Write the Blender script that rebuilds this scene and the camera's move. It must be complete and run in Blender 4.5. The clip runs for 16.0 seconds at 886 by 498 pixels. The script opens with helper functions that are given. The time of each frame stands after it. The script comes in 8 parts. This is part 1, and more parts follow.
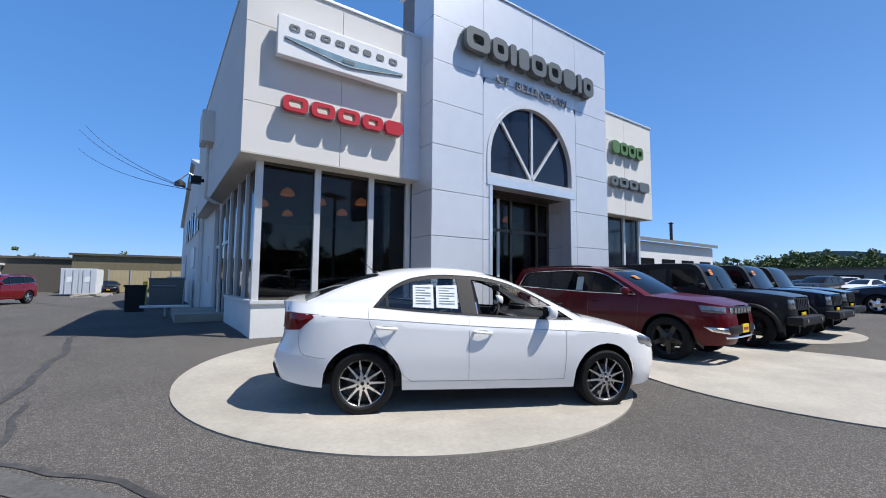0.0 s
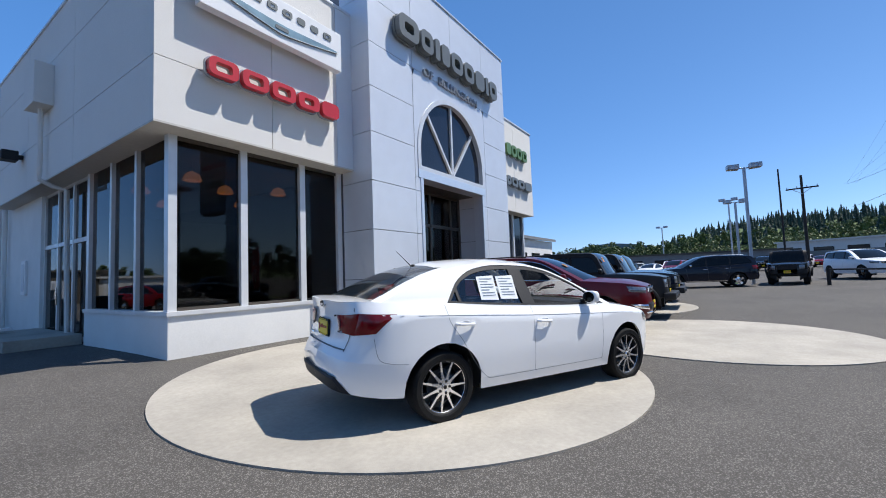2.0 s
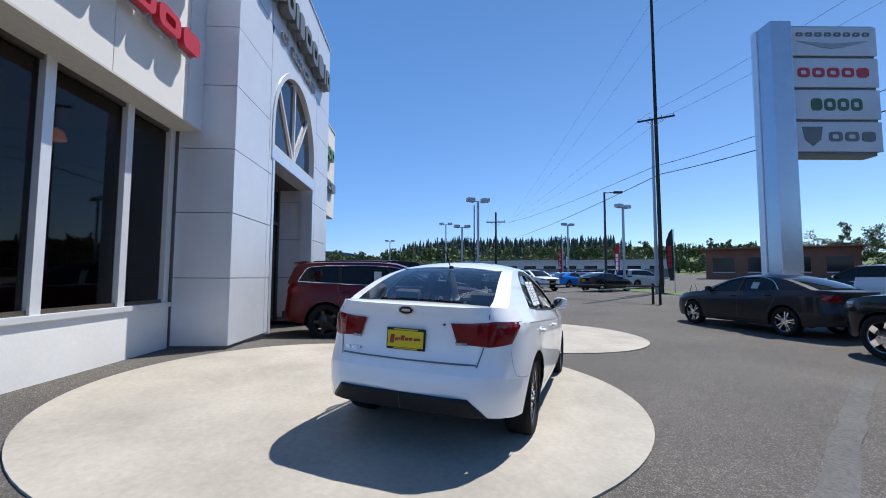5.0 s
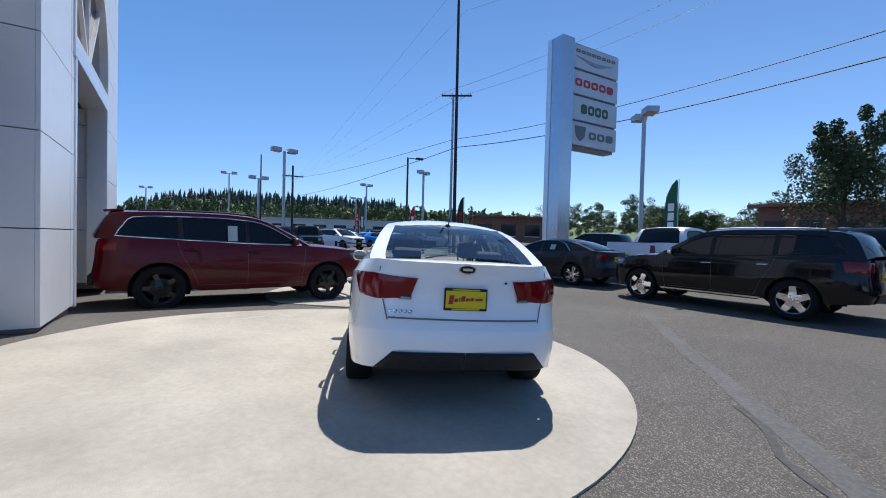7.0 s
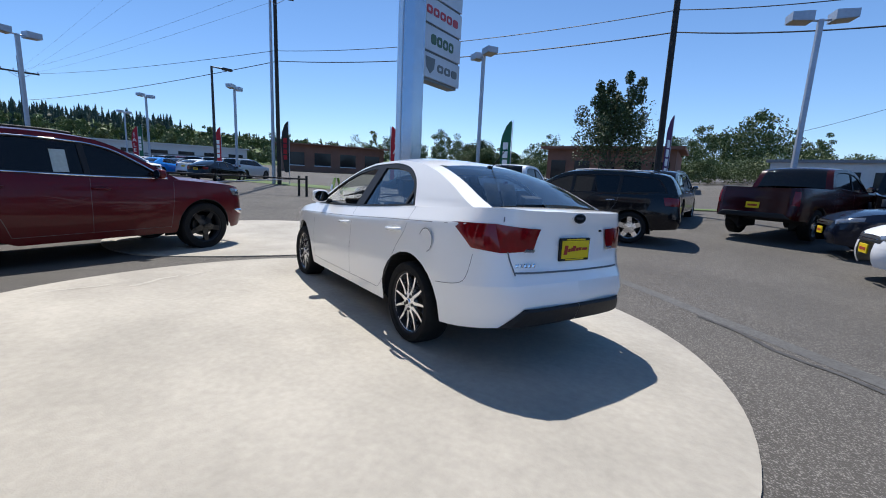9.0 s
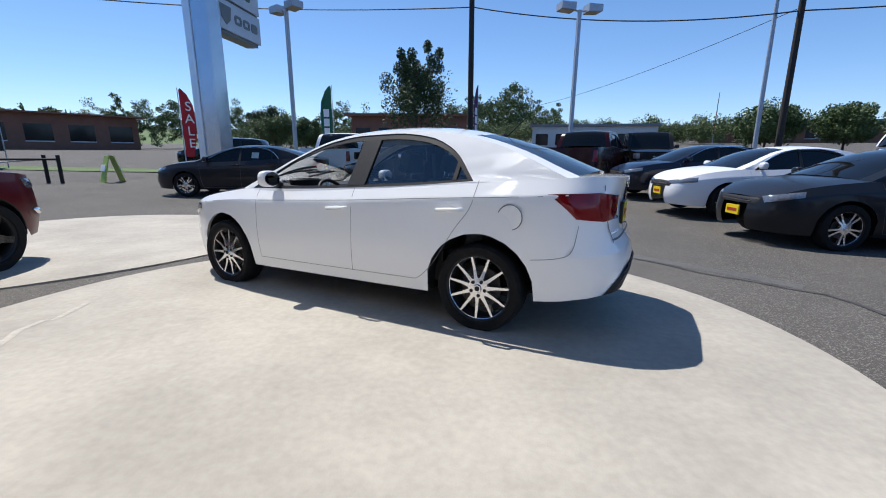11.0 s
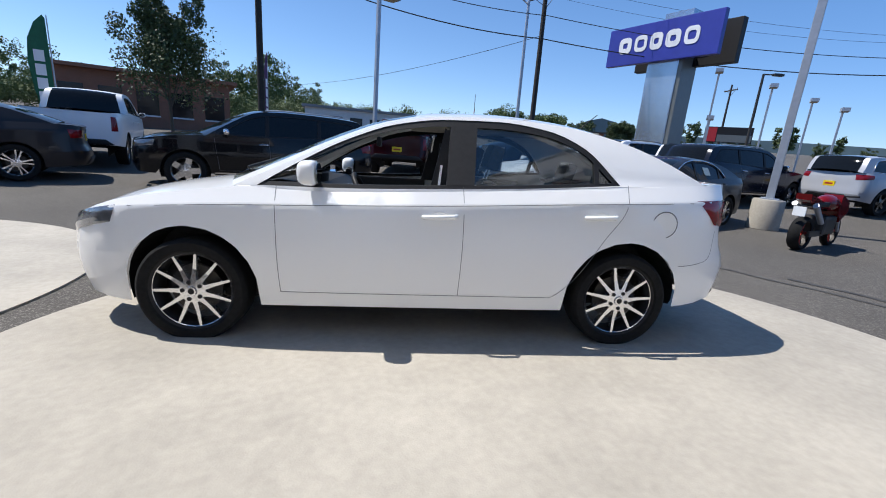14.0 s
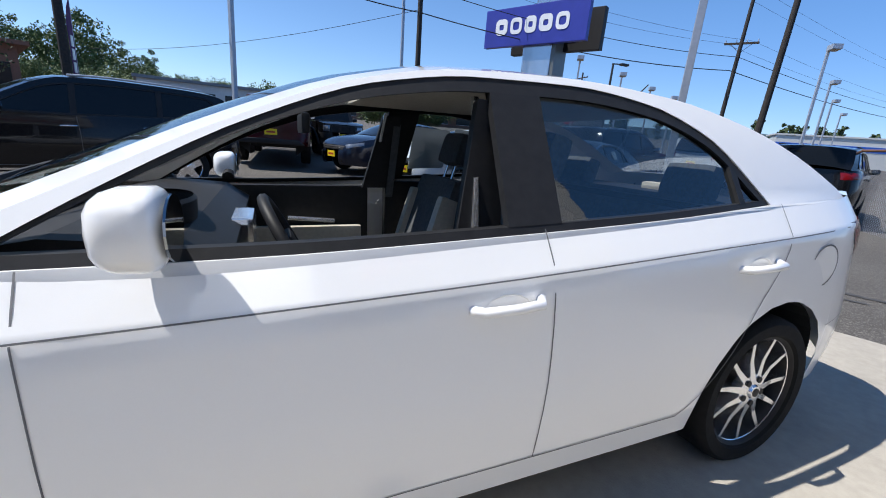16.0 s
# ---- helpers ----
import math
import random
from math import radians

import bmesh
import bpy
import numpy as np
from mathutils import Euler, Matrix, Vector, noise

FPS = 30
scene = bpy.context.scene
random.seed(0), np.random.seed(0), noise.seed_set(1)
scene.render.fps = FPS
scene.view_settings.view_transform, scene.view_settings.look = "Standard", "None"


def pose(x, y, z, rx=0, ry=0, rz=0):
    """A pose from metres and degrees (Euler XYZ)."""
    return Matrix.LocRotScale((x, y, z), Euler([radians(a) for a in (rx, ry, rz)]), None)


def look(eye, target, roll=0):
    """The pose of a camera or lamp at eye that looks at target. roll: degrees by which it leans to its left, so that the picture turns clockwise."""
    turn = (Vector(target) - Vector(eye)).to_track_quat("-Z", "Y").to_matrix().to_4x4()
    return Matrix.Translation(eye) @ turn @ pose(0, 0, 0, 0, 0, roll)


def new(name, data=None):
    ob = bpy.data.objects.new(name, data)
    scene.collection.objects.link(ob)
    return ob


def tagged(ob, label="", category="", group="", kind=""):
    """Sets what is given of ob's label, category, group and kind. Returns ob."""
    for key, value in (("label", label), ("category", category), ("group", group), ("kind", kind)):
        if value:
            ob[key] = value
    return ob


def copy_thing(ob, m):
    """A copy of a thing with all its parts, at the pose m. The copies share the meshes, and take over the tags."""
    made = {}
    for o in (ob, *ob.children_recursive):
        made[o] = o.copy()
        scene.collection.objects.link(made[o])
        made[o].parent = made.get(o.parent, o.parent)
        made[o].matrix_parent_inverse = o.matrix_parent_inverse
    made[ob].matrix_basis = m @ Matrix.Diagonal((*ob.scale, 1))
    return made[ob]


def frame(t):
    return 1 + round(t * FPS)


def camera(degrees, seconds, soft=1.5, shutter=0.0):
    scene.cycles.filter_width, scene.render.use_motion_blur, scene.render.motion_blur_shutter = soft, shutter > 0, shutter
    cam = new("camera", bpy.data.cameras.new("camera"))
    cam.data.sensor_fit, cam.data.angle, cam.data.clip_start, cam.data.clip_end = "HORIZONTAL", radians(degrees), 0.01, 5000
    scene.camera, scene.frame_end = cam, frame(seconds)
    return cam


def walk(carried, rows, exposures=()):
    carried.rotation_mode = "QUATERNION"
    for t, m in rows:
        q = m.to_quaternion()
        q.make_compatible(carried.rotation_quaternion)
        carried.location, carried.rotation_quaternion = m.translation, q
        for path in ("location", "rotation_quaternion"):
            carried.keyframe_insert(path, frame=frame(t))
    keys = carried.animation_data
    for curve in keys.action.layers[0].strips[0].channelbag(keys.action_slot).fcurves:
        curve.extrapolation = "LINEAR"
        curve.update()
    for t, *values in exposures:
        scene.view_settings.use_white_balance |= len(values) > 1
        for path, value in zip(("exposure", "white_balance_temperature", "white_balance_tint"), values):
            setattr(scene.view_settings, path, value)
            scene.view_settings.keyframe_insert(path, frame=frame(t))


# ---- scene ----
cam = camera(93.8, 16.0, soft=1.0)
PATH = [
    (0, (0.265, 0.22, 1.343), (1.397, 1.862, 1.497), 0.5),
    (0.5, (-0.121, 0.605, 1.343), (1.171, 2.125, 1.475), -0.9),
    (1, (-0.448, 1.031, 1.346), (0.923, 2.477, 1.52), -2.2),
    (1.5, (-0.792, 1.443, 1.327), (0.741, 2.72, 1.476), -3.9),
    (2, (-1.074, 1.92, 1.313), (0.576, 3.043, 1.445), -2.2),
    (2.5, (-1.357, 2.372, 1.316), (0.407, 3.303, 1.459), -1.8),
    (3, (-1.57, 2.866, 1.329), (0.297, 3.58, 1.407), -1.5),
    (3.5, (-1.678, 3.375, 1.344), (0.253, 3.886, 1.441), 0.1),
    (3.7, (-1.736, 3.59, 1.342), (0.221, 3.994, 1.423), -0.8),
    (5.8, (-1.419, 5.757, 1.347), (0.501, 5.218, 1.488), 0.8),
    (6, (-1.383, 5.938, 1.331), (0.493, 5.254, 1.439), 0.3),
    (6.5, (-1.136, 6.385, 1.312), (0.646, 5.477, 1.329), 0.1),
    (7, (-0.83, 6.795, 1.31), (0.853, 5.715, 1.265), 1.5),
    (7.5, (-0.474, 7.169, 1.315), (1.036, 5.871, 1.125), 1.6),
    (8, (-0.047, 7.466, 1.335), (1.354, 6.054, 1.124), 3.1),
    (8.5, (0.38, 7.772, 1.348), (1.55, 6.172, 1.08), 3.0),
    (9, (0.858, 7.966, 1.336), (1.87, 6.275, 0.996), 2.7),
    (9.5, (1.311, 8.189, 1.333), (2.053, 6.373, 0.945), 3.8),
    (9.7, (1.471, 8.241, 1.342), (2.102, 6.39, 0.927), 4.8),
    (11.8, (3.489, 8.162, 1.294), (3.162, 6.25, 0.807), -0.1),
    (12, (3.671, 8.135, 1.304), (3.22, 6.254, 0.797), 0.8),
    (12.5, (4.104, 7.968, 1.282), (3.54, 6.114, 0.788), -1.2),
    (13, (4.494, 7.764, 1.281), (3.745, 5.973, 0.797), 1.2),
    (13.5, (4.762, 7.483, 1.288), (3.876, 5.766, 0.774), 1.1),
    (14, (4.869, 7.107, 1.281), (3.892, 5.431, 0.793), 4.6),
    (14.5, (4.912, 6.703, 1.278), (3.743, 5.179, 0.72), 4.4),
    (15, (4.799, 6.288, 1.275), (3.626, 4.766, 0.718), 5.7),
    (15.5, (4.695, 5.9, 1.257), (3.385, 4.482, 0.734), 6.3),
    (16, (4.52, 5.566, 1.26), (3.1, 4.26, 0.737), 4.8),
]
walk(cam, [(t, look(eye, target, roll)) for t, eye, target, roll in PATH], ((0, 0.48), (12.5, 0.44), (14.5, 0.50), (16, 0.54)))

# ---- world, sun ----
SUN = Vector((0.355, -0.357, 0.865)).normalized()
world = bpy.data.worlds.new("sky")
scene.world = world
world.use_nodes = True
wn = world.node_tree
sky = wn.nodes.new("ShaderNodeTexSky")
sky.sky_type = "NISHITA"
sky.sun_disc = False
sky.sun_elevation = math.asin(SUN.z)
sky.sun_rotation = math.atan2(SUN.x, SUN.y)
sky.altitude = 800
sky.air_density, sky.dust_density, sky.ozone_density = 1.0, 0.0, 4.0
wn.nodes["Background"].inputs["Strength"].default_value = 0.15
rich = wn.nodes.new("ShaderNodeHueSaturation")
rich.inputs["Saturation"].default_value = 1.05
rich.inputs["Hue"].default_value = 0.502
rich.inputs["Value"].default_value = 0.74
wn.links.new(sky.outputs[0], rich.inputs["Color"])
blend = wn.nodes.new("ShaderNodeMix")
blend.data_type = "RGBA"
blend.inputs["B"].default_value = (0.50, 1.72, 4.5, 1.0)
wn.links.new(rich.outputs[0], blend.inputs["A"])
way = wn.nodes.new("ShaderNodeTexCoord")
split = wn.nodes.new("ShaderNodeSeparateXYZ")
wn.links.new(way.outputs["Generated"], split.inputs[0])
away = wn.nodes.new("ShaderNodeMapRange")        # deeper blue away from the sun's side
away.inputs["From Min"].default_value, away.inputs["From Max"].default_value = -0.8, 0.8
away.inputs["To Min"].default_value, away.inputs["To Max"].default_value = 0.28, 0.68
wn.links.new(split.outputs["Y"], away.inputs["Value"])
wn.links.new(away.outputs[0], blend.inputs["Factor"])
deep = wn.nodes.new("ShaderNodeMapRange")
deep.inputs["From Min"].default_value, deep.inputs["From Max"].default_value = 0.1, 1.0
deep.inputs["To Min"].default_value, deep.inputs["To Max"].default_value = 1.06, 0.60
wn.links.new(split.outputs["Z"], deep.inputs["Value"])
dim = wn.nodes.new("ShaderNodeVectorMath")
dim.operation = "SCALE"
wn.links.new(blend.outputs["Result"], dim.inputs[0])
wn.links.new(deep.outputs[0], dim.inputs["Scale"])
wn.links.new(dim.outputs[0], wn.nodes["Background"].inputs["Color"])
sun_lamp = new("sun", bpy.data.lights.new("sun", "SUN"))
sun_lamp.data.energy = 4.3
sun_lamp.data.angle = radians(0.55)
sun_lamp.data.color = (1.0, 0.972, 0.935)
sun_lamp.matrix_world = look(SUN * 60, (0, 0, 0))
scene.view_settings.exposure = 0.42

# ---- materials ----
def mat(name, col, rough=0.5, metal=0.0, var=0.12, scale=8.0, bump=0.0, bscale=None, coat=0.0, spec=0.5, stain=0.0, sscale=0.6,
        trans=0.0, rand=0.0, col2=None):
    """A procedural surface: base colour with fine grain (var, scale) and broad stains, bump, gloss; rand: each object's own shade."""
    m = bpy.data.materials.new(name)
    m.use_nodes = True
    nt = m.node_tree
    b = nt.nodes["Principled BSDF"]
    L = nt.links.new
    b.inputs["Roughness"].default_value = rough
    b.inputs["Metallic"].default_value = metal
    b.inputs["Coat Weight"].default_value = coat
    b.inputs["Coat Roughness"].default_value = 0.03
    b.inputs["Specular IOR Level"].default_value = spec
    b.inputs["Transmission Weight"].default_value = trans
    c = (*col, 1.0)
    b.inputs["Base Color"].default_value = c
    tc = nt.nodes.new("ShaderNodeTexCoord")
    out = None
    if var or stain or rand:
        mix = nt.nodes.new("ShaderNodeMix")
        mix.data_type = "RGBA"
        n1 = nt.nodes.new("ShaderNodeTexNoise")
        n1.inputs["Scale"].default_value = scale
        n1.inputs["Detail"].default_value = 6
        L(tc.outputs["Object"], n1.inputs["Vector"])
        ramp = nt.nodes.new("ShaderNodeMapRange")
        ramp.inputs["From Min"].default_value, ramp.inputs["From Max"].default_value = 0.3, 0.7
        L(n1.outputs["Fac"], ramp.inputs["Value"])
        L(ramp.outputs[0], mix.inputs["Factor"])
        mix.inputs["A"].default_value = (*[v * (1 - var) for v in col], 1)
        mix.inputs["B"].default_value = (*(col2 or [min(1, v * (1 + var)) for v in col]), 1)
        out = mix.outputs["Result"]
        if stain:
            n2 = nt.nodes.new("ShaderNodeTexNoise")
            n2.inputs["Scale"].default_value = sscale
            n2.inputs["Detail"].default_value = 8
            n2.inputs["Roughness"].default_value = 0.65
            L(tc.outputs["Object"], n2.inputs["Vector"])
            r2 = nt.nodes.new("ShaderNodeMapRange")
            r2.inputs["From Min"].default_value, r2.inputs["From Max"].default_value = 0.35, 0.7
            r2.inputs["To Min"].default_value, r2.inputs["To Max"].default_value = 1 - stain, 1 + stain * 0.5
            L(n2.outputs["Fac"], r2.inputs["Value"])
            mul = nt.nodes.new("ShaderNodeVectorMath")
            mul.operation = "SCALE"
            L(out, mul.inputs[0])
            L(r2.outputs[0], mul.inputs["Scale"])
            out = mul.outputs[0]
        if rand:
            oi = nt.nodes.new("ShaderNodeObjectInfo")
            r3 = nt.nodes.new("ShaderNodeMapRange")
            r3.inputs["To Min"].default_value, r3.inputs["To Max"].default_value = 1 - rand, 1 + rand
            L(oi.outputs["Random"], r3.inputs["Value"])
            mul = nt.nodes.new("ShaderNodeVectorMath")
            mul.operation = "SCALE"
            L(out, mul.inputs[0])
            L(r3.outputs[0], mul.inputs["Scale"])
            out = mul.outputs[0]
        L(out, b.inputs["Base Color"])
    if bump:
        n3 = nt.nodes.new("ShaderNodeTexNoise")
        n3.inputs["Scale"].default_value = bscale or scale * 4
        n3.inputs["Detail"].default_value = 5
        L(tc.outputs["Object"], n3.inputs["Vector"])
        bp = nt.nodes.new("ShaderNodeBump")
        bp.inputs["Strength"].default_value = bump
        bp.inputs["Distance"].default_value = 0.01
        L(n3.outputs["Fac"], bp.inputs["Height"])
        L(bp.outputs[0], b.inputs["Normal"])
    return m


def glass(name, tint, rough=0.0, ior=1.5):
    """Thin glazing: tinted see-through with a glossy face."""
    m = bpy.data.materials.new(name)
    m.use_nodes = True
    nt = m.node_tree
    nt.nodes.remove(nt.nodes["Principled BSDF"])
    tr = nt.nodes.new("ShaderNodeBsdfTransparent")
    tr.inputs[0].default_value = (*tint, 1)
    gl = nt.nodes.new("ShaderNodeBsdfGlossy")
    gl.inputs["Roughness"].default_value = 0.02 + rough
    mx = nt.nodes.new("ShaderNodeMixShader")
    # Schlick's gloss, alike from both sides of the thin sheet
    face = nt.nodes.new("ShaderNodeLayerWeight")
    face.inputs["Blend"].default_value = 0.5
    fifth = nt.nodes.new("ShaderNodeMath")
    fifth.operation = "POWER"
    fifth.inputs[1].default_value = 5.0
    nt.links.new(face.outputs["Facing"], fifth.inputs[0])
    gain = nt.nodes.new("ShaderNodeMath")
    gain.operation = "MULTIPLY_ADD"
    f0 = ((ior - 1) / (ior + 1)) ** 2
    gain.inputs[1].default_value, gain.inputs[2].default_value = 1 - f0, f0
    nt.links.new(fifth.outputs[0], gain.inputs[0])
    nt.links.new(gain.outputs[0], mx.inputs[0])
    nt.links.new(tr.outputs[0], mx.inputs[1])
    nt.links.new(gl.outputs[0], mx.inputs[2])
    nt.links.new(mx.outputs[0], nt.nodes["Material Output"].inputs[0])
    return m


def asphalt_mat():
    m = mat("asphalt", (0.088, 0.086, 0.084), 0.9, var=0.0, stain=0.0, spec=0.3)
    nt = m.node_tree
    L = nt.links.new
    b = nt.nodes["Principled BSDF"]
    tc = nt.nodes.new("ShaderNodeTexCoord")
    vor = nt.nodes.new("ShaderNodeTexVoronoi")
    vor.inputs["Scale"].default_value = 95
    L(tc.outputs["Object"], vor.inputs["Vector"])
    big = nt.nodes.new("ShaderNodeTexNoise")
    big.inputs["Scale"].default_value = 0.35
    big.inputs["Detail"].default_value = 10
    big.inputs["Roughness"].default_value = 0.7
    L(tc.outputs["Object"], big.inputs["Vector"])
    fine = nt.nodes.new("ShaderNodeTexNoise")
    fine.inputs["Scale"].default_value = 40
    fine.inputs["Detail"].default_value = 4
    L(tc.outputs["Object"], fine.inputs["Vector"])
    ramp = nt.nodes.new("ShaderNodeValToRGB")
    e = ramp.color_ramp.elements
    e[0].position, e[0].color = 0.02, (0.25, 0.228, 0.205, 1)
    e[1].position, e[1].color = 0.42, (0.073, 0.0665, 0.0585, 1)
    mr0 = nt.nodes.new("ShaderNodeMath")
    mr0.operation = "MULTIPLY"
    L(vor.outputs["Distance"], mr0.inputs[0])
    sep = nt.nodes.new("ShaderNodeSeparateColor")
    L(vor.outputs["Color"], sep.inputs[0])
    mr1 = nt.nodes.new("ShaderNodeMapRange")
    mr1.inputs["From Min"].default_value, mr1.inputs["From Max"].default_value = 0, 1
    mr1.inputs["To Min"].default_value, mr1.inputs["To Max"].default_value = 0.4, 1.6
    L(sep.outputs[0], mr1.inputs["Value"])
    L(mr1.outputs[0], mr0.inputs[1])
    L(mr0.outputs[0], ramp.inputs[0])
    mr = nt.nodes.new("ShaderNodeMapRange")
    mr.inputs["From Min"].default_value, mr.inputs["From Max"].default_value = 0.3, 0.7
    mr.inputs["To Min"].default_value, mr.inputs["To Max"].default_value = 0.8, 1.22
    L(big.outputs["Fac"], mr.inputs["Value"])
    mr2 = nt.nodes.new("ShaderNodeMapRange")
    mr2.inputs["To Min"].default_value, mr2.inputs["To Max"].default_value = 0.75, 1.25
    L(fine.outputs["Fac"], mr2.inputs["Value"])
    mu = nt.nodes.new("ShaderNodeMath")
    mu.operation = "MULTIPLY"
    L(mr.outputs[0], mu.inputs[0])
    L(mr2.outputs[0], mu.inputs[1])
    sc = nt.nodes.new("ShaderNodeVectorMath")
    sc.operation = "SCALE"
    L(ramp.outputs[0], sc.inputs[0])
    L(mu.outputs[0], sc.inputs["Scale"])
    L(sc.outputs[0], b.inputs["Base Color"])
    bp = nt.nodes.new("ShaderNodeBump")
    bp.inputs["Strength"].default_value = 0.55
    bp.inputs["Distance"].default_value = 0.006
    L(vor.outputs["Distance"], bp.inputs["Height"])
    L(bp.outputs[0], b.inputs["Normal"])
    return m


def paint(name, col, rough=0.25, metal=0.0, flake=0.03, coat=0.35):
    return mat(name, col, rough, metal * 0.3, var=flake, scale=300, coat=coat, spec=0.2)


ASPHALT = asphalt_mat()
CONCRETE = mat("concrete", (0.395, 0.36, 0.302), 0.85, var=0.07, scale=22, bump=0.2, bscale=120, stain=0.22, sscale=0.8)
SCUFF = mat("pale_scuff", (0.417, 0.381, 0.324), 0.9, var=0.15, scale=25)
SEALANT = mat("crack_sealant", (0.058, 0.055, 0.052), 0.8, var=0.35, scale=14, stain=0.3, sscale=5)
PALE_ASPHALT = mat("worn_asphalt", (0.099, 0.096, 0.091), 0.9, var=0.25, scale=30, stain=0.2, sscale=1.5, bump=0.3, bscale=150)
GRASS = mat("grass", (0.09, 0.14, 0.035), 0.9, var=0.4, scale=20, bump=0.4, stain=0.3)
STUCCO = mat("stucco", (0.72, 0.695, 0.655), 0.9, var=0.03, scale=60, bump=0.2, bscale=180, stain=0.05, sscale=0.35)
WHITE_WALL = mat("white_wall", (0.74, 0.73, 0.7), 0.8, var=0.03, scale=50, bump=0.12, bscale=140, stain=0.07, sscale=0.8)
SILVER = mat("silver_panel", (0.68, 0.70, 0.735), 0.4, 0.3, var=0.02, scale=3, stain=0.04, sscale=0.5)
SILVER_B = mat("bright_silver", (0.72, 0.75, 0.78), 0.3, 0.5, var=0.03, scale=6)
GROOVE = mat("dark_joint", (0.16, 0.16, 0.17), 0.7)
MULLION = mat("aluminium", (0.68, 0.68, 0.68), 0.4, 0.3, var=0.04, scale=5)
SOFFIT = mat("soffit", (0.55, 0.52, 0.47), 0.9, var=0.05, scale=10)
BRONZE = mat("bronze_anodised", (0.1, 0.085, 0.07), 0.4, 0.5)
SHOPGLASS = glass("showroom_glass", (0.28, 0.27, 0.25), ior=1.45)
ARCHGLASS = mat("dark_arch_glass", (0.012, 0.016, 0.028), 0.06, var=0.05, scale=2)
# near-black: the room's dimness behind the glass is put into the colour
DIM_INNER = mat("dim_showroom_inside", (0.06, 0.055, 0.05), 0.9, var=0.2, scale=2)
SHOPFLOOR = mat("showroom_floor", (0.18, 0.15, 0.12), 0.3, var=0.15, scale=2)
RED_SIGN = mat("red_sign", (0.50, 0.025, 0.035), 0.35, var=0.04, scale=5)
GREY_SIGN = mat("dark_grey_sign", (0.15, 0.16, 0.155), 0.4, 0.2, var=0.05, scale=5)
MID_SIGN = mat("grey_letters", (0.33, 0.34, 0.36), 0.4, 0.3, var=0.05, scale=5)
GREEN_SIGN = mat("green_sign", (0.10, 0.19, 0.06), 0.4, var=0.05, scale=5)
WHITE_SIGN = mat("white_sign", (0.78, 0.78, 0.78), 0.35, var=0.02, scale=3)
COLUMN = mat("column_cladding", (0.50, 0.54, 0.60), 0.2, 0.8, var=0.04, scale=3, stain=0.08)
PALE_SIGN = mat("pale_grey_sign", (0.55, 0.58, 0.62), 0.4, 0.1, var=0.03, scale=3)
BLUE_SIGN = mat("blue_sign", (0.035, 0.045, 0.30), 0.35, var=0.08, scale=2)
TEAL_SIGN = mat("teal_wing", (0.26, 0.38, 0.42), 0.3, 0.4, var=0.15, scale=4)
BLACK = mat("black_plastic", (0.014, 0.014, 0.015), 0.55, var=0.2, scale=30, spec=0.3)
GLOSSBLACK = mat("gloss_black", (0.012, 0.012, 0.013), 0.12, var=0.1, scale=30, coat=0.15, spec=0.3)
RUBBER = mat("tyre_rubber", (0.012, 0.012, 0.012), 0.85, var=0.2, scale=40, bump=0.2, spec=0.2)
CHROME = mat("chrome", (0.8, 0.8, 0.82), 0.1, 1.0, var=0.03, scale=20)
MACHINED = mat("machined_alloy", (0.82, 0.82, 0.83), 0.22, 0.9, var=0.05, scale=60)
STEEL = mat("galvanised_steel", (0.42, 0.45, 0.5), 0.45, 0.4, var=0.08, scale=10, stain=0.1)
DARKMETAL = mat("dark_metal", (0.05, 0.045, 0.04), 0.5, 0.4, var=0.15, scale=10)
WOODPOLE = mat("creosote_wood", (0.032, 0.026, 0.022), 0.85, var=0.3, scale=14, bump=0.3)
TINT = mat("privacy_glass", (0.006, 0.007, 0.008), 0.03, var=0.0, spec=0.28)
MIRRORGLASS = mat("mirror_glass", (0.30, 0.32, 0.34), 0.03, 1.0, var=0.0)
CARGLASS = glass("car_glass", (0.72, 0.78, 0.75), ior=1.7)
REARGLASS = glass("tinted_car_glass", (0.60, 0.66, 0.68), ior=2.1)
LAMPRED = mat("red_lens", (0.18, 0.004, 0.007), 0.1, var=0.1, scale=30, coat=0.4, spec=0.3)
LAMPCLEAR = mat("clear_lens", (0.20, 0.21, 0.23), 0.08, 0.5, var=0.25, scale=25, coat=1.0)
AMBER = mat("amber_lens", (0.75, 0.2, 0.02), 0.2, var=0.1, scale=10, coat=0.5)
KIAWHITE = paint("white_paint", (0.90, 0.895, 0.88), 0.3, flake=0.005, coat=1.0)
YELLOW = mat("yellow_plate", (0.75, 0.55, 0.01), 0.4, var=0.03, scale=10)
DULLRED = mat("dull_red", (0.35, 0.03, 0.02), 0.5, var=0.05)
PAPER = mat("paper", (0.8, 0.82, 0.83), 0.7, var=0.03, scale=20)
INKGREY = mat("print_grey", (0.42, 0.47, 0.52), 0.8, var=0.1, scale=20)
SEATDARK = mat("seat_cloth_dark", (0.075, 0.08, 0.085), 0.95, var=0.2, scale=60, bump=0.2, bscale=400)
SEATBEIGE = mat("seat_cloth_beige", (0.48, 0.44, 0.37), 0.9, var=0.08, scale=60, bump=0.2, bscale=400)
BARK = mat("bark", (0.09, 0.07, 0.05), 0.9, var=0.3, scale=20, bump=0.4)


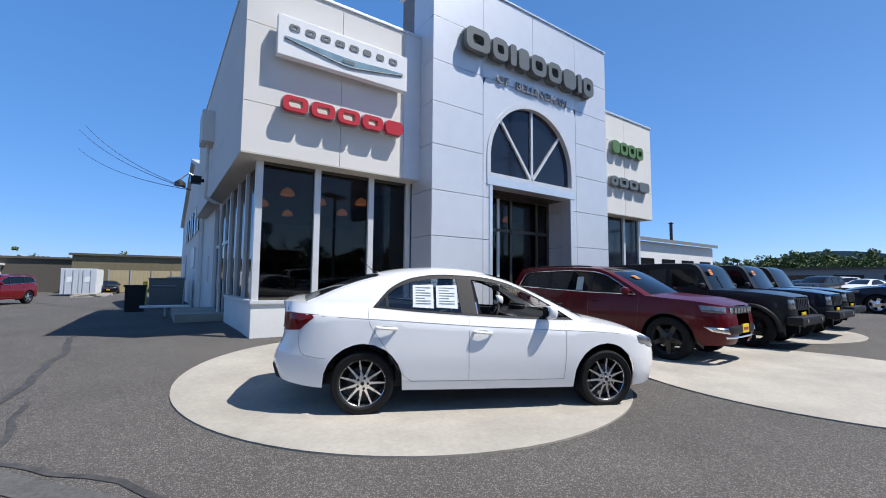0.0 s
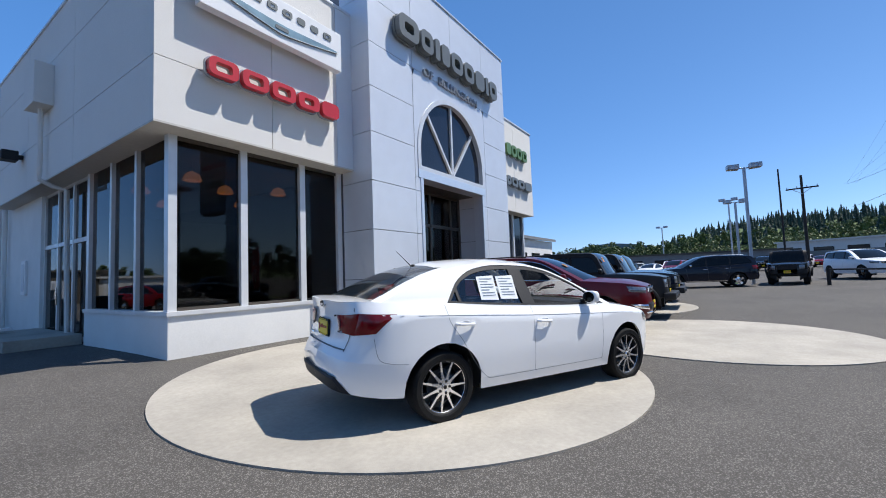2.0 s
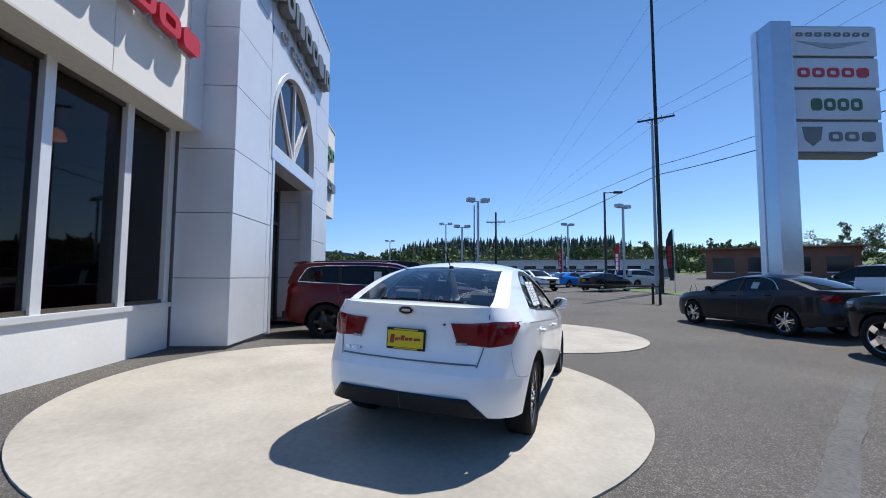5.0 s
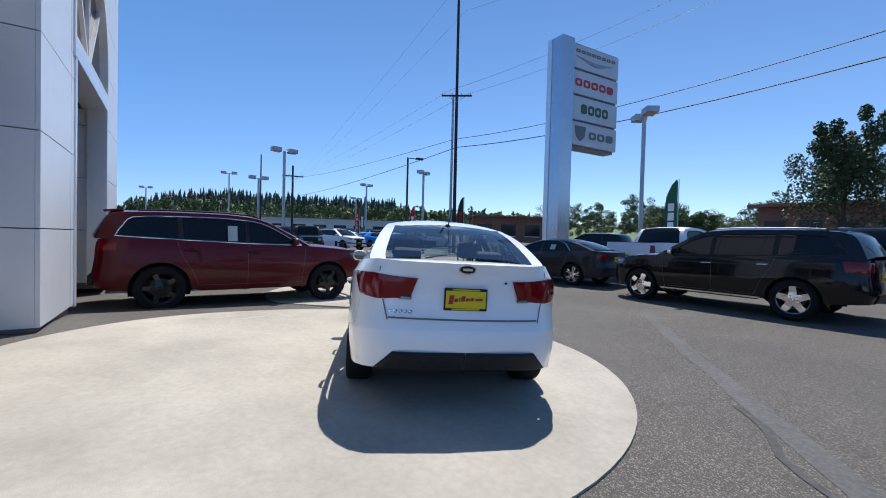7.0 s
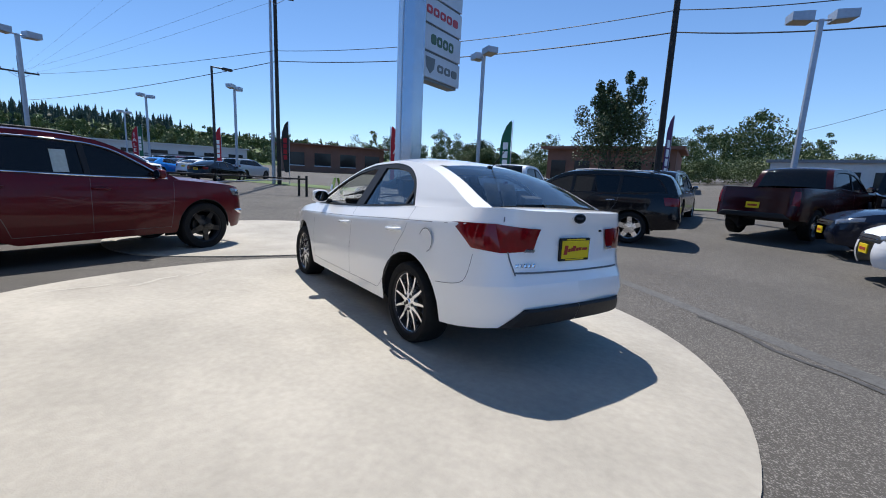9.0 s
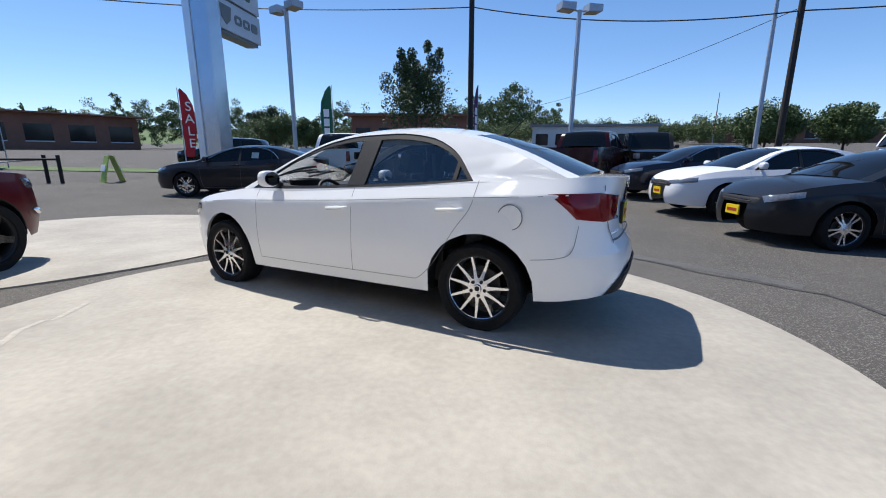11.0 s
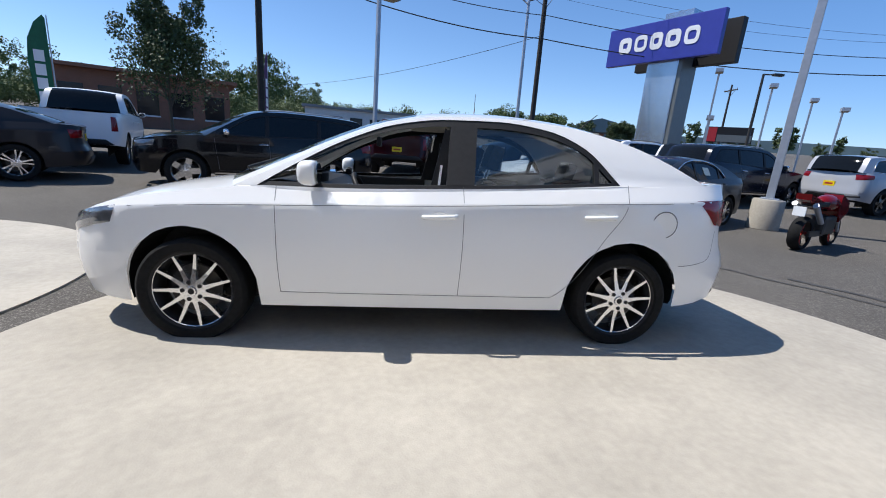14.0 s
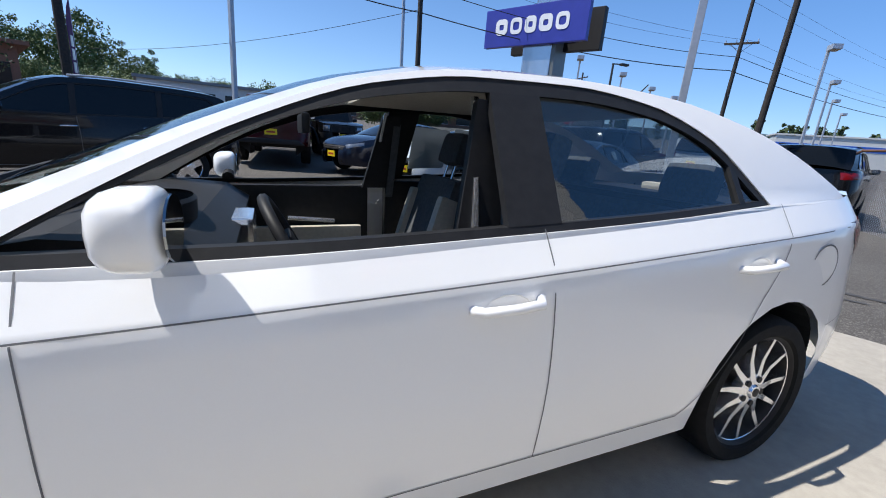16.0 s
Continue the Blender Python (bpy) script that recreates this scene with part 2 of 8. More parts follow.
def leaf_mat(name, col, rand=0.35):
    m = mat(name, col, 0.6, var=0.0, spec=0.3)
    nt = m.node_tree
    b = nt.nodes["Principled BSDF"]
    g = nt.nodes.new("ShaderNodeNewGeometry")
    r = nt.nodes.new("ShaderNodeMapRange")
    r.inputs["To Min"].default_value, r.inputs["To Max"].default_value = 1 - rand, 1 + rand
    nt.links.new(g.outputs["Random Per Island"], r.inputs["Value"])
    sc = nt.nodes.new("ShaderNodeVectorMath")
    sc.operation = "SCALE"
    sc.inputs[0].default_value = col
    nt.links.new(r.outputs[0], sc.inputs["Scale"])
    nt.links.new(sc.outputs[0], b.inputs["Base Color"])
    b.inputs["Subsurface Weight"].default_value = 0.0
    return m


LEAF = leaf_mat("leaves_green", (0.085, 0.125, 0.042), 0.3)
LEAF2 = leaf_mat("leaves_olive", (0.12, 0.155, 0.055), 0.3)
# light green for the hill wood, lifted further to paint in the haze
LEAFHAZE = leaf_mat("leaves_pale_hazed", (0.17, 0.20, 0.08), 0.5)
LEAFDARK = leaf_mat("leaves_dark", (0.06, 0.085, 0.032))
CONIFER = leaf_mat("conifer_needles", (0.035, 0.055, 0.03))
BRICKWALL = mat("brown_brick_wall", (0.24, 0.11, 0.07), 0.85, var=0.12, scale=12, stain=0.15)


# ---- mesh helpers ----
def finish(name, bm, material, parent=None, label="", smooth=None, m=None):
    bmesh.ops.recalc_face_normals(bm, faces=bm.faces)
    me = bpy.data.meshes.new(name)
    bm.to_mesh(me)
    bm.free()
    for one in material if isinstance(material, (list, tuple)) else [material]:
        me.materials.append(one)
    if smooth:
        me.polygons.foreach_set("use_smooth", [True] * len(me.polygons))
        me.set_sharp_from_angle(angle=radians(smooth))
    ob = new(name, me)
    if parent:
        ob.parent = parent
    if m is not None:
        ob.matrix_basis = m
    if label:
        ob["label"] = label
    return ob


def part(name, bm, material, parent, label="", smooth=None, m=None):
    return finish(name, bm, material, parent, label, smooth, m)


def thing(name, m, label, category, group="", kind=""):
    ob = new(name)
    ob.empty_display_size = 0.2
    ob.matrix_basis = m
    return tagged(ob, label, category, group, kind)


def box(x0, y0, z0, x1, y1, z1, bm=None, bevel=0.0):
    own = bmesh.new()
    bmesh.ops.create_cube(own, size=1.0)
    for v in own.verts:
        v.co = Vector((x0 + (v.co.x + 0.5) * (x1 - x0), y0 + (v.co.y + 0.5) * (y1 - y0), z0 + (v.co.z + 0.5) * (z1 - z0)))
    if bevel:
        bmesh.ops.bevel(own, geom=own.edges[:], offset=bevel, segments=2, affect="EDGES", profile=0.7)
    return merge(bm, own)


def merge(bm, own, m=None):
    if m is not None:
        own.transform(m)
    if bm is None:
        return own
    me = bpy.data.meshes.new("scratch")
    own.to_mesh(me)
    own.free()
    bm.from_mesh(me)
    bpy.data.meshes.remove(me)
    return bm


def rod(a, b, r0, r1=None, seg=12, bm=None, caps=True):
    """A round bar from a to b."""
    a, b = Vector(a), Vector(b)
    own = bmesh.new()
    bmesh.ops.create_cone(own, cap_ends=caps, segments=seg, radius1=r0, radius2=r0 if r1 is None else r1, depth=(b - a).length)
    q = (b - a).to_track_quat("Z", "Y").to_matrix().to_4x4()
    return merge(bm, own, Matrix.Translation((a + b) / 2) @ q)


def lathe(profile, seg=32, axis="y", bm=None):
    """Turns a closed or open profile of (radius, along) round an axis."""
    own = bmesh.new()
    rings = []
    for r, h in profile:
        ring = []
        for i in range(seg):
            a = 2 * math.pi * i / seg
            p = (r * math.cos(a), h, r * math.sin(a)) if axis == "y" else (r * math.cos(a), r * math.sin(a), h)
            ring.append(own.verts.new(p))
        rings.append(ring)
    for p, q in zip(rings, rings[1:]):
        for i in range(seg):
            own.faces.new((p[i], p[(i + 1) % seg], q[(i + 1) % seg], q[i]))
    return merge(bm, own)


def plate(pts, depth, bm=None):
    """A prism: a flat outline (3D points) pushed out by the vector depth."""
    own = bmesh.new()
    a = [own.verts.new(p) for p in pts]
    b = [own.verts.new(Vector(p) + Vector(depth)) for p in pts]
    own.faces.new(a)
    own.faces.new(b[::-1])
    for i in range(len(a)):
        j = (i + 1) % len(a)
        own.faces.new((a[i], b[i], b[j], a[j]))
    return merge(bm, own)


def ring_plate(outer, inner, depth, bm=None):
    """A flat ring between two loops of as many points, with thickness."""
    own = bmesh.new()
    d = Vector(depth)
    o0, i0 = [own.verts.new(p) for p in outer], [own.verts.new(p) for p in inner]
    o1, i1 = [own.verts.new(Vector(p) + d) for p in outer], [own.verts.new(Vector(p) + d) for p in inner]
    n = len(outer)
    for k in range(n):
        j = (k + 1) % n
        for q in ((o0[k], o0[j], i0[j], i0[k]), (o1[k], i1[k], i1[j], o1[j]), (o0[k], o1[k], o1[j], o0[j]), (i0[k], i0[j], i1[j], i1[k])):
            own.faces.new(q)
    return merge(bm, own)


def tube(pts, r, seg=6, bm=None):
    """A thin round line along points."""
    own = bmesh.new()
    pts = [Vector(p) for p in pts]
    rings = []
    for k, p in enumerate(pts):
        d = (pts[min(k + 1, len(pts) - 1)] - pts[max(k - 1, 0)]).normalized()
        u = d.cross(Vector((0, 0, 1)))
        u = u.normalized() if u.length > 1e-3 else Vector((1, 0, 0))
        v = d.cross(u)
        rings.append([own.verts.new(p + r * (math.cos(2 * math.pi * i / seg) * u + math.sin(2 * math.pi * i / seg) * v)) for i in range(seg)])
    for p, q in zip(rings, rings[1:]):
        for i in range(seg):
            own.faces.new((p[i], p[(i + 1) % seg], q[(i + 1) % seg], q[i]))
    own.faces.new(rings[0][::-1])
    own.faces.new(rings[-1])
    return merge(bm, own)


def curve(*tab):
    """A smooth function through (x, value) pairs."""
    xs, ys = np.array([p[0] for p in tab], float), np.array([p[1] for p in tab], float)
    d = np.diff(ys) / np.diff(xs)
    t = np.r_[d[0], [0 if a * b <= 0 else 2 * a * b / (a + b) for a, b in zip(d, d[1:])], d[-1]]

    def f(x):
        x = min(max(x, xs[0]), xs[-1])
        k = min(max(int(np.searchsorted(xs, x)) - 1, 0), len(xs) - 2)
        h = xs[k + 1] - xs[k]
        u = (x - xs[k]) / h
        return float((2 * u**3 - 3 * u * u + 1) * ys[k] + (u**3 - 2 * u * u + u) * h * t[k] + (3 * u * u - 2 * u**3) * ys[k + 1] + (u**3 - u * u) * h * t[k + 1])

    return f


def resample(pts, n):
    """n points at even steps along a smooth open line of 2D points."""
    p = np.array(pts, float)
    s = np.r_[0, np.cumsum(np.hypot(*np.diff(p, axis=0).T))]
    fx, fz = curve(*zip(s, p[:, 0])), curve(*zip(s, p[:, 1]))
    return [(fx(u), fz(u)) for u in np.linspace(0, s[-1], n)]


def clip2(poly, a, b, c):
    """The part of a 2D outline where a x + b z >= c."""
    out = []
    for p, q in zip(poly, poly[1:] + poly[:1]):
        fp, fq = a * p[0] + b * p[1] - c, a * q[0] + b * q[1] - c
        if fp >= 0:
            out.append(p)
        if fp * fq < 0:
            u = fp / (fp - fq)
            out.append((p[0] + u * (q[0] - p[0]), p[1] + u * (q[1] - p[1])))
    return out


def rounded(w, h, r, n=5):
    """A rounded rectangle's outline round 0, 0."""
    out = []
    for cx, cz, a0 in ((w / 2 - r, h / 2 - r, 0), (-w / 2 + r, h / 2 - r, 90), (-w / 2 + r, -h / 2 + r, 180), (w / 2 - r, -h / 2 + r, 270)):
        for k in range(n):
            a = radians(a0 + 90 * k / (n - 1))
            out.append((cx + r * math.cos(a), cz + r * math.sin(a)))
    return out


def text_mesh(words, size, depth):
    cu = bpy.data.curves.new("words", "FONT")
    cu.body, cu.size, cu.extrude, cu.align_x, cu.align_y = words, size, depth, "CENTER", "CENTER"
    cu.resolution_u = 3
    ob = new("words", cu)
    me = bpy.data.meshes.new_from_object(ob.evaluated_get(bpy.context.evaluated_depsgraph_get()))
    bpy.data.objects.remove(ob)
    bpy.data.curves.remove(cu)
    bm = bmesh.new()
    bm.from_mesh(me)
    bpy.data.meshes.remove(me)
    return bm


def sstep(u):
    u = min(max(u, 0.0), 1.0)
    return u * u * (3 - 2 * u)


SLOPE = curve((-6, -0.065), (-3, -0.07), (0, -0.05), (2.6, 0.005), (5.4, 0.087), (8.5, 0.19), (10, 0.22), (16, 0.22), (24, 0.10))
GRADE = curve((-200, 0.005), (-185, 0.0176), (-169, 0.031), (-156, 0.037), (-108, 0.040), (-90, 0.030), (-82, 0.0255), (-64, 0.020), (-45, 0.0135), (-24, 0.0150), (-12, 0.0125), (5, 0.0093), (20, 0.004), (60, -0.003), (95, -0.007), (160, 0.0))


def gz(x, y):
    """The lot's height: it rises to the showroom, and the land beyond the lot climbs gently to the south and west."""
    w = 1 - 0.75 * sstep((x - 5.8) / 2.6) - sstep((-x - 1.0) / 4.0)
    z = -0.07 + (SLOPE(y) + 0.07) * max(w, 0)
    r = min(math.hypot(x - 3, y - 4), 700)
    az = math.degrees(math.atan2(y - 4, x - 3))
    return z + GRADE(az if az < 160 else az - 360) * max(0, r - 7)


# ---- ground ----
def ground():
    a = np.r_[-3000, -900, -400, -200, np.arange(-120, -34, 8.0), np.arange(-34, 46, 1.0), np.arange(46, 130, 8.0), 200, 400, 900, 3000]
    xs, ys = a, a
    verts = [(x, y, gz(x, y)) for y in ys for x in xs]
    n = len(xs)
    faces = [(j * n + i, j * n + i + 1, (j + 1) * n + i + 1, (j + 1) * n + i) for j in range(len(ys) - 1) for i in range(n - 1)]
    me = bpy.data.meshes.new("ground")
    me.from_pydata(verts, [], faces)
    me.materials.append(ASPHALT)
    me.polygons.foreach_set("use_smooth", [True] * len(me.polygons))
    return tagged(new("ground", me), "weathered grey asphalt car lot with exposed aggregate", "ground", kind="structure")


def disc(cx, cy, r, label):
    """A round concrete slab let into the asphalt."""
    bm = bmesh.new()
    seg, rings = 96, 14
    grid = [[bm.verts.new((cx + r * k / rings * math.cos(2 * math.pi * i / seg), cy + r * k / rings * math.sin(2 * math.pi * i / seg), 0)) for i in range(seg)] for k in range(1, rings + 1)]
    mid = bm.verts.new((cx, cy, 0))
    for i in range(seg):
        bm.faces.new((mid, grid[0][i], grid[0][(i + 1) % seg]))
        for p, q in zip(grid, grid[1:]):
            bm.faces.new((p[i], q[i], q[(i + 1) % seg], p[(i + 1) % seg]))
    low = [bm.verts.new(v.co) for v in grid[-1]]
    for v in bm.verts:
        v.co.z = gz(v.co.x, v.co.y) + 0.016
    for i, v in enumerate(low):
        j = (i + 1) % seg
        v.co.z -= 0.08
    for i in range(seg):
        j = (i + 1) % seg
        bm.faces.new((grid[-1][i], low[i], low[j], grid[-1][j]))
    return tagged(finish("pavement", bm, CONCRETE, smooth=40), label, "pavement", "round display pads", "structure")


def strip(pts, w, material, name, label, lift=0.006, rag=0.0):
    """A flat line laid on the ground along points."""
    bm = bmesh.new()
    fine = []
    for (xa, ya), (xb, yb) in zip(pts, pts[1:]):
        n = max(2, int(math.hypot(xb - xa, yb - ya) / 0.25))
        fine += [(xa + (xb - xa) * k / n, ya + (yb - ya) * k / n) for k in range(n)]
    fine.append(pts[-1])
    last = None
    for k, (x, y) in enumerate(fine):
        q = fine[min(k + 1, len(fine) - 1)]
        p = fine[max(k - 1, 0)]
        d = Vector((q[0] - p[0], q[1] - p[1])).normalized()
        nx, ny = -d.y, d.x
        wob = rag * (noise.noise((x * 1.7, y * 1.7, 3)))
        a = w / 2 * (1 + 0.5 * rag * noise.noise((x * 5, y * 5, 0)))
        row = [bm.verts.new((x + nx * (s * a + wob), y + ny * (s * a + wob), gz(x, y) + lift)) for s in (-1, 1)]
        if last:
            bm.faces.new((last[0], row[0], row[1], last[1]))
        last = row
    return tagged(finish(name, bm, material), label, "pavement", kind="structure")


ground()
disc(3.388, 5.544, 2.944, "round pale concrete display pad under the white sedan")
disc(8.48, 2.45, 2.73, "round pale concrete pad before the row of off-roaders")
disc(14.32, 5.74, 3.0, "round pale concrete pad under dark off-roaders")
strip([(-0.94, 11.16), (-0.89, 8.57), (-0.87, 6.84), (-0.9, 5.98), (-0.95, 5.1)], 0.085, SEALANT, "crack_sealant", "dark tar line sealing a crack in the asphalt", rag=0.15)
strip([(-0.66, 6.0), (-0.7, 5.46), (-0.67, 4.93), (-0.6, 4.42), (-0.38, 4.21), (-0.05, 3.84), (0.28, 3.46), (0.48, 3.24), (0.7, 2.98)], 0.055, SEALANT, "crack_sealant", "dark tar line sealing a crack in the asphalt", rag=0.15)
strip([(-0.59, 4.19), (-0.04, 3.54), (0.53, 2.89), (1.02, 2.33), (1.8, 1.43), (4.16, -1.44)], 0.20, PALE_ASPHALT, "trench_patch", "pale worn strip along a patched trench", lift=0.005, rag=0.04)
for pts in (((5.60, 6.78), (5.72, 6.48), (5.76, 6.23)), ((5.48, 6.13), (5.51, 5.89), (5.67, 5.58)), ((5.57, 5.53), (5.64, 5.43), (5.73, 5.23))):
    strip(list(pts), 0.05, SCUFF, "tyre_scuff", "pale curved scuff on the concrete pad", lift=0.0185, rag=0.4)


# ---- the dealership building ----
FY, TY, WX = 8.60, 8.05, 1.44        # front of the upper boxes, front of the tower, upper side wall
Z0, Z1, ZT = 3.75, 7.33, 8.91        # underside and top of the boxes, top of the tower
TX0, TX1 = 5.34, 12.05


def structure(name, bm, material, label, category, smooth=None):
    return tagged(finish(name, bm, material, smooth=smooth), label, category, kind="structure")


def panels_thing():
    # left upper box: four panels a side stand proud of a dark core, so that the joints are real
    core = box(WX + 0.03, FY + 0.03, Z0 + 0.02, 4.9, 19.0, Z1 - 0.12)
    wall = structure("wall_box_west", core, GROOVE, "pale stucco upper storey over the corner showroom", "wall")
    for x0, x1 in ((WX, 3.345), (3.357, 4.88)):
        for z0, z1 in ((Z0, 4.725), (4.737, 6.30), (6.312, Z1 - 0.06)):
            part("panel", box(x0, FY, z0, x1, FY + 0.04, z1), STUCCO, wall)
    for y0, y1 in ((FY + 0.041, 12.2), (12.212, 15.6), (15.612, 18.9)):
        for z0, z1 in ((Z0, 4.725), (4.737, 6.30), (6.312, Z1 - 0.06)):
            part("panel", box(WX, y0, z0, WX + 0.04, y1, z1), STUCCO, wall)
    part("coping", box(WX - 0.03, FY - 0.03, Z1 - 0.06, 5.32, 19.0, Z1, bevel=0.01), SILVER, wall, "pale metal coping along the parapet")
    part("end_panel", box(4.89, FY - 0.002, Z0, 5.335, FY + 0.4, Z1 - 0.06), SILVER, wall, "narrow silver metal panel beside the tower")
    part("soffit", box(WX, FY, Z0 - 0.03, 5.335, 19.0, Z0), SOFFIT, wall, "pale painted underside of the overhang")
    # right upper box
    core = box(TX1 + 0.01, FY + 0.03, Z0 + 0.02, 15.7, 19.0, Z1 - 0.12)
    wall = structure("wall_box_east", core, GROOVE, "pale stucco upper storey beside the entrance tower", "wall")
    for x0, x1 in ((TX1 + 0.02, 13.95), (13.962, 15.73)):
        for z0, z1 in ((Z0, 4.725), (4.737, 6.30), (6.312, Z1 - 0.06)):
            part("panel", box(x0, FY, z0, x1, FY + 0.04, z1), STUCCO, wall)
    part("panel", box(15.69, FY + 0.041, Z0, 15.73, 19.0, Z1 - 0.06), STUCCO, wall)
    part("coping", box(TX1 + 0.02, FY - 0.03, Z1 - 0.06, 15.76, 19.0, Z1, bevel=0.01), SILVER, wall)
    part("soffit", box(TX1 + 0.02, FY, Z0 - 0.03, 15.73, 19.0, Z0), SOFFIT, wall)
    tagged(finish("ceiling_roof", box(WX + 0.1, FY + 0.1, Z1 - 0.2, 15.6, 18.9, Z1 - 0.13), GROOVE), "flat dark roof behind the parapets", "roof", kind="structure")


def tower():
    ax, ar, az = 8.68, 1.63, 4.52           # the arch: middle, radius of the glass, height of its centre
    ob = structure("wall_tower", box(TX0 + 0.03, TY + 0.05, 0.1, 7.02, 9.6, ZT - 0.1), GROOVE, "tall silver metal-panelled entrance tower with an arched window", "wall")
    part("core", box(10.34, TY + 0.05, 0.1, TX1 - 0.03, 9.6, ZT - 0.1), GROOVE, ob)
    part("core", box(7.02, TY + 0.35, 6.35, 10.34, 9.6, ZT - 0.1), GROOVE, ob)
    rows = (0.225, 1.315, 2.38, 3.443, 4.523, 5.541, 6.55, 7.62, ZT - 0.05)
    g = 0.007
    for z0, z1 in zip(rows, rows[1:]):
        for x0, x1 in ((TX0, 6.86), (10.5, TX1)):
            part("panel", box(x0 + (g if x0 > 6 else 0), TY, z0 + g, x1 - (g if x1 < 9 else 0), TY + 0.045, z1 - g, bevel=0.004), SILVER, ob)
        part("panel", box(TX0, TY + 0.046, z0 + g, TX0 + 0.04, 8.95, z1 - g), SILVER, ob)
        part("panel", box(TX1 - 0.04, TY + 0.046, z0 + g, TX1, 9.6, z1 - g), SILVER, ob)
    for z0, z1 in ((6.55, 7.62), (7.62, ZT - 0.05)):
        for x0, x1 in ((6.86, 8.68), (8.68, 10.5)):
            part("panel", box(x0 + g, TY, z0 + g, x1 - g, TY + 0.045, z1 - g, bevel=0.004), SILVER, ob)
    # the panel pierced by the arch, from the door head up
    n = 40
    zb = 3.80
    half = [(ax + ar * 1.0, zb)] + [(ax + (ar + 0.02) * math.cos(math.pi * k / n), az + (ar + 0.02) * math.sin(math.pi * k / n)) for k in range(n + 1)] + [(ax - ar, zb)]
    outer = []
    for x, z in half:
        dx, dz = x - ax, z - az
        s = min((1.82 - g) / max(abs(dx), 1e-6), (6.55 - g - az) / max(dz, 1e-6) if dz > 0 else 9)
        outer.append((ax + dx * s, az + dz * s) if dz >= 0 else (ax + math.copysign(1.82 - g, dx), z))
    bm = bmesh.new()
    lo = [(bm.verts.new((p[0], TY, p[1])), bm.verts.new((q[0], TY, q[1])), bm.verts.new((p[0], TY + 0.4, p[1]))) for p, q in zip(half, outer)]
    for p, q in zip(lo, lo[1:]):
        bm.faces.new((p[0], p[1], q[1], q[0]))
        bm.faces.new((p[0], q[0], q[2], p[2]))
    part("arch_panel", bm, SILVER, ob, smooth=30)
    for s in (0, 1):
        x0, x1 = ((6.867, 7.13), (10.23, 10.493))[s]
        for z0, z1 in zip(rows[:4], (1.315, 2.38, 3.443, 3.8)):
            part("panel", box(x0, TY, z0 + g, x1, TY + 0.05, z1 - g), SILVER, ob)
    # frame, glass and bars of the arch
    fo = [(ax + (ar + 0.07) * math.cos(math.pi * k / n), az + (ar + 0.07) * math.sin(math.pi * k / n)) for k in range(n + 1)] + [(ax - ar - 0.07, 4.0), (ax + ar + 0.07, 4.0)]
    fi = [(ax + (ar - 0.05) * math.cos(math.pi * k / n), az + (ar - 0.05) * math.sin(math.pi * k / n)) for k in range(n + 1)] + [(ax - ar + 0.05, 4.1), (ax + ar - 0.05, 4.1)]
    win = tagged(new("window_arch"), "half-round dark window with spreading white bars", "window", kind="structure")
    part("window_frame", ring_plate([(x, TY - 0.02, z) for x, z in fo], [(x, TY - 0.02, z) for x, z in fi], (0, 0.16, 0)), MULLION, win)
    part("pane", plate([(x, TY + 0.12, z) for x, z in fi], (0, 0.012, 0)), ARCHGLASS, win)
    for a in (90, 52, 128):
        c, s = math.cos(radians(a)), math.sin(radians(a))
        L = ar * (1.26 if a == 90 else 1.14)
        b0 = Vector((ax, TY + 0.06, 4.1))
        d = Vector((c, 0, s))
        nrm = Vector((-s, 0, c)) * 0.035
        tip = b0 + d * (az + ar - 0.05 - 4.1 if a == 90 else L)
        part("glazing_bar", plate([b0 + nrm, b0 - nrm, tip - nrm, tip + nrm], (0, 0.06, 0)), MULLION, win)
    part("lintel", box(6.98, TY - 0.025, 3.78, 10.38, TY + 0.38, 4.0, bevel=0.01), SILVER_B, ob, "bright silver band over the entrance")
    part("jamb", box(7.06, TY - 0.02, 0.2, 7.16, TY + 0.3, 3.78), SILVER_B, ob)
    part("jamb", box(10.2, TY - 0.02, 0.2, 10.3, TY + 0.3, 3.78), SILVER_B, ob)
    # porch: side walls, ceiling, doors
    DY = 8.95
    for x0, x1 in ((7.02, 7.06), (10.3, 10.34)):
        for z0, z1 in zip(rows[:4], (1.315, 2.38, 3.443, 3.78)):
            part("panel", box(x0, TY + 0.3, z0 + g, x1, DY, z1 - g), SILVER, ob)
    part("porch_ceiling", box(7.02, TY + 0.38, 3.78, 10.34, DY + 0.15, 3.84), BRONZE, ob, "dark bronze porch soffit")
    part("coping", box(TX0 - 0.03, TY - 0.03, ZT - 0.05, TX1 + 0.03, 9.7, ZT, bevel=0.01), SILVER_B, ob)
    door = tagged(new("door_entrance"), "glazed double entrance door in a pale aluminium frame", "door", kind="structure")
    part("door_frame", box(7.06, DY, 3.7, 10.3, DY + 0.1, 3.78), BRONZE, door)
    for x in (7.06, 8.15, 8.64, 9.72, 10.22):
        part("stile", box(x, DY, 0.16, x + 0.08, DY + 0.1, 3.7), MULLION if x == 8.15 else BRONZE, door)
    for z in (0.18, 2.75):
        part("rail", box(7.06, DY, z, 10.3, DY + 0.09, z + 0.09), BRONZE, door)
    part("pane", box(7.1, DY + 0.04, 0.25, 10.26, DY + 0.05, 3.7), SHOPGLASS, door).visible_shadow = False
    for x in (8.1, 8.78):
        part("door_handle", rod((x, DY - 0.06, 0.95), (x, DY - 0.06, 1.35), 0.015), CHROME, door)


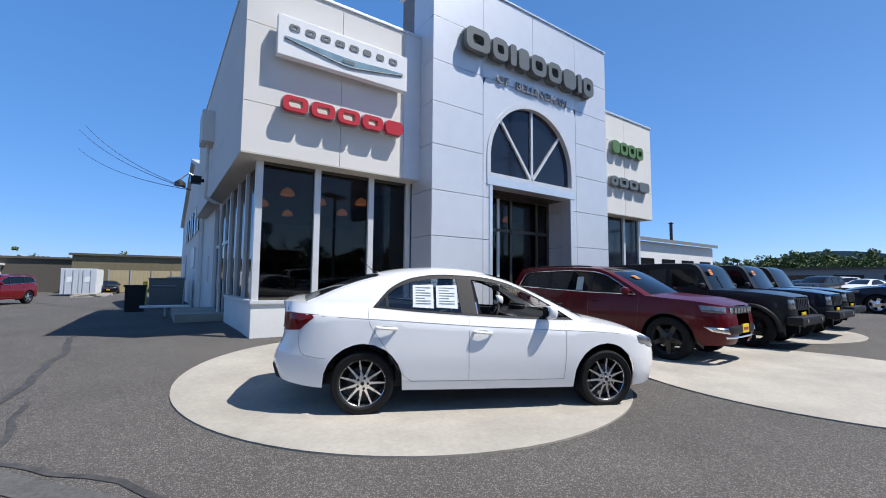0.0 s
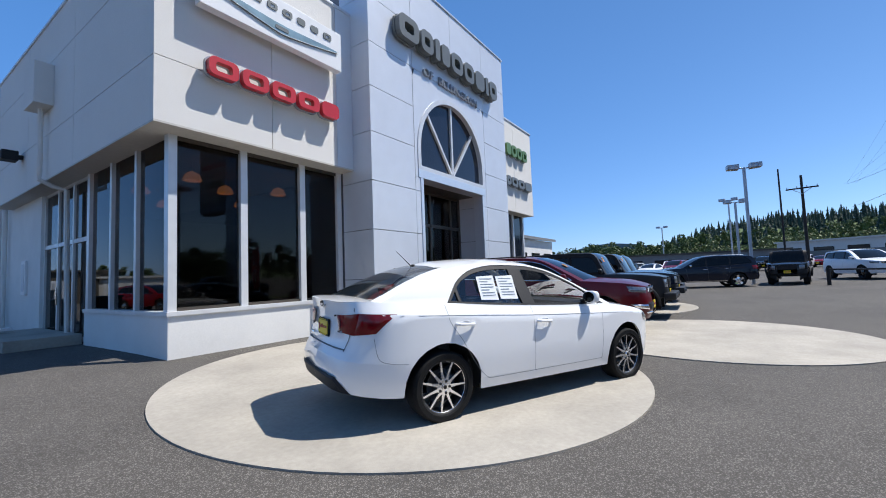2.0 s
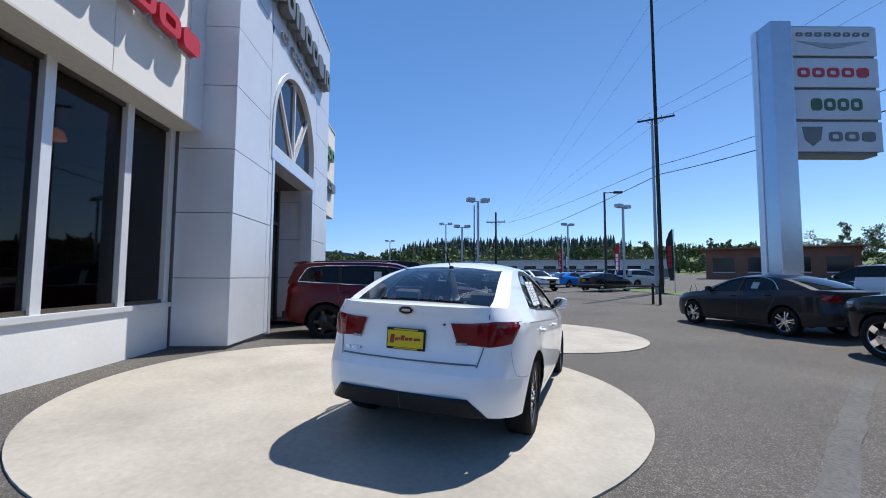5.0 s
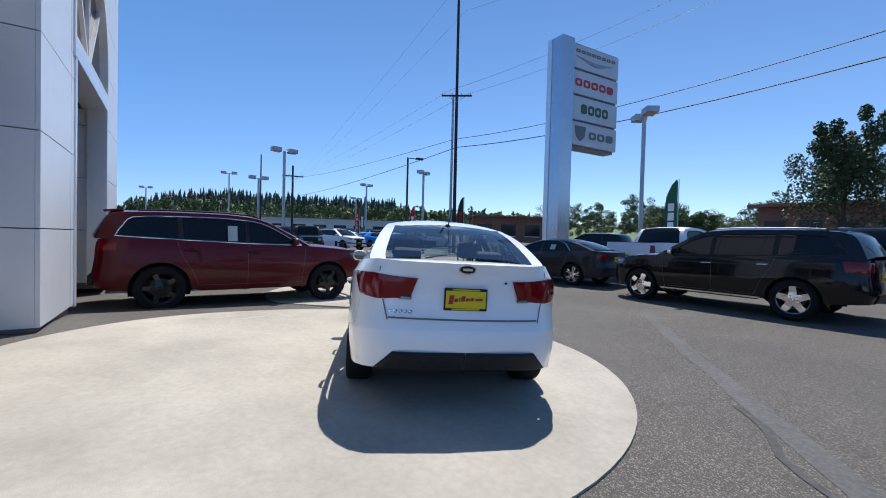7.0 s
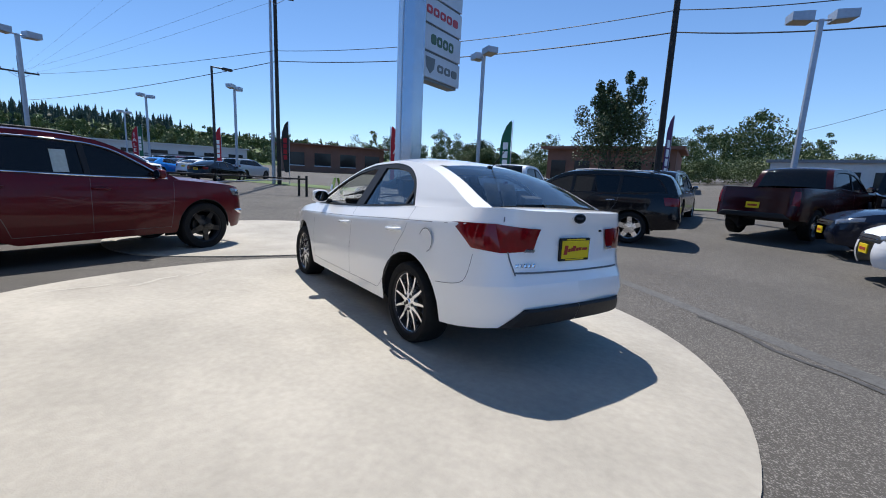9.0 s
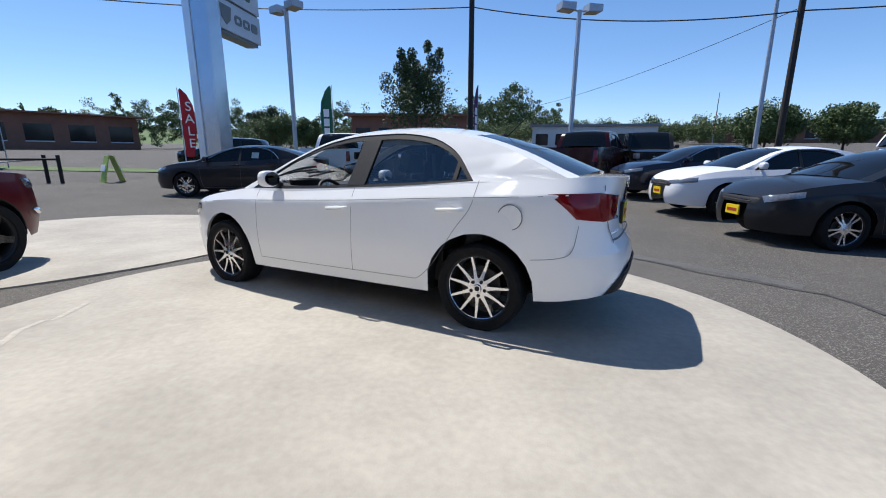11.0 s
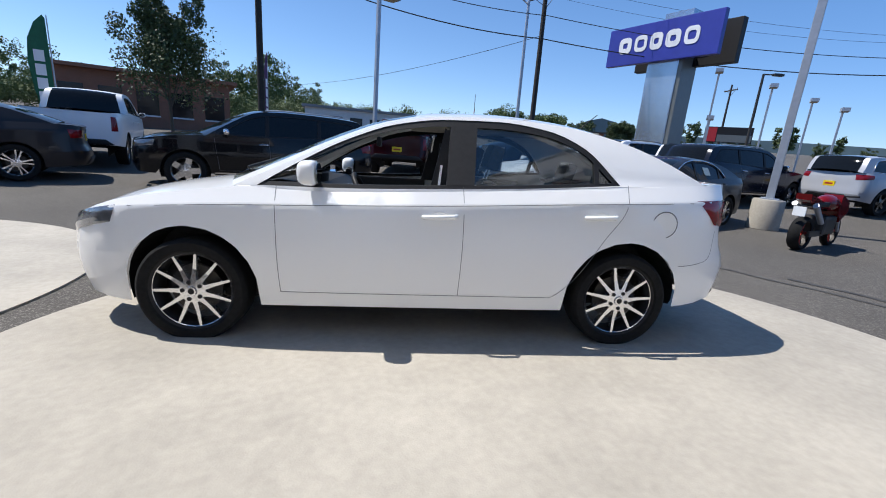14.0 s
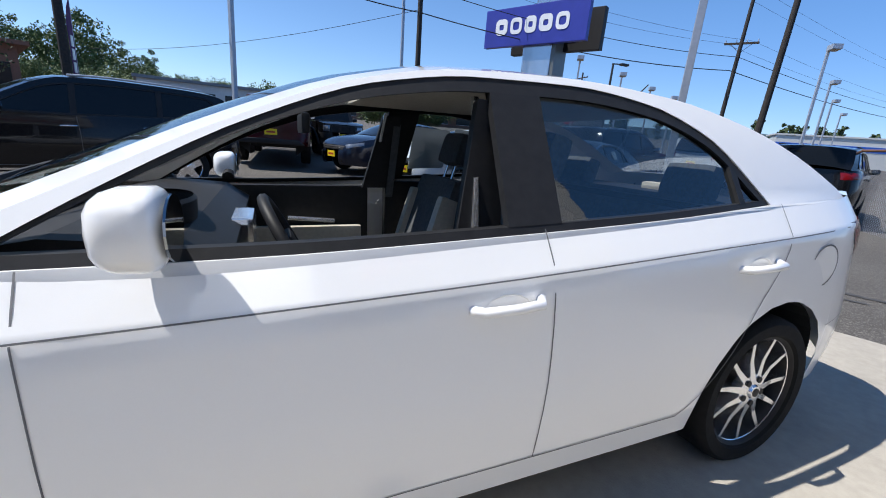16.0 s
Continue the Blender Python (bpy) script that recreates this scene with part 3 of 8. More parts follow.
def showroom():
    # base wall under the windows
    base = structure("wall_base", box(1.80, 8.99, -0.1, TX0, 9.2, 0.86), WHITE_WALL, "low white painted wall under the showroom windows", "wall")
    part("wall", box(1.80, 9.2, -0.1, 2.0, 12.75, 0.86), WHITE_WALL, base)
    part("window_sill", box(1.77, 8.95, 0.86, TX0, 9.2, 0.93, bevel=0.006), MULLION, base)
    part("window_sill", box(1.77, 9.2, 0.86, 2.0, 12.75, 0.93, bevel=0.006), MULLION, base)
    win = tagged(new("window_showroom"), "tall tinted showroom windows between pale aluminium mullions", "window", kind="structure")
    for x0, x1 in ((1.80, 1.93), (2.97, 3.10), (4.22, 4.35), (5.2, 5.33)):
        part("mullion", box(x0, 9.0, 0.93, x1, 9.14, 3.72, bevel=0.005), MULLION, win)
    for x0, x1 in ((1.93, 2.97), (3.10, 4.22), (4.35, 5.2)):
        part("pane", box(x0, 9.075, 0.93, x1, 9.083, 3.72), SHOPGLASS, win).visible_shadow = False
        part("rail", box(x0, 9.03, 3.66, x1, 9.12, 3.72), BRONZE, win)
        part("rail", box(x0, 9.03, 0.93, x1, 9.12, 0.98), BRONZE, win)
    for y0, y1 in ((10.3, 10.39), (11.45, 11.54), (12.66, 12.8)):
        part("mullion", box(1.83, y0, 0.93, 1.96, y1, 3.72, bevel=0.005), MULLION, win)
    for y0, y1 in ((9.14, 10.3), (10.39, 11.45), (11.54, 12.66)):
        part("pane", box(1.895, y0, 0.93, 1.903, y1, 3.72), SHOPGLASS, win).visible_shadow = False
    # side door bay
    bay = tagged(new("door_side"), "glazed aluminium side door with a transom light", "door", kind="structure")
    for y in (12.8, 13.75, 14.85, 15.95):
        part("stile", box(1.86, y, 0.25, 1.96, y + 0.09, 3.72), MULLION, bay)
    for z in (0.25, 2.35, 3.66):
        part("rail", box(1.87, 12.8, z, 1.95, 16.04, z + 0.09), MULLION, bay)
    part("pane", box(1.9, 12.85, 0.3, 1.908, 16.0, 3.7), SHOPGLASS, bay)
    part("door_handle", rod((1.82, 14.75, 1.0), (1.82, 14.75, 1.4), 0.015), CHROME, bay)
    structure("wall_side", box(1.8, 16.04, -0.1, 2.05, 19.0, 3.74), WHITE_WALL, "white painted side wall past the glazed door", "wall")
    structure("wall_east_low", box(12.05, 9.0, -0.2, 15.5, 9.2, 0.8), WHITE_WALL, "low white wall under the east windows", "wall")
    we = tagged(new("window_east"), "dark window under the east box with pale posts", "window", kind="structure")
    for x in (12.1, 13.2, 14.4, 15.4):
        part("mullion", box(x, 8.98, 0.8, x + 0.12, 9.12, 3.72), MULLION, we)
    part("pane", box(12.1, 9.05, 0.8, 15.5, 9.06, 3.72), ARCHGLASS, we)
    part("pane", box(15.44, 9.12, 0.8, 15.45, 18.9, 3.72), ARCHGLASS, we)
    # the room behind the glass
    structure("floor_showroom", box(2.0, 9.2, 0.12, 15.4, 18.8, 0.2), SHOPFLOOR, "brown tiled showroom floor", "floor")
    tagged(finish("ceiling_showroom", box(2.0, 9.2, 3.74, 15.4, 18.8, 3.8), DIM_INNER), "showroom ceiling coloured dark for the dim room", "ceiling", kind="structure")
    structure("wall_back", box(2.0, 18.6, 0.1, 15.4, 18.8, 3.75), DIM_INNER, "back wall of the showroom, coloured dark for the dim room", "wall")
    structure("wall_partition", box(5.45, 9.3, 0.1, 5.55, 13.0, 3.75), DIM_INNER, "partition inside the showroom, coloured dark for the dim room", "wall")
    for x, y in ((2.7, 10.2), (2.5, 12.0), (3.7, 10.9), (4.6, 10.3), (4.8, 12.2), (3.5, 13.4), (7.5, 10.0), (8.9, 10.8), (9.7, 10.2)):
        lamp = thing("pendant_lamp", pose(x, y, 3.74), "amber bell-shaped pendant lamp hanging from the ceiling", "lamp", "showroom pendants")
        part("cord", rod((0, 0, 0), (0, 0, -0.25), 0.008), BLACK, lamp)
        part("shade", lathe([(0.03, -0.25), (0.12, -0.3), (0.17, -0.42), (0.15, -0.43), (0.1, -0.32), (0.02, -0.27)], 20, "z"), LAMPGLASS, lamp, "glowing amber glass shade", smooth=40)
    desk = thing("reception_desk", pose(4.0, 12.2, 0.2), "pale wooden reception desk inside the showroom", "desk")
    part("desk_top", box(-0.9, -0.35, 0.72, 0.9, 0.35, 0.76, bevel=0.005), SEATBEIGE, desk)
    part("side_panel", box(-0.88, -0.3, 0, -0.84, 0.3, 0.72), SEATBEIGE, desk)
    part("side_panel", box(0.84, -0.3, 0, 0.88, 0.3, 0.72), SEATBEIGE, desk)
    part("front_panel", box(-0.84, -0.3, 0.1, 0.84, -0.27, 0.72), SEATBEIGE, desk)


LAMPGLASS = mat("amber_lamp_glass", (0.9, 0.5, 0.2), 0.4, var=0.05)
LAMPGLASS.node_tree.nodes["Principled BSDF"].inputs["Emission Color"].default_value = (1.0, 0.42, 0.15, 1)
LAMPGLASS.node_tree.nodes["Principled BSDF"].inputs["Emission Strength"].default_value = 0.6


def wall_fittings():
    ac = thing("rain_box", pose(WX, 13.9, 5.72), "pale metal box with a downpipe on the side wall", "drain")
    part("hopper", box(-0.32, -0.35, -0.45, 0, 0.45, 0.45, bevel=0.015), STUCCO, ac)
    part("pipe", tube([(-0.12, 0.05, -0.45), (-0.12, 0.05, -1.85), (-0.12, 0.05, -2.0), (0.1, 0.05, -2.12), (0.3, -0.1, -2.2), (0.33, -0.2, -5.4)], 0.05, 8), STUCCO, ac)
    for y, z in ((16.05, 4.62),):
        fl = thing("flood_light", pose(WX, y, z), "small black flood lamp on the side wall", "lamp")
        part("bracket", box(-0.1, -0.05, -0.05, 0, 0.05, 0.05), BLACK, fl)
        part("lamp_head", box(-0.4, -0.17, -0.12, -0.1, 0.17, 0.12, bevel=0.03), BLACK, fl)
        part("lens", box(-0.415, -0.13, -0.08, -0.4, 0.13, 0.06), LAMPCLEAR, fl)
    step = thing("concrete_step", pose(1.0, 14.0, gz(1.0, 14.0)), "low dark concrete landing before the side door", "step")
    part("landing", box(-0.3, -1.0, 0, 0.85, 2.2, 0.22, bevel=0.015), CONCRETE, step)
    part("ledge", box(-1.1, 1.2, 0.28, 0.2, 1.5, 0.34, bevel=0.01), WHITE_SIGN, step, "white board on a small post")
    part("post", box(-0.5, 1.3, 0, -0.44, 1.4, 0.28), STEEL, step)
    box2 = thing("wall_box", pose(1.8, 17.4, 1.7), "white framed notice box on the wall", "sign")
    part("casing", box(-0.06, -0.2, -0.45, 0, 0.2, 0.45, bevel=0.01), WHITE_SIGN, box2)
    part("pane", box(-0.066, -0.13, -0.36, -0.06, 0.13, 0.36), PALE_SIGN, box2)


panels_thing()
tower()
showroom()
wall_fittings()


# ---- signs on the front ----
def block(x0, z0, x1, z1, hole, y, depth, bm=None, slant=0.0):
    """A rounded sign block, with an opening if hole > 0."""
    w, h = x1 - x0, z1 - z0
    o = rounded(w, h, min(w, h) * 0.32)
    f = lambda p, s: (x0 + w / 2 + p[0] + slant * p[1], y, z0 + h / 2 + p[1])
    if hole:
        i = rounded(w * hole * 1.1, h * hole, min(w, h) * hole * 0.3)
        return ring_plate([f(p, 1) for p in o], [f(p, 1) for p in i], (0, depth, 0), bm)
    return plate([f(p, 1) for p in o], (0, depth, 0), bm)


def sign_row(name, label, x0, z0, x1, z1, y, depth, widths, holes, material, cat="sign", back=None):
    ob = thing(name, pose(0, 0, 0), label, cat)
    total = sum(widths) + 0.14 * (len(widths) - 1)
    u = (x1 - x0) / total
    x = x0
    for w, h in zip(widths, holes):
        part("sign_block", block(x, z0, x + w * u, z1, h, y, depth), material, ob)
        if back:
            part("sign_edge", block(x - 0.02, z0 - 0.02, x + w * u + 0.02, z1 + 0.02, h * 0.9, y + depth, 0.06), back, ob)
        x += (w + 0.14) * u
    return ob


sign_row("red_wall_sign", "row of five red raised sign blocks on the stucco", 2.11, 4.63, 4.74, 4.93, FY - 0.24, 0.1, (1, 1, 1, 1, 0.9), (0.5, 0.5, 0.5, 0.42, 0), RED_SIGN, back=MID_SIGN)


def wing_sign():
    ob = thing("wing_sign", pose(0.05, 0, -0.03), "white rectangular sign with a pale blue winged emblem", "sign")
    part("board", box(1.91, FY - 0.26, 5.72, 4.76, FY - 0.1, 6.53, bevel=0.01), WHITE_SIGN, ob)
    for px in (2.3, 4.4):
        part("standoff", box(px, FY - 0.11, 6.0, px + 0.08, FY + 0.001, 6.2), STEEL, ob)
    y = FY - 0.275
    x = 2.12
    for w in (1, 1, 1, 1, 1, 0.9, 0.9, 1):
        part("sign_block", block(x, 6.25, x + 0.2 * w, 6.38, 0.4 if w == 1 else 0, y, 0.016), GREY_SIGN, ob)
        x += 0.31
    for s in (-1, 1):
        up = [(3.335 + s * u, 6.0 + 0.13 * math.sin(u * 1.1) - 0.02 * u + 0.05 * math.exp(-u * 3)) for u in np.linspace(0, 1.3, 16)]
        dn = [(3.335 + s * u, 5.86 + 0.20 * (u / 1.3) ** 1.2) for u in np.linspace(0, 1.3, 16)]
        part("wing", plate([(px, y, pz) for px, pz in up] + [(px, y, pz) for px, pz in dn[::-1]], (0, 0.015, 0)), TEAL_SIGN, ob, "pale blue-green metal wing")
        part("wing_edge", tube([(px, y - 0.004, pz) for px, pz in dn], 0.012), GREY_SIGN, ob)
    part("emblem", block(3.2, 5.93, 3.47, 6.0, 0, y - 0.01, 0.02), GREY_SIGN, ob)


wing_sign()
sign_row("name_sign", "dark grey raised sign blocks across the tower", 6.14, 7.0, 11.1, 7.57, TY - 0.24, 0.14, (1.1, 0.75, 0.3, 0.55, 0.85, 0.8, 0.8, 0.25, 0.7), (0.42, 0.4, 0, 0, 0.45, 0.45, 0, 0, 0.35), GREY_SIGN, back=GREY_SIGN)
town = thing("town_sign", pose(0, 0, 0), "small grey raised letters under the tower's name", "sign")
for word, wx in (("OF", 7.5), ("BELLINGHAM", 9.02)):
    part("letters", text_mesh(word, 0.30, 0.03), MID_SIGN, town, m=pose(wx, TY - 0.03, 6.6, 90, 0, 0) @ Matrix.Diagonal((1.17, 1.0, 1.0, 1.0)))
sign_row("green_wall_sign", "short row of olive green sign blocks", 13.05, 5.85, 14.95, 6.3, FY - 0.16, 0.1, (0.8, 0.9, 0.9, 0.9), (0, 0.45, 0.45, 0.45), GREEN_SIGN, back=MID_SIGN)
sign_row("grey_wall_sign", "dark shield and sign blocks on the stucco", 12.95, 4.68, 15.3, 5.02, FY - 0.16, 0.1, (0.6, 0.9, 0.9, 1.1), (0.3, 0.4, 0.4, 0), GREY_SIGN, back=MID_SIGN)


# ---- vehicles ----
def shape(S):
    """The body's surface from its tables: surf(cx, z) with cx from -1 (tail) to 1 (nose) on the left side."""
    hw, top, bot, nose, tail = (curve(*S[k]) for k in ("hw", "top", "bot", "nose", "tail"))
    xf, xr, half = S["xf"], S["xr"], S["W"] / 2
    crease = curve(*S["crease"]) if S.get("crease") else None

    def surf(cx, z):
        n = S["n"][0 if cx >= 0 else 1]
        cy = max(0.0, 1 - abs(cx) ** n) ** (1 / n)
        w = max(0.0, (abs(cx) - 0.72) / 0.28) ** 2
        x = cx * xf + w * nose(z) if cx >= 0 else cx * xr - w * tail(z)
        y = half * hw(z) * cy
        if crease:
            y = max(0.0, y - S["shoulder"] * max(0.0, z - crease(x)) * min(1.0, cy * 1.5))
        return Vector((x, y, z))

    def at(x):
        return x / xf if x >= 0 else x / xr

    def low(x):
        z = bot(x)
        for xw in S["axles"]:
            d = abs(x - xw)
            if d < S["arch"]:
                z = max(z, S["r"] + math.sqrt(S["arch"] ** 2 - d * d))
        return z

    def phi(kind, v, z, front):
        n = S["n"][0 if front else 1]
        if kind == "x":
            return math.acos(min(1, abs(v) / (xf if front else xr)) ** (n / 2))
        return math.asin(min(1, abs(v) / (half * hw(z))) ** (n / 2))

    def on(p, z, front):
        n = S["n"][0 if front else 1]
        c = max(math.cos(p), 0) ** (2 / n)
        return surf(c if front else -c, z)

    return surf, at, low, top, phi, on


def side_line(S, pts, w, off=0.002):
    """A thin band on the left flank along (x, z) points."""
    surf, at, *_ = shape(S)
    bm = bmesh.new()
    last = None
    pts = resample(pts, max(8, 3 * len(pts)))
    for k, (x, z) in enumerate(pts):
        a, b = pts[max(k - 1, 0)], pts[min(k + 1, len(pts) - 1)]
        d = math.hypot(b[0] - a[0], b[1] - a[1])
        nx, nz = -(b[1] - a[1]) / d * w / 2, (b[0] - a[0]) / d * w / 2
        row = []
        for s in (-1, 1):
            p = surf(at(x + s * nx), z + s * nz)
            row.append(bm.verts.new((p.x, p.y + off, p.z)))
        if last:
            bm.faces.new((last[0], row[0], row[1], last[1]))
        last = row
    return bm


def lens(S, a, b, c, d, front, off=0.008, nu=9, nv=5):
    """A patch on the nose or tail: corners inner top, outer top, outer bottom, inner bottom as (kind, value, z)."""
    *_, phi, on = shape(S)
    P = [(phi(k, v, z, front), z) for k, v, z in (a, b, c, d)]
    n = S["n"][0 if front else 1]
    wide = all(q[0] == "y" for q in (a, b, c, d))
    if wide:
        P = [(math.sin(p) ** (2 / n), z) for p, z in P]
    bm = bmesh.new()
    rows = []
    for j in range(nv):
        v = j / (nv - 1)
        row = []
        for i in range(nu):
            u = i / (nu - 1)
            ph = (P[0][0] * (1 - u) + P[1][0] * u) * (1 - v) + (P[3][0] * (1 - u) + P[2][0] * u) * v
            z = (P[0][1] * (1 - u) + P[1][1] * u) * (1 - v) + (P[3][1] * (1 - u) + P[2][1] * u) * v
            if wide:
                ph = math.asin(min(1, ph ** (n / 2)))
            p = on(ph, z, front)
            t1 = on(min(ph + 0.01, 1.57), z, front) - on(max(ph - 0.01, 0), z, front)
            t2 = on(ph, z + 0.01, front) - on(ph, z - 0.01, front)
            nrm = t1.cross(t2).normalized()
            if nrm.dot(Vector((1 if front else -1, 1, 0))) < 0:
                nrm = -nrm
            edge = 0 if (i == 0 and a[1] > 0.002) or i == nu - 1 or j in (0, nv - 1) else 1
            row.append(bm.verts.new(p + nrm * (off * edge + 0.001)))
        rows.append(row)
    for p, q in zip(rows, rows[1:]):
        for i in range(nu - 1):
            bm.faces.new((p[i], p[i + 1], q[i + 1], q[i]))
    return bm


def mirror(bm):
    own = bm.copy()
    own.transform(Matrix.Diagonal((1, -1, 1, 1)))
    bmesh.ops.reverse_faces(own, faces=own.faces[:])
    return own


def both(name, bm, material, parent, label="", smooth=None):
    """A part on the left flank and its twin on the right."""
    other = mirror(bm)
    return part(name, bm, material, parent, label, smooth), part(name, other, material, parent, label, smooth)


def wheel(parent, x, y, S, style, side, turn=0.0, plain=False):
    """A wheel standing at x, y: rim with its tyre, spokes and hub."""
    r, w = S["r"], S.get("tyre", 0.21)
    rr = S.get("rim", 0.8) * r
    out = side
    o = part("wheel", lathe([(rr, -w * 0.42), (rr * 0.95, -w * 0.4), (rr * 0.88, -w * 0.2), (rr * 0.88, w * 0.28), (rr * 0.97, w * 0.42), (rr, w * 0.44)], 40), BLACK if style != "five" else DARKMETAL, parent,
             smooth=40, m=pose(x, y, r, 0, 0, 0) @ Matrix.Diagonal((1, out, 1, 1)) @ pose(0, 0, 0, 0, turn, 0))
    h = w / 2
    part("tyre", lathe([(rr, -h * 0.86), (rr * 1.04, -h * 0.98), (r * 0.93, -h), (r * 0.985, -h * 0.86), (r, -h * 0.6), (r, h * 0.6), (r * 0.985, h * 0.86), (r * 0.93, h), (rr * 1.04, h * 0.98), (rr, h * 0.86)], 48), RUBBER, o, "black rubber tyre", smooth=40)
    if plain:
        part("rim_face", lathe([(0.001, w * 0.36), (rr * 0.3, w * 0.4), (rr * 0.98, w * 0.36)], 14), {"twelve": MACHINED, "five": CHROME, "dark": DARKMETAL, "ten": MACHINED}[style], o)
        return o
    part("brake_disc", lathe([(0.02, 0.0), (rr * 0.62, 0.0), (rr * 0.62, 0.02), (0.02, 0.02)], 24), DARKMETAL, o)
    face = w * 0.40
    spoke_mat = {"twelve": MACHINED, "five": CHROME, "dark": GLOSSBLACK, "ten": MACHINED}[style]
    count = {"twelve": 11, "five": 5, "dark": 5, "ten": 10}[style]
    wide = {"twelve": (0.016, 0.0070), "five": (0.075, 0.055), "dark": (0.055, 0.035), "ten": (0.012, 0.015)}[style]
    for k in range(count):
        a = 2 * math.pi * k / count
        if style == "ten":
            a += 0.13 * (1 if k % 2 else -1)
        bm = bmesh.new()
        rows = []
        for rad, wd, yy in ((rr * 0.16, wide[0], face), (rr * 0.55, (wide[0] + wide[1]) / 2 * 0.9, face - 0.012), (rr * 0.97, wide[1], face - 0.006)):
            rows.append([bm.verts.new((rad, yy - d, s * wd)) for s, d in ((-1, 0), (1, 0), (0.75, 0.05), (-0.75, 0.05))])
        for p, q in zip(rows, rows[1:]):
            for i in range(4):
                bm.faces.new((p[i], p[(i + 1) % 4], q[(i + 1) % 4], q[i]))
        bm.faces.new(rows[0])
        bm.faces.new(rows[-1][::-1])
        bm.transform(Matrix.Rotation(a, 4, "Y"))
        part("spoke", bm, spoke_mat, o)
    part("rim_edge", lathe([(rr * 0.93, face - 0.008), (rr * 0.99, face + 0.006), (rr * 1.0, face - 0.002), (rr * 0.95, face - 0.02)], 40), spoke_mat, o, smooth=60)
    part("hub_cap", lathe([(0.001, face + 0.012), (rr * 0.11, face + 0.01), (rr * 0.13, face), (rr * 0.31, face - 0.006), (rr * 0.33, face - 0.04)], 24), spoke_mat if style != "twelve" else MACHINED, o, smooth=40)
    if style == "twelve":
        part("cap_badge", lathe([(0.001, face + 0.014), (rr * 0.075, face + 0.013)], 14), BLACK, o)
        for k in range(5):
            a = 2 * math.pi * (k + 0.5) / 5
            bm = rod((rr * 0.225 * math.cos(a), face - 0.03, rr * 0.225 * math.sin(a)), (rr * 0.225 * math.cos(a), face + 0.003, rr * 0.225 * math.sin(a)), 0.013, seg=8)
            part("wheel_nut", bm, BLACK, o)
    return o


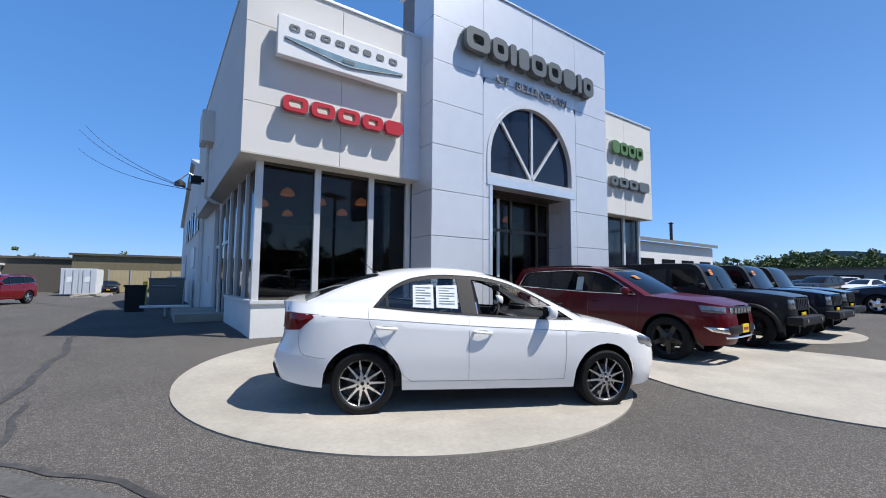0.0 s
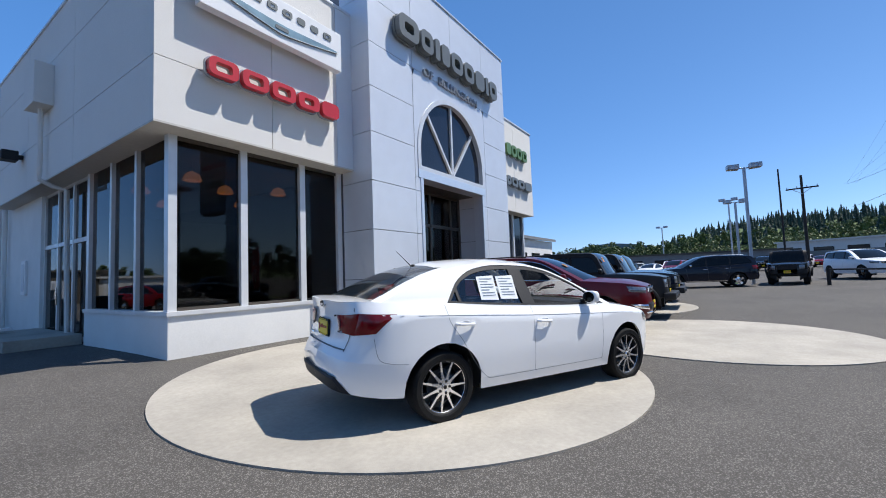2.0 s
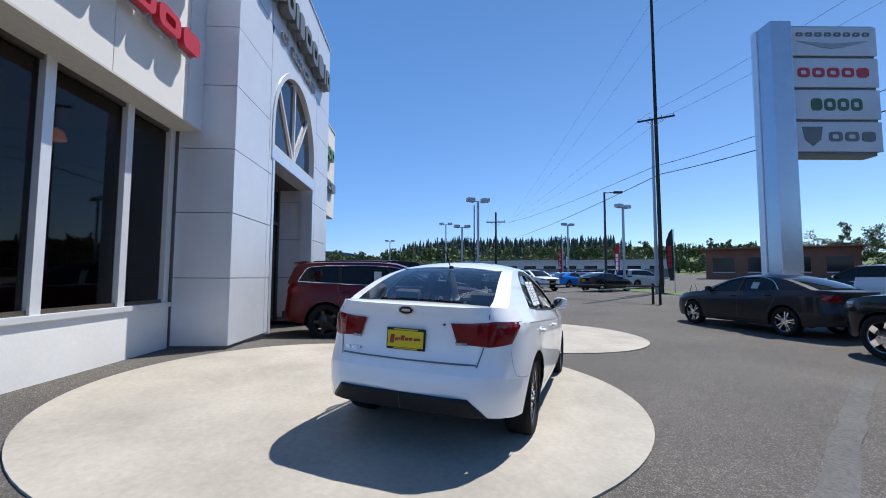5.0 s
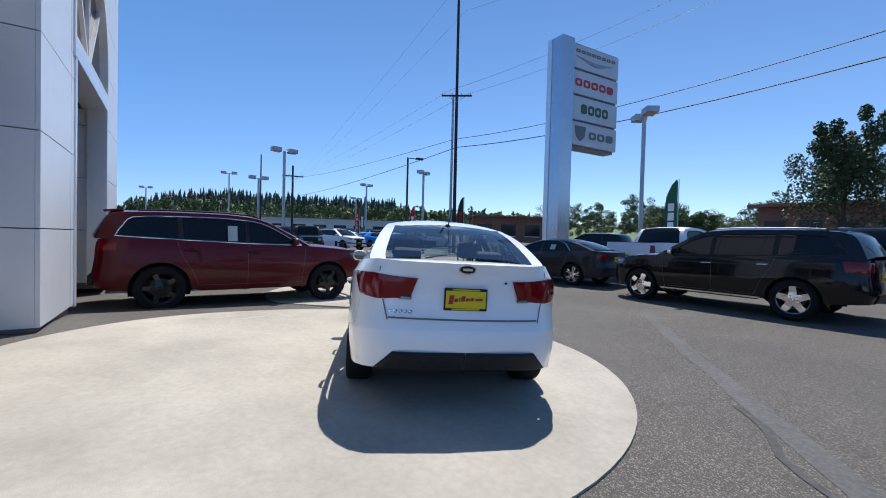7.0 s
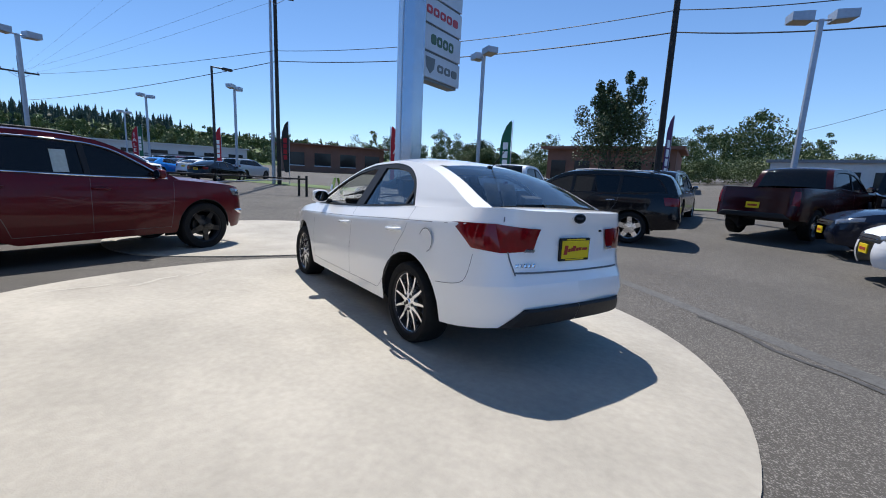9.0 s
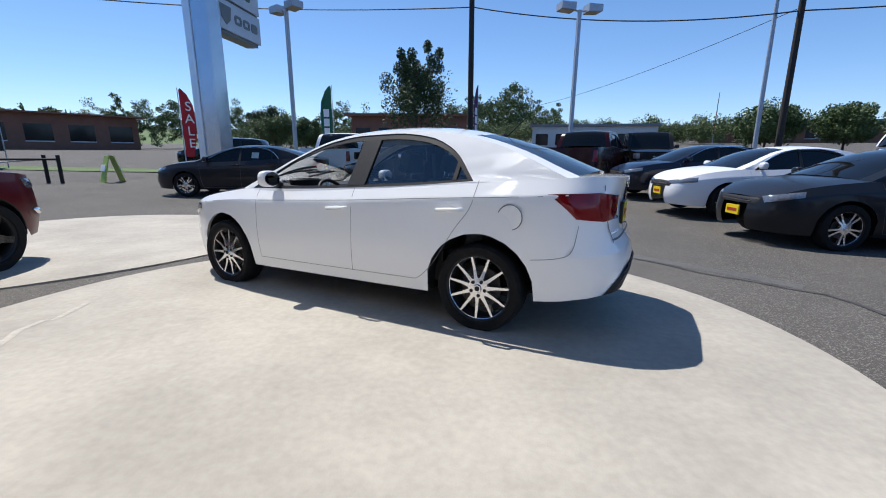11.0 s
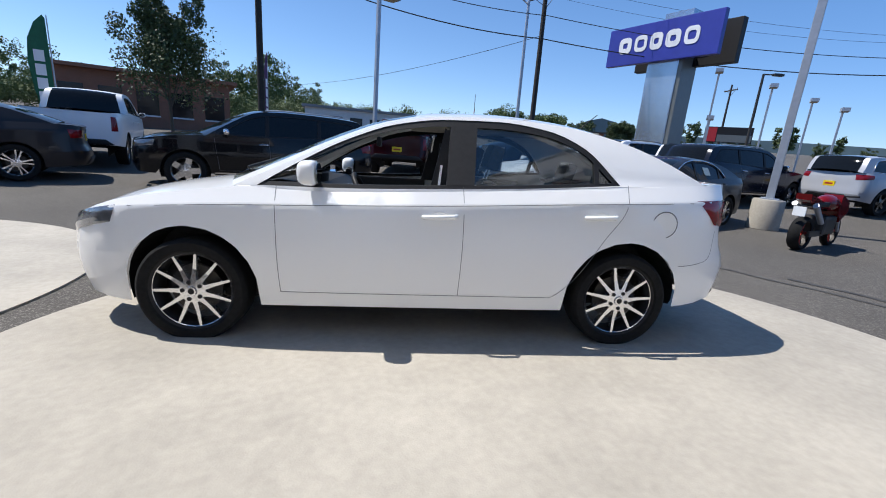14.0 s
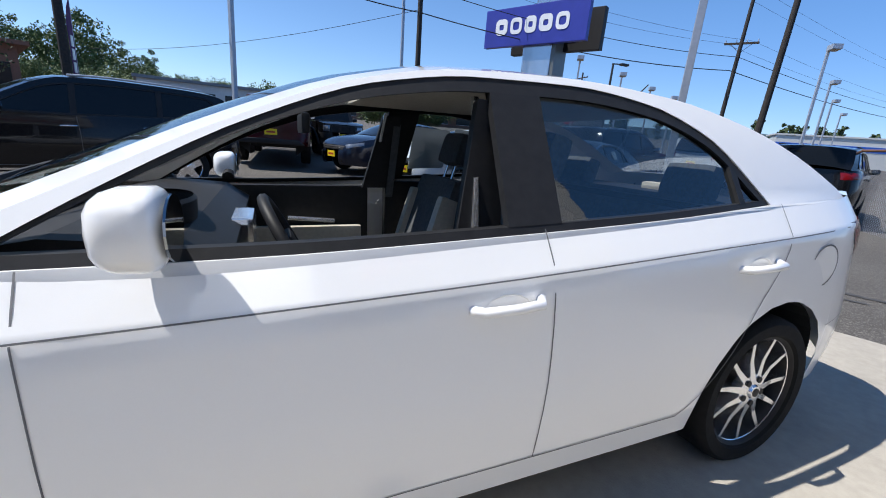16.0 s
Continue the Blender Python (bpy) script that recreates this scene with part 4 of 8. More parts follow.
def vehicle(S, m, label, colour, category="car", group="", name="car", detail=1):
    """A road vehicle from its tables; m: the pose of the middle of its wheelbase on the ground, x ahead."""
    surf, at, low, top, phi, on = shape(S)
    ob = thing(name, m, label, category, group)
    trim = S.get("trim", BLACK)
    # flank
    cxs = {-1.0, 1.0}
    for c in (0.15, 0.3, 0.45, 0.6, 0.72, 0.82, 0.9, 0.95):
        for k in (0, 1):
            n = S["n"][k]
            cxs.add((1 if k == 0 else -1) * (1 - c**n) ** (1 / n))
    for x in np.linspace(-0.8 * S["xr"], 0.8 * S["xf"], 26):
        cxs.add(at(float(x)))
    for xw in S["axles"]:
        for k in range(13):
            cxs.add(at(xw + S["arch"] * math.cos(math.pi * k / 12)))
    for x in S.get("cuts", ()):
        cxs.add(at(x))
    cxs = sorted(cxs)
    cxs = [c for k, c in enumerate(cxs) if k == 0 or c - cxs[k - 1] > 0.003]
    rows = 12
    grid = []
    for c in cxs:
        x = c * (S["xf"] if c > 0 else S["xr"])
        z0, z1 = low(x), top(x)
        zs = [z0 + (z1 - z0) * (j / (rows - 1)) ** 0.9 for j in range(rows)]
        if S.get("crease"):
            zc = min(max(curve(*S["crease"])(x), z0 + 0.3 * (z1 - z0)), z1 - 0.02)
            zs = [z0 + (zc - z0) * (j / (rows - 4)) ** 0.9 for j in range(rows - 3)] + [zc + (z1 - zc) * u for u in (0.15, 0.55, 1.0)]
        grid.append([surf(c, z) for z in zs])
    doors = S.get("doors", ())

    def owner(x, z):
        for k, (a, b, zs, slope) in enumerate(doors):
            if a + slope * max(0, 1 - (z - 0.3) / 0.75) < x < b and z > zs:
                return "front_door" if k == 0 else "rear_door"
        if x > S["xf"] - 0.75 and z < S.get("bump_f", 0.6) and x > S["axles"][0] + S["arch"] * 0.9:
            return "front_bumper"
        if x < -S["xr"] + 0.6 and z < S.get("bump_r", 0.6) and x < S["axles"][1] - S["arch"] * 0.9:
            return "rear_bumper"
        return "body"

    for sgn in (1, -1):
        bms = {}
        for p, q in zip(grid, grid[1:]):
            for j in range(rows - 1):
                mid = (p[j] + q[j] + p[j + 1] + q[j + 1]) / 4
                bm, verts = bms.setdefault(owner(mid.x, mid.z), (bmesh.new(), {}))
                quad = []
                for v in (p[j], q[j], q[j + 1], p[j + 1]):
                    key = tuple(round(a, 5) for a in v)
                    if key not in verts:
                        verts[key] = bm.verts.new((v.x, sgn * v.y, v.z))
                    quad.append(verts[key])
                if len(set(quad)) == 4:
                    bm.faces.new(quad)
        for k, (bm, _) in bms.items():
            low_trim = S.get("two_tone") and k in ("front_bumper", "rear_bumper")
            part("body_side" if k == "body" else k, bm, S["two_tone"] if low_trim else colour, ob, smooth=35)
    # hood and rear deck
    for kind, pick in (("hood", [p for p in grid if p[-1].x >= S["cowl"] - 0.02]), ("boot_lid", [p for p in grid if p[-1].x <= S["deck"] + 0.02])):
        bm = bmesh.new()
        K = 10
        strips = []
        for p in pick:
            v = p[-1]
            e = min(1, abs((S["xf"] if kind == "hood" else S["xr"]) - abs(v.x)) / 0.45)
            c = (S["hood_crown"] if kind == "hood" else S.get("deck_crown", 0.02)) * e
            strips.append([bm.verts.new((v.x, v.y * t, v.z + c * (1 - abs(t) ** 2.6))) for t in np.linspace(-1, 1, K)])
        for p, q in zip(strips, strips[1:]):
            for i in range(K - 1):
                bm.faces.new((p[i], p[i + 1], q[i + 1], q[i]))
        bmesh.ops.remove_doubles(bm, verts=bm.verts[:], dist=1e-4)
        part(kind, bm, S.get("deck_mat", colour) if kind == "boot_lid" else colour, ob, smooth=35)
    # cabin
    tum, inset = S["tumble"], S.get("inset", 0.0)

    def cab(x, z, off=0.0):
        xx = min(max(x, S["deck"] - 0.1), S["cowl"] + 0.1)
        zb = top(xx)
        return Vector((x, surf(at(xx), zb).y - inset - tum * max(0, z - zb) - 0.12 * tum * max(0, z - zb - 0.25) + off, z))

    out = resample(S["out"], 34)
    dlo_t, dlo_b = resample(S["dlo"], 34), resample(S["dlo_low"], 14)
    outer = out + [(x, top(x) - 0.012) for x in np.linspace(out[-1][0], out[0][0], 16)[1:-1]]
    inner = dlo_t + dlo_b[1:-1][::-1] if S["dlo_low"][0][0] > S["dlo_low"][-1][0] else dlo_t + dlo_b[1:-1]
    k = len(outer)
    inner = inner[:34] + [tuple(p) for p in resample([S["dlo"][-1]] + list(S["dlo_low_back"]) + [S["dlo"][0]], k - 34 + 2)][1:-1]
    ci = (sum(p[0] for p in inner) / k, sum(p[1] for p in inner) / k)
    rim = S.get("rim_frame", (0.95, 0.86))
    small = [(ci[0] + (p[0] - ci[0]) * rim[0], ci[1] + (p[1] - ci[1]) * rim[1 if p[1] > ci[1] else -1]) for p in inner]

    def loop_ring(a, b, off, thick):
        bm = bmesh.new()
        va = [bm.verts.new(cab(x, z, off)) for x, z in a]
        vb = [bm.verts.new(cab(x, z, off)) for x, z in b]
        vc = [bm.verts.new(cab(x, z, off - thick)) for x, z in b]
        for i in range(len(a)):
            j = (i + 1) % len(a)
            bm.faces.new((va[i], va[j], vb[j], vb[i]))
            bm.faces.new((vb[i], vb[j], vc[j], vc[i]))
        return bm

    both("cabin_side", loop_ring(outer, inner, 0.0, 0.03), S.get("cab_mat", colour), ob, smooth=35)
    both("window_frame", loop_ring(inner, small, -0.006, 0.03), trim, ob, smooth=50)
    panes = S["panes"]
    for k, (a, b, mt) in enumerate(panes):
        lean = S.get("lean", 0.0)
        poly = clip2(clip2(small, 1, lean, a + lean * 1.2), -1, -lean, -(b + lean * 1.2))
        if mt is not None and len(poly) > 2:
            bm = bmesh.new()
            bm.faces.new([bm.verts.new(cab(x, z, -0.018)) for x, z in poly])
            for o in both("side_window", bm, mt, ob):
                o.visible_shadow = mt not in (CARGLASS, REARGLASS)
        if k:
            pp = clip2(clip2(small, 1, lean, b + lean * 1.2), -1, -lean, -(panes[k - 1][0] + lean * 1.2))
            if len(pp) > 2:
                both("pillar", plate([cab(x, z, -0.004) for x, z in pp], (0, -0.03, 0)), trim, ob)
    # windscreen, roof, rear window across the car
    K = 13
    ts = np.linspace(-1, 1, K)
    x_ws, x_rw = S["roof_front"], S["roof_rear"]
    x0, x1 = out[0][0], out[-1][0]
    lines = []
    for x, z in out:
        y = cab(x, z).y
        s = min(1, max(0, (x0 - x) / (x0 - x_ws))) if x > x_ws else min(1, max(0, (x - x1) / (x_rw - x1))) if x < x_rw else 1
        bx = S.get("bow", 0.10) * (1 - s) * (1 if x > 0 else -0.6)
        cr = S["hood_crown"] * (1 - s) + S["roof_crown"] * s
        lines.append([Vector((x + bx * (1 - t * t), y * t, z + cr * (1 - abs(t) ** 2.4))) for t in ts])
    for kind, a, b, gm in (("windscreen", x0 + 1, x_ws, S["glass_f"]), ("roof", x_ws, x_rw, None), ("rear_window", x_rw, x1 - 1, S["glass_r"])):
        idx = [i for i, (x, z) in enumerate(out) if b - 1e-6 <= x <= a + 1e-6]
        if kind != "roof":
            idx = sorted(set(idx) | ({max(idx) + 1} if kind == "windscreen" and idx else {min(idx) - 1} if idx else set()))
        if len(idx) < 2:
            continue
        for which, span in (("skin", [i for i in range(K - 1)]),) if gm is None else (("pillar", [0]), ("pillar", [K - 2]), ("glass", list(range(1, K - 2)))):
            bm = bmesh.new()
            keep = {}
            for p, q in zip(idx, idx[1:]):
                for i in span:
                    quad = []
                    for li, ti in ((p, i), (p, i + 1), (q, i + 1), (q, i)):
                        if (li, ti) not in keep:
                            keep[li, ti] = bm.verts.new(lines[li][ti])
                        quad.append(keep[li, ti])
                    bm.faces.new(quad)
            o = part(kind if which != "pillar" else "pillar", bm, gm if which == "glass" else S.get("roof_mat", colour) if which == "skin" else S.get("cab_mat", colour), ob, smooth=35)
            if which == "glass" and gm in (CARGLASS, REARGLASS):
                o.visible_shadow = False
    # underside, wells, wheels
    part("underbody", box(S["axles"][1] - 0.3, -S["W"] / 2 + 0.25, S["bot"][2][1] + 0.01, S["axles"][0] + 0.3, S["W"] / 2 - 0.25, S["bot"][2][1] + 0.2), BLACK, ob)
    za = S["bot"][2][1] + 0.035
    # unseen pans added to keep sun from leaking through into the car's shadow
    part("light_stop_pan", box(S["axles"][1] + S["arch"] + 0.02, -S["W"] / 2 + 0.05, za, S["axles"][0] - S["arch"] - 0.02, S["W"] / 2 - 0.05, za + 0.03), BLACK, ob)
    part("light_stop_pan", box(S["axles"][1] - S["arch"] - 0.33, -S["W"] / 2 + 0.34, za + 0.07, S["axles"][1] - S["arch"] - 0.01, S["W"] / 2 - 0.34, za + 0.10), BLACK, ob)
    part("light_stop_pan", box(S["axles"][1] - S["arch"], -S["W"] / 2 + 0.38, za + 0.05, S["axles"][0] + S["arch"], S["W"] / 2 - 0.38, za + 0.08), BLACK, ob)
    ty = S["W"] / 2 - S.get("tyre", 0.21) / 2 - 0.03
    for xw in S["axles"]:
        for s in (1, -1):
            bm = bmesh.new()
            R = S["arch"] + 0.004
            a = [(xw + R * math.cos(math.pi * k / 16), S["r"] + R * math.sin(math.pi * k / 16)) for k in range(17)]
            a = [(a[0][0], 0.22)] + a + [(a[-1][0], 0.22)]
            v0 = [bm.verts.new((x, s * (surf(at(x), z).y - 0.03), max(z, low(x * 1.0) if z < 0.25 else z))) for x, z in a]
            v1 = [bm.verts.new((x, s * (S["W"] / 2 - 0.42), z)) for x, z in a]
            for i in range(len(a) - 1):
                bm.faces.new((v0[i], v0[i + 1], v1[i + 1], v1[i]))
            bm.faces.new(v1)
            part("wheel_well", bm, BLACK, ob)
            wheel(ob, xw, s * ty, S, S["wheel"], s, turn=17.0 * xw + 11 * s, plain=detail == 0)
    # lamps, plates, mirrors, handles
    for args in S.get("tail_lamps", ()):
        both("tail_lamp", lens(S, *args, False), LAMPRED, ob, "red tail lamp lens", smooth=50)
    for args in S.get("head_lamps", ()):
        both("head_lamp", lens(S, *args, True), LAMPCLEAR, ob, "clear headlamp lens", smooth=50)
    for z, w, h, front, mt in S.get("plates", ()):
        p = on(0.0, z, front)
        o = part("number_plate", box(p.x - 0.012, -w / 2, z - h / 2, p.x + 0.012, w / 2, z + h / 2, bevel=0.004), mt, ob, "yellow dealer plate")
        d = 0.014 * (1 if front else -1)
        part("plate_bar", box(p.x + d - 0.002, -w * 0.36, z - h * 0.17, p.x + d + 0.002, w * 0.36, z + h * 0.14), DULLRED, o)
    if S.get("grille"):
        z0, z1, w = S["grille"]
        both("grille", lens(S, ("y", 0.001, z1), ("y", w, z1), ("y", w * 0.9, z0), ("y", 0.001, z0), True, off=0.004), BLACK, ob)
        if S.get("slots"):
            for k in range(7):
                y = (k - 3) * w * 0.27
                p = on(phi("y", abs(y), (z0 + z1) / 2, True), (z0 + z1) / 2, True)
                part("grille_slot", box(p.x - 0.01, y - w * 0.085, z0 + 0.015, p.x + 0.015, y + w * 0.085, z1 - 0.015, bevel=0.008), S["slots"], ob)
        else:
            p = on(0.0, (z0 + z1) / 2, True)
            part("grille_bar", box(p.x - 0.02, -w * 0.7, (z0 + z1) / 2 - 0.012, p.x + 0.012, w * 0.7, (z0 + z1) / 2 + 0.012, bevel=0.006), CHROME, ob)
    if S.get("valance"):
        z0, z1, w = S["valance"]
        both("valance", lens(S, ("y", 0.001, z1), ("y", w * 0.8, z1), ("y", w, z0), ("y", 0.001, z0), False, off=S.get("valance_off", 0.006), nu=15, nv=9), BLACK, ob, "black plastic lower bumper insert")
    if detail == 0:
        return ob
    mx, mz = S["mirror"]
    for s in (1, -1):
        yb = cab(mx, mz).y
        bm = bmesh.new()
        bmesh.ops.create_uvsphere(bm, u_segments=18, v_segments=10, radius=1.0)
        for v in bm.verts:
            q = [math.copysign(abs(c) ** 0.62, c) for c in v.co]
            v.co = Vector((q[0] * (0.075 if q[0] > 0 else 0.035), q[1] * 0.088, q[2] * 0.070))
        bm.transform(Matrix.Translation((mx + 0.02, s * (yb + 0.115), mz + 0.030)))
        o = part("mirror", bm, S.get("mirror_mat", colour), ob, smooth=60)
        part("mirror_foot", rod((mx + 0.02, s * (yb - 0.01), mz - 0.03), (mx + 0.02, s * (yb + 0.08), mz + 0.0), 0.03, 0.025), trim, o)
        part("mirror_glass", plate([(mx - 0.018, s * (yb + 0.115) + 0.078 * math.cos(a), mz + 0.030 + 0.058 * math.sin(a)) for a in np.linspace(0, 6.28, 17)[:-1]], (-0.004, 0, 0)), MIRRORGLASS, o)
    for x, z in S["handles"]:
        p = surf(at(x), z)
        w = 0.10
        own = tube([(x + w, p.y - 0.004, z - 0.004), (x + w * 0.8, p.y + 0.028, z), (x, p.y + 0.036, z + 0.003), (x - w * 0.8, p.y + 0.032, z + 0.007), (x - w, p.y - 0.004, z + 0.009)], 0.014, 8)
        cup = lathe([(0.001, p.y - 0.016), (0.05, p.y - 0.004), (0.058, p.y + 0.0015)], 18)
        cup.transform(Matrix.Translation((x, 0, z - 0.012)) @ Matrix.Diagonal((1.2, 1, 0.75, 1)))
        both("door_handle", own, S.get("handle_mat", colour), ob, smooth=50)
        both("handle_cup", cup, S.get("handle_mat", colour), ob, smooth=50)
    # dark seams between panels; the sedan's list also darkens its shoulder crease
    for pts in S.get("gaps_creases", ()):
        both("gap_crease_line", side_line(S, pts, 0.0036, 0.0015), GAP_CREASE, ob)
    if S.get("rails"):
        xa, xb = S["rails"]
        line = [(x, z) for x, z in out if xb <= x <= xa]
        both("roof_rail", tube([(x, cab(x, z).y - 0.05, z + 0.035) for x, z in line], 0.016, 8), S.get("rail_mat", BLACK), ob, smooth=60)
    if S.get("brightwork"):
        both("window_trim", tube([cab(x, z, 0.006) for x, z in inner + inner[:1]], 0.012, 6), CHROME, ob, smooth=60)
    if S.get("arch_flare"):
        for xw in S["axles"]:
            R = S["arch"]
            prof = []
            for k in range(19):
                a = math.pi * (k - 0.5) / 18
                x, z = xw + R * math.cos(a), S["r"] + R * math.sin(a)
                prof.append((x, surf(at(x), max(z, 0.3)).y + S["arch_flare"][0], z))
            both("wheel_flare", tube(prof, S["arch_flare"][1], 8), S["arch_flare"][2], ob, smooth=60)
    if S.get("sill_trim"):
        a, b, z, mt = S["sill_trim"]
        both("sill_trim", side_line(S, [(a, z), ((a + b) / 2, z), (b, z)], 0.03, 0.006), mt, ob)
    if S.get("sticker"):
        x, z, w, h = S["sticker"]
        both("price_sheet", plate([cab(x - w / 2, z - h / 2, -0.014), cab(x + w / 2, z - h / 2, -0.014), cab(x + w / 2, z + h / 2, -0.014), cab(x - w / 2, z + h / 2, -0.014)], (0, 0.003, 0)), PALEPAPER, ob, "pale paper price sheet in the window")
    return ob


GAP_CREASE = mat("gap_crease_dark", (0.16, 0.16, 0.165), 0.8)
PALEPAPER = mat("pale_sheet", (0.35, 0.42, 0.42), 0.6, var=0.1, scale=30)

SEDAN = dict(
    xf=2.225, xr=2.255, W=1.775, r=0.315, arch=0.393, axles=(1.325, -1.325), n=(3.9, 5.2), tyre=0.215, rim=0.76,
    hw=((0.15, 0.90), (0.24, 0.955), (0.4, 0.988), (0.58, 1.0), (0.75, 0.992), (0.885, 0.98), (0.93, 0.976), (1.0, 0.97), (1.1, 0.96)),
    crease=((-2.3, 1.0), (-1.75, 0.970), (-1.0, 0.935), (-0.15, 0.888), (0.6, 0.858), (1.2, 0.835), (1.66, 0.80), (2.25, 0.72)), shoulder=0.55,
    top=((-2.26, 1.085), (-2.1, 1.095), (-1.8, 1.078), (-1.25, 1.042), (-0.2, 0.972), (0.7, 0.934), (0.95, 0.945), (1.3, 0.91), (1.75, 0.83), (2.05, 0.73), (2.23, 0.66)),
    bot=((-2.26, 0.34), (-1.8, 0.28), (-0.95, 0.245), (0.95, 0.24), (1.8, 0.22), (2.23, 0.24)),
    nose=((0.15, -0.12), (0.3, -0.03), (0.45, 0.0), (0.6, -0.02), (0.75, -0.08), (0.9, -0.2)),
    tail=((0.2, -0.12), (0.35, -0.04), (0.52, 0.0), (0.62, -0.03), (0.72, -0.085), (0.9, -0.1), (1.02, -0.085), (1.09, -0.06)),
    cowl=0.98, deck=-1.86, hood_crown=0.055, deck_crown=0.02, roof_crown=0.055, tumble=0.58, inset=0.012, bow=0.16,
    out=((1.08, 0.945), (0.8, 1.085), (0.5, 1.238), (0.2, 1.36), (-0.1, 1.418), (-0.5, 1.434), (-0.9, 1.41), (-1.25, 1.342), (-1.55, 1.238), (-1.78, 1.128), (-1.90, 1.072)),
    dlo=((0.95, 0.952), (0.72, 1.098), (0.45, 1.245), (0.15, 1.356), (-0.15, 1.402), (-0.5, 1.41), (-0.8, 1.376), (-1.05, 1.272), (-1.255, 1.055)),
    dlo_low=((0.95, 0.952), (-1.255, 1.055)), dlo_low_back=((-0.7, 1.012), (-0.15, 0.982), (0.5, 0.957)),
    panes=((-0.17, 0.66, None), (-1.10, -0.34, REARGLASS), (-1.3, -1.13, REARGLASS)), lean=0.08, rim_frame=(0.955, 0.80, 0.90),
    roof_front=0.12, roof_rear=-1.28, glass_f=CARGLASS, glass_r=REARGLASS,
    doors=((-0.25, 0.79, 0.31, -0.0), (-1.28, -0.25, 0.31, 0.45)), bump_f=0.55, bump_r=0.57,
    wheel="twelve", mirror=(0.60, 1.012), handles=((-0.115, 0.822), (-1.112, 0.858)),
    gaps_creases=(((0.835, 0.955), (0.828, 0.75), (0.82, 0.5), (0.81, 0.335)), ((-0.255, 1.0), (-0.26, 0.7), (-0.25, 0.335)), ((-1.30, 1.06), (-1.285, 0.93), (-1.15, 0.72), (-0.98, 0.46), (-0.88, 0.36), (-0.84, 0.335)),
          # second line here is no seam: it paints shade along the crease
          ((0.81, 0.335), (0.3, 0.333), (-0.84, 0.335)), ((1.66, 0.80), (1.2, 0.835), (0.6, 0.858), (-0.15, 0.888), (-1.0, 0.935), (-1.75, 0.970)),
          ((-1.69, 0.56), (-1.8, 0.57), (-1.92, 0.60), (-1.98, 0.70), (-2.0, 0.79))),
    tail_lamps=((("y", 0.35, 0.968), ("x", 2.12, 0.995), ("x", 2.17, 0.81), ("y", 0.40, 0.825)), (("x", 2.12, 0.995), ("x", 1.78, 0.985), ("x", 1.98, 0.83), ("x", 2.17, 0.81))),
    head_lamps=((("y", 0.50, 0.70), ("x", 1.74, 0.80), ("x", 1.78, 0.70), ("y", 0.56, 0.60)),),
    valance=(0.325, 0.462, 0.64), valance_off=0.016, grille=(0.56, 0.66, 0.42),
)


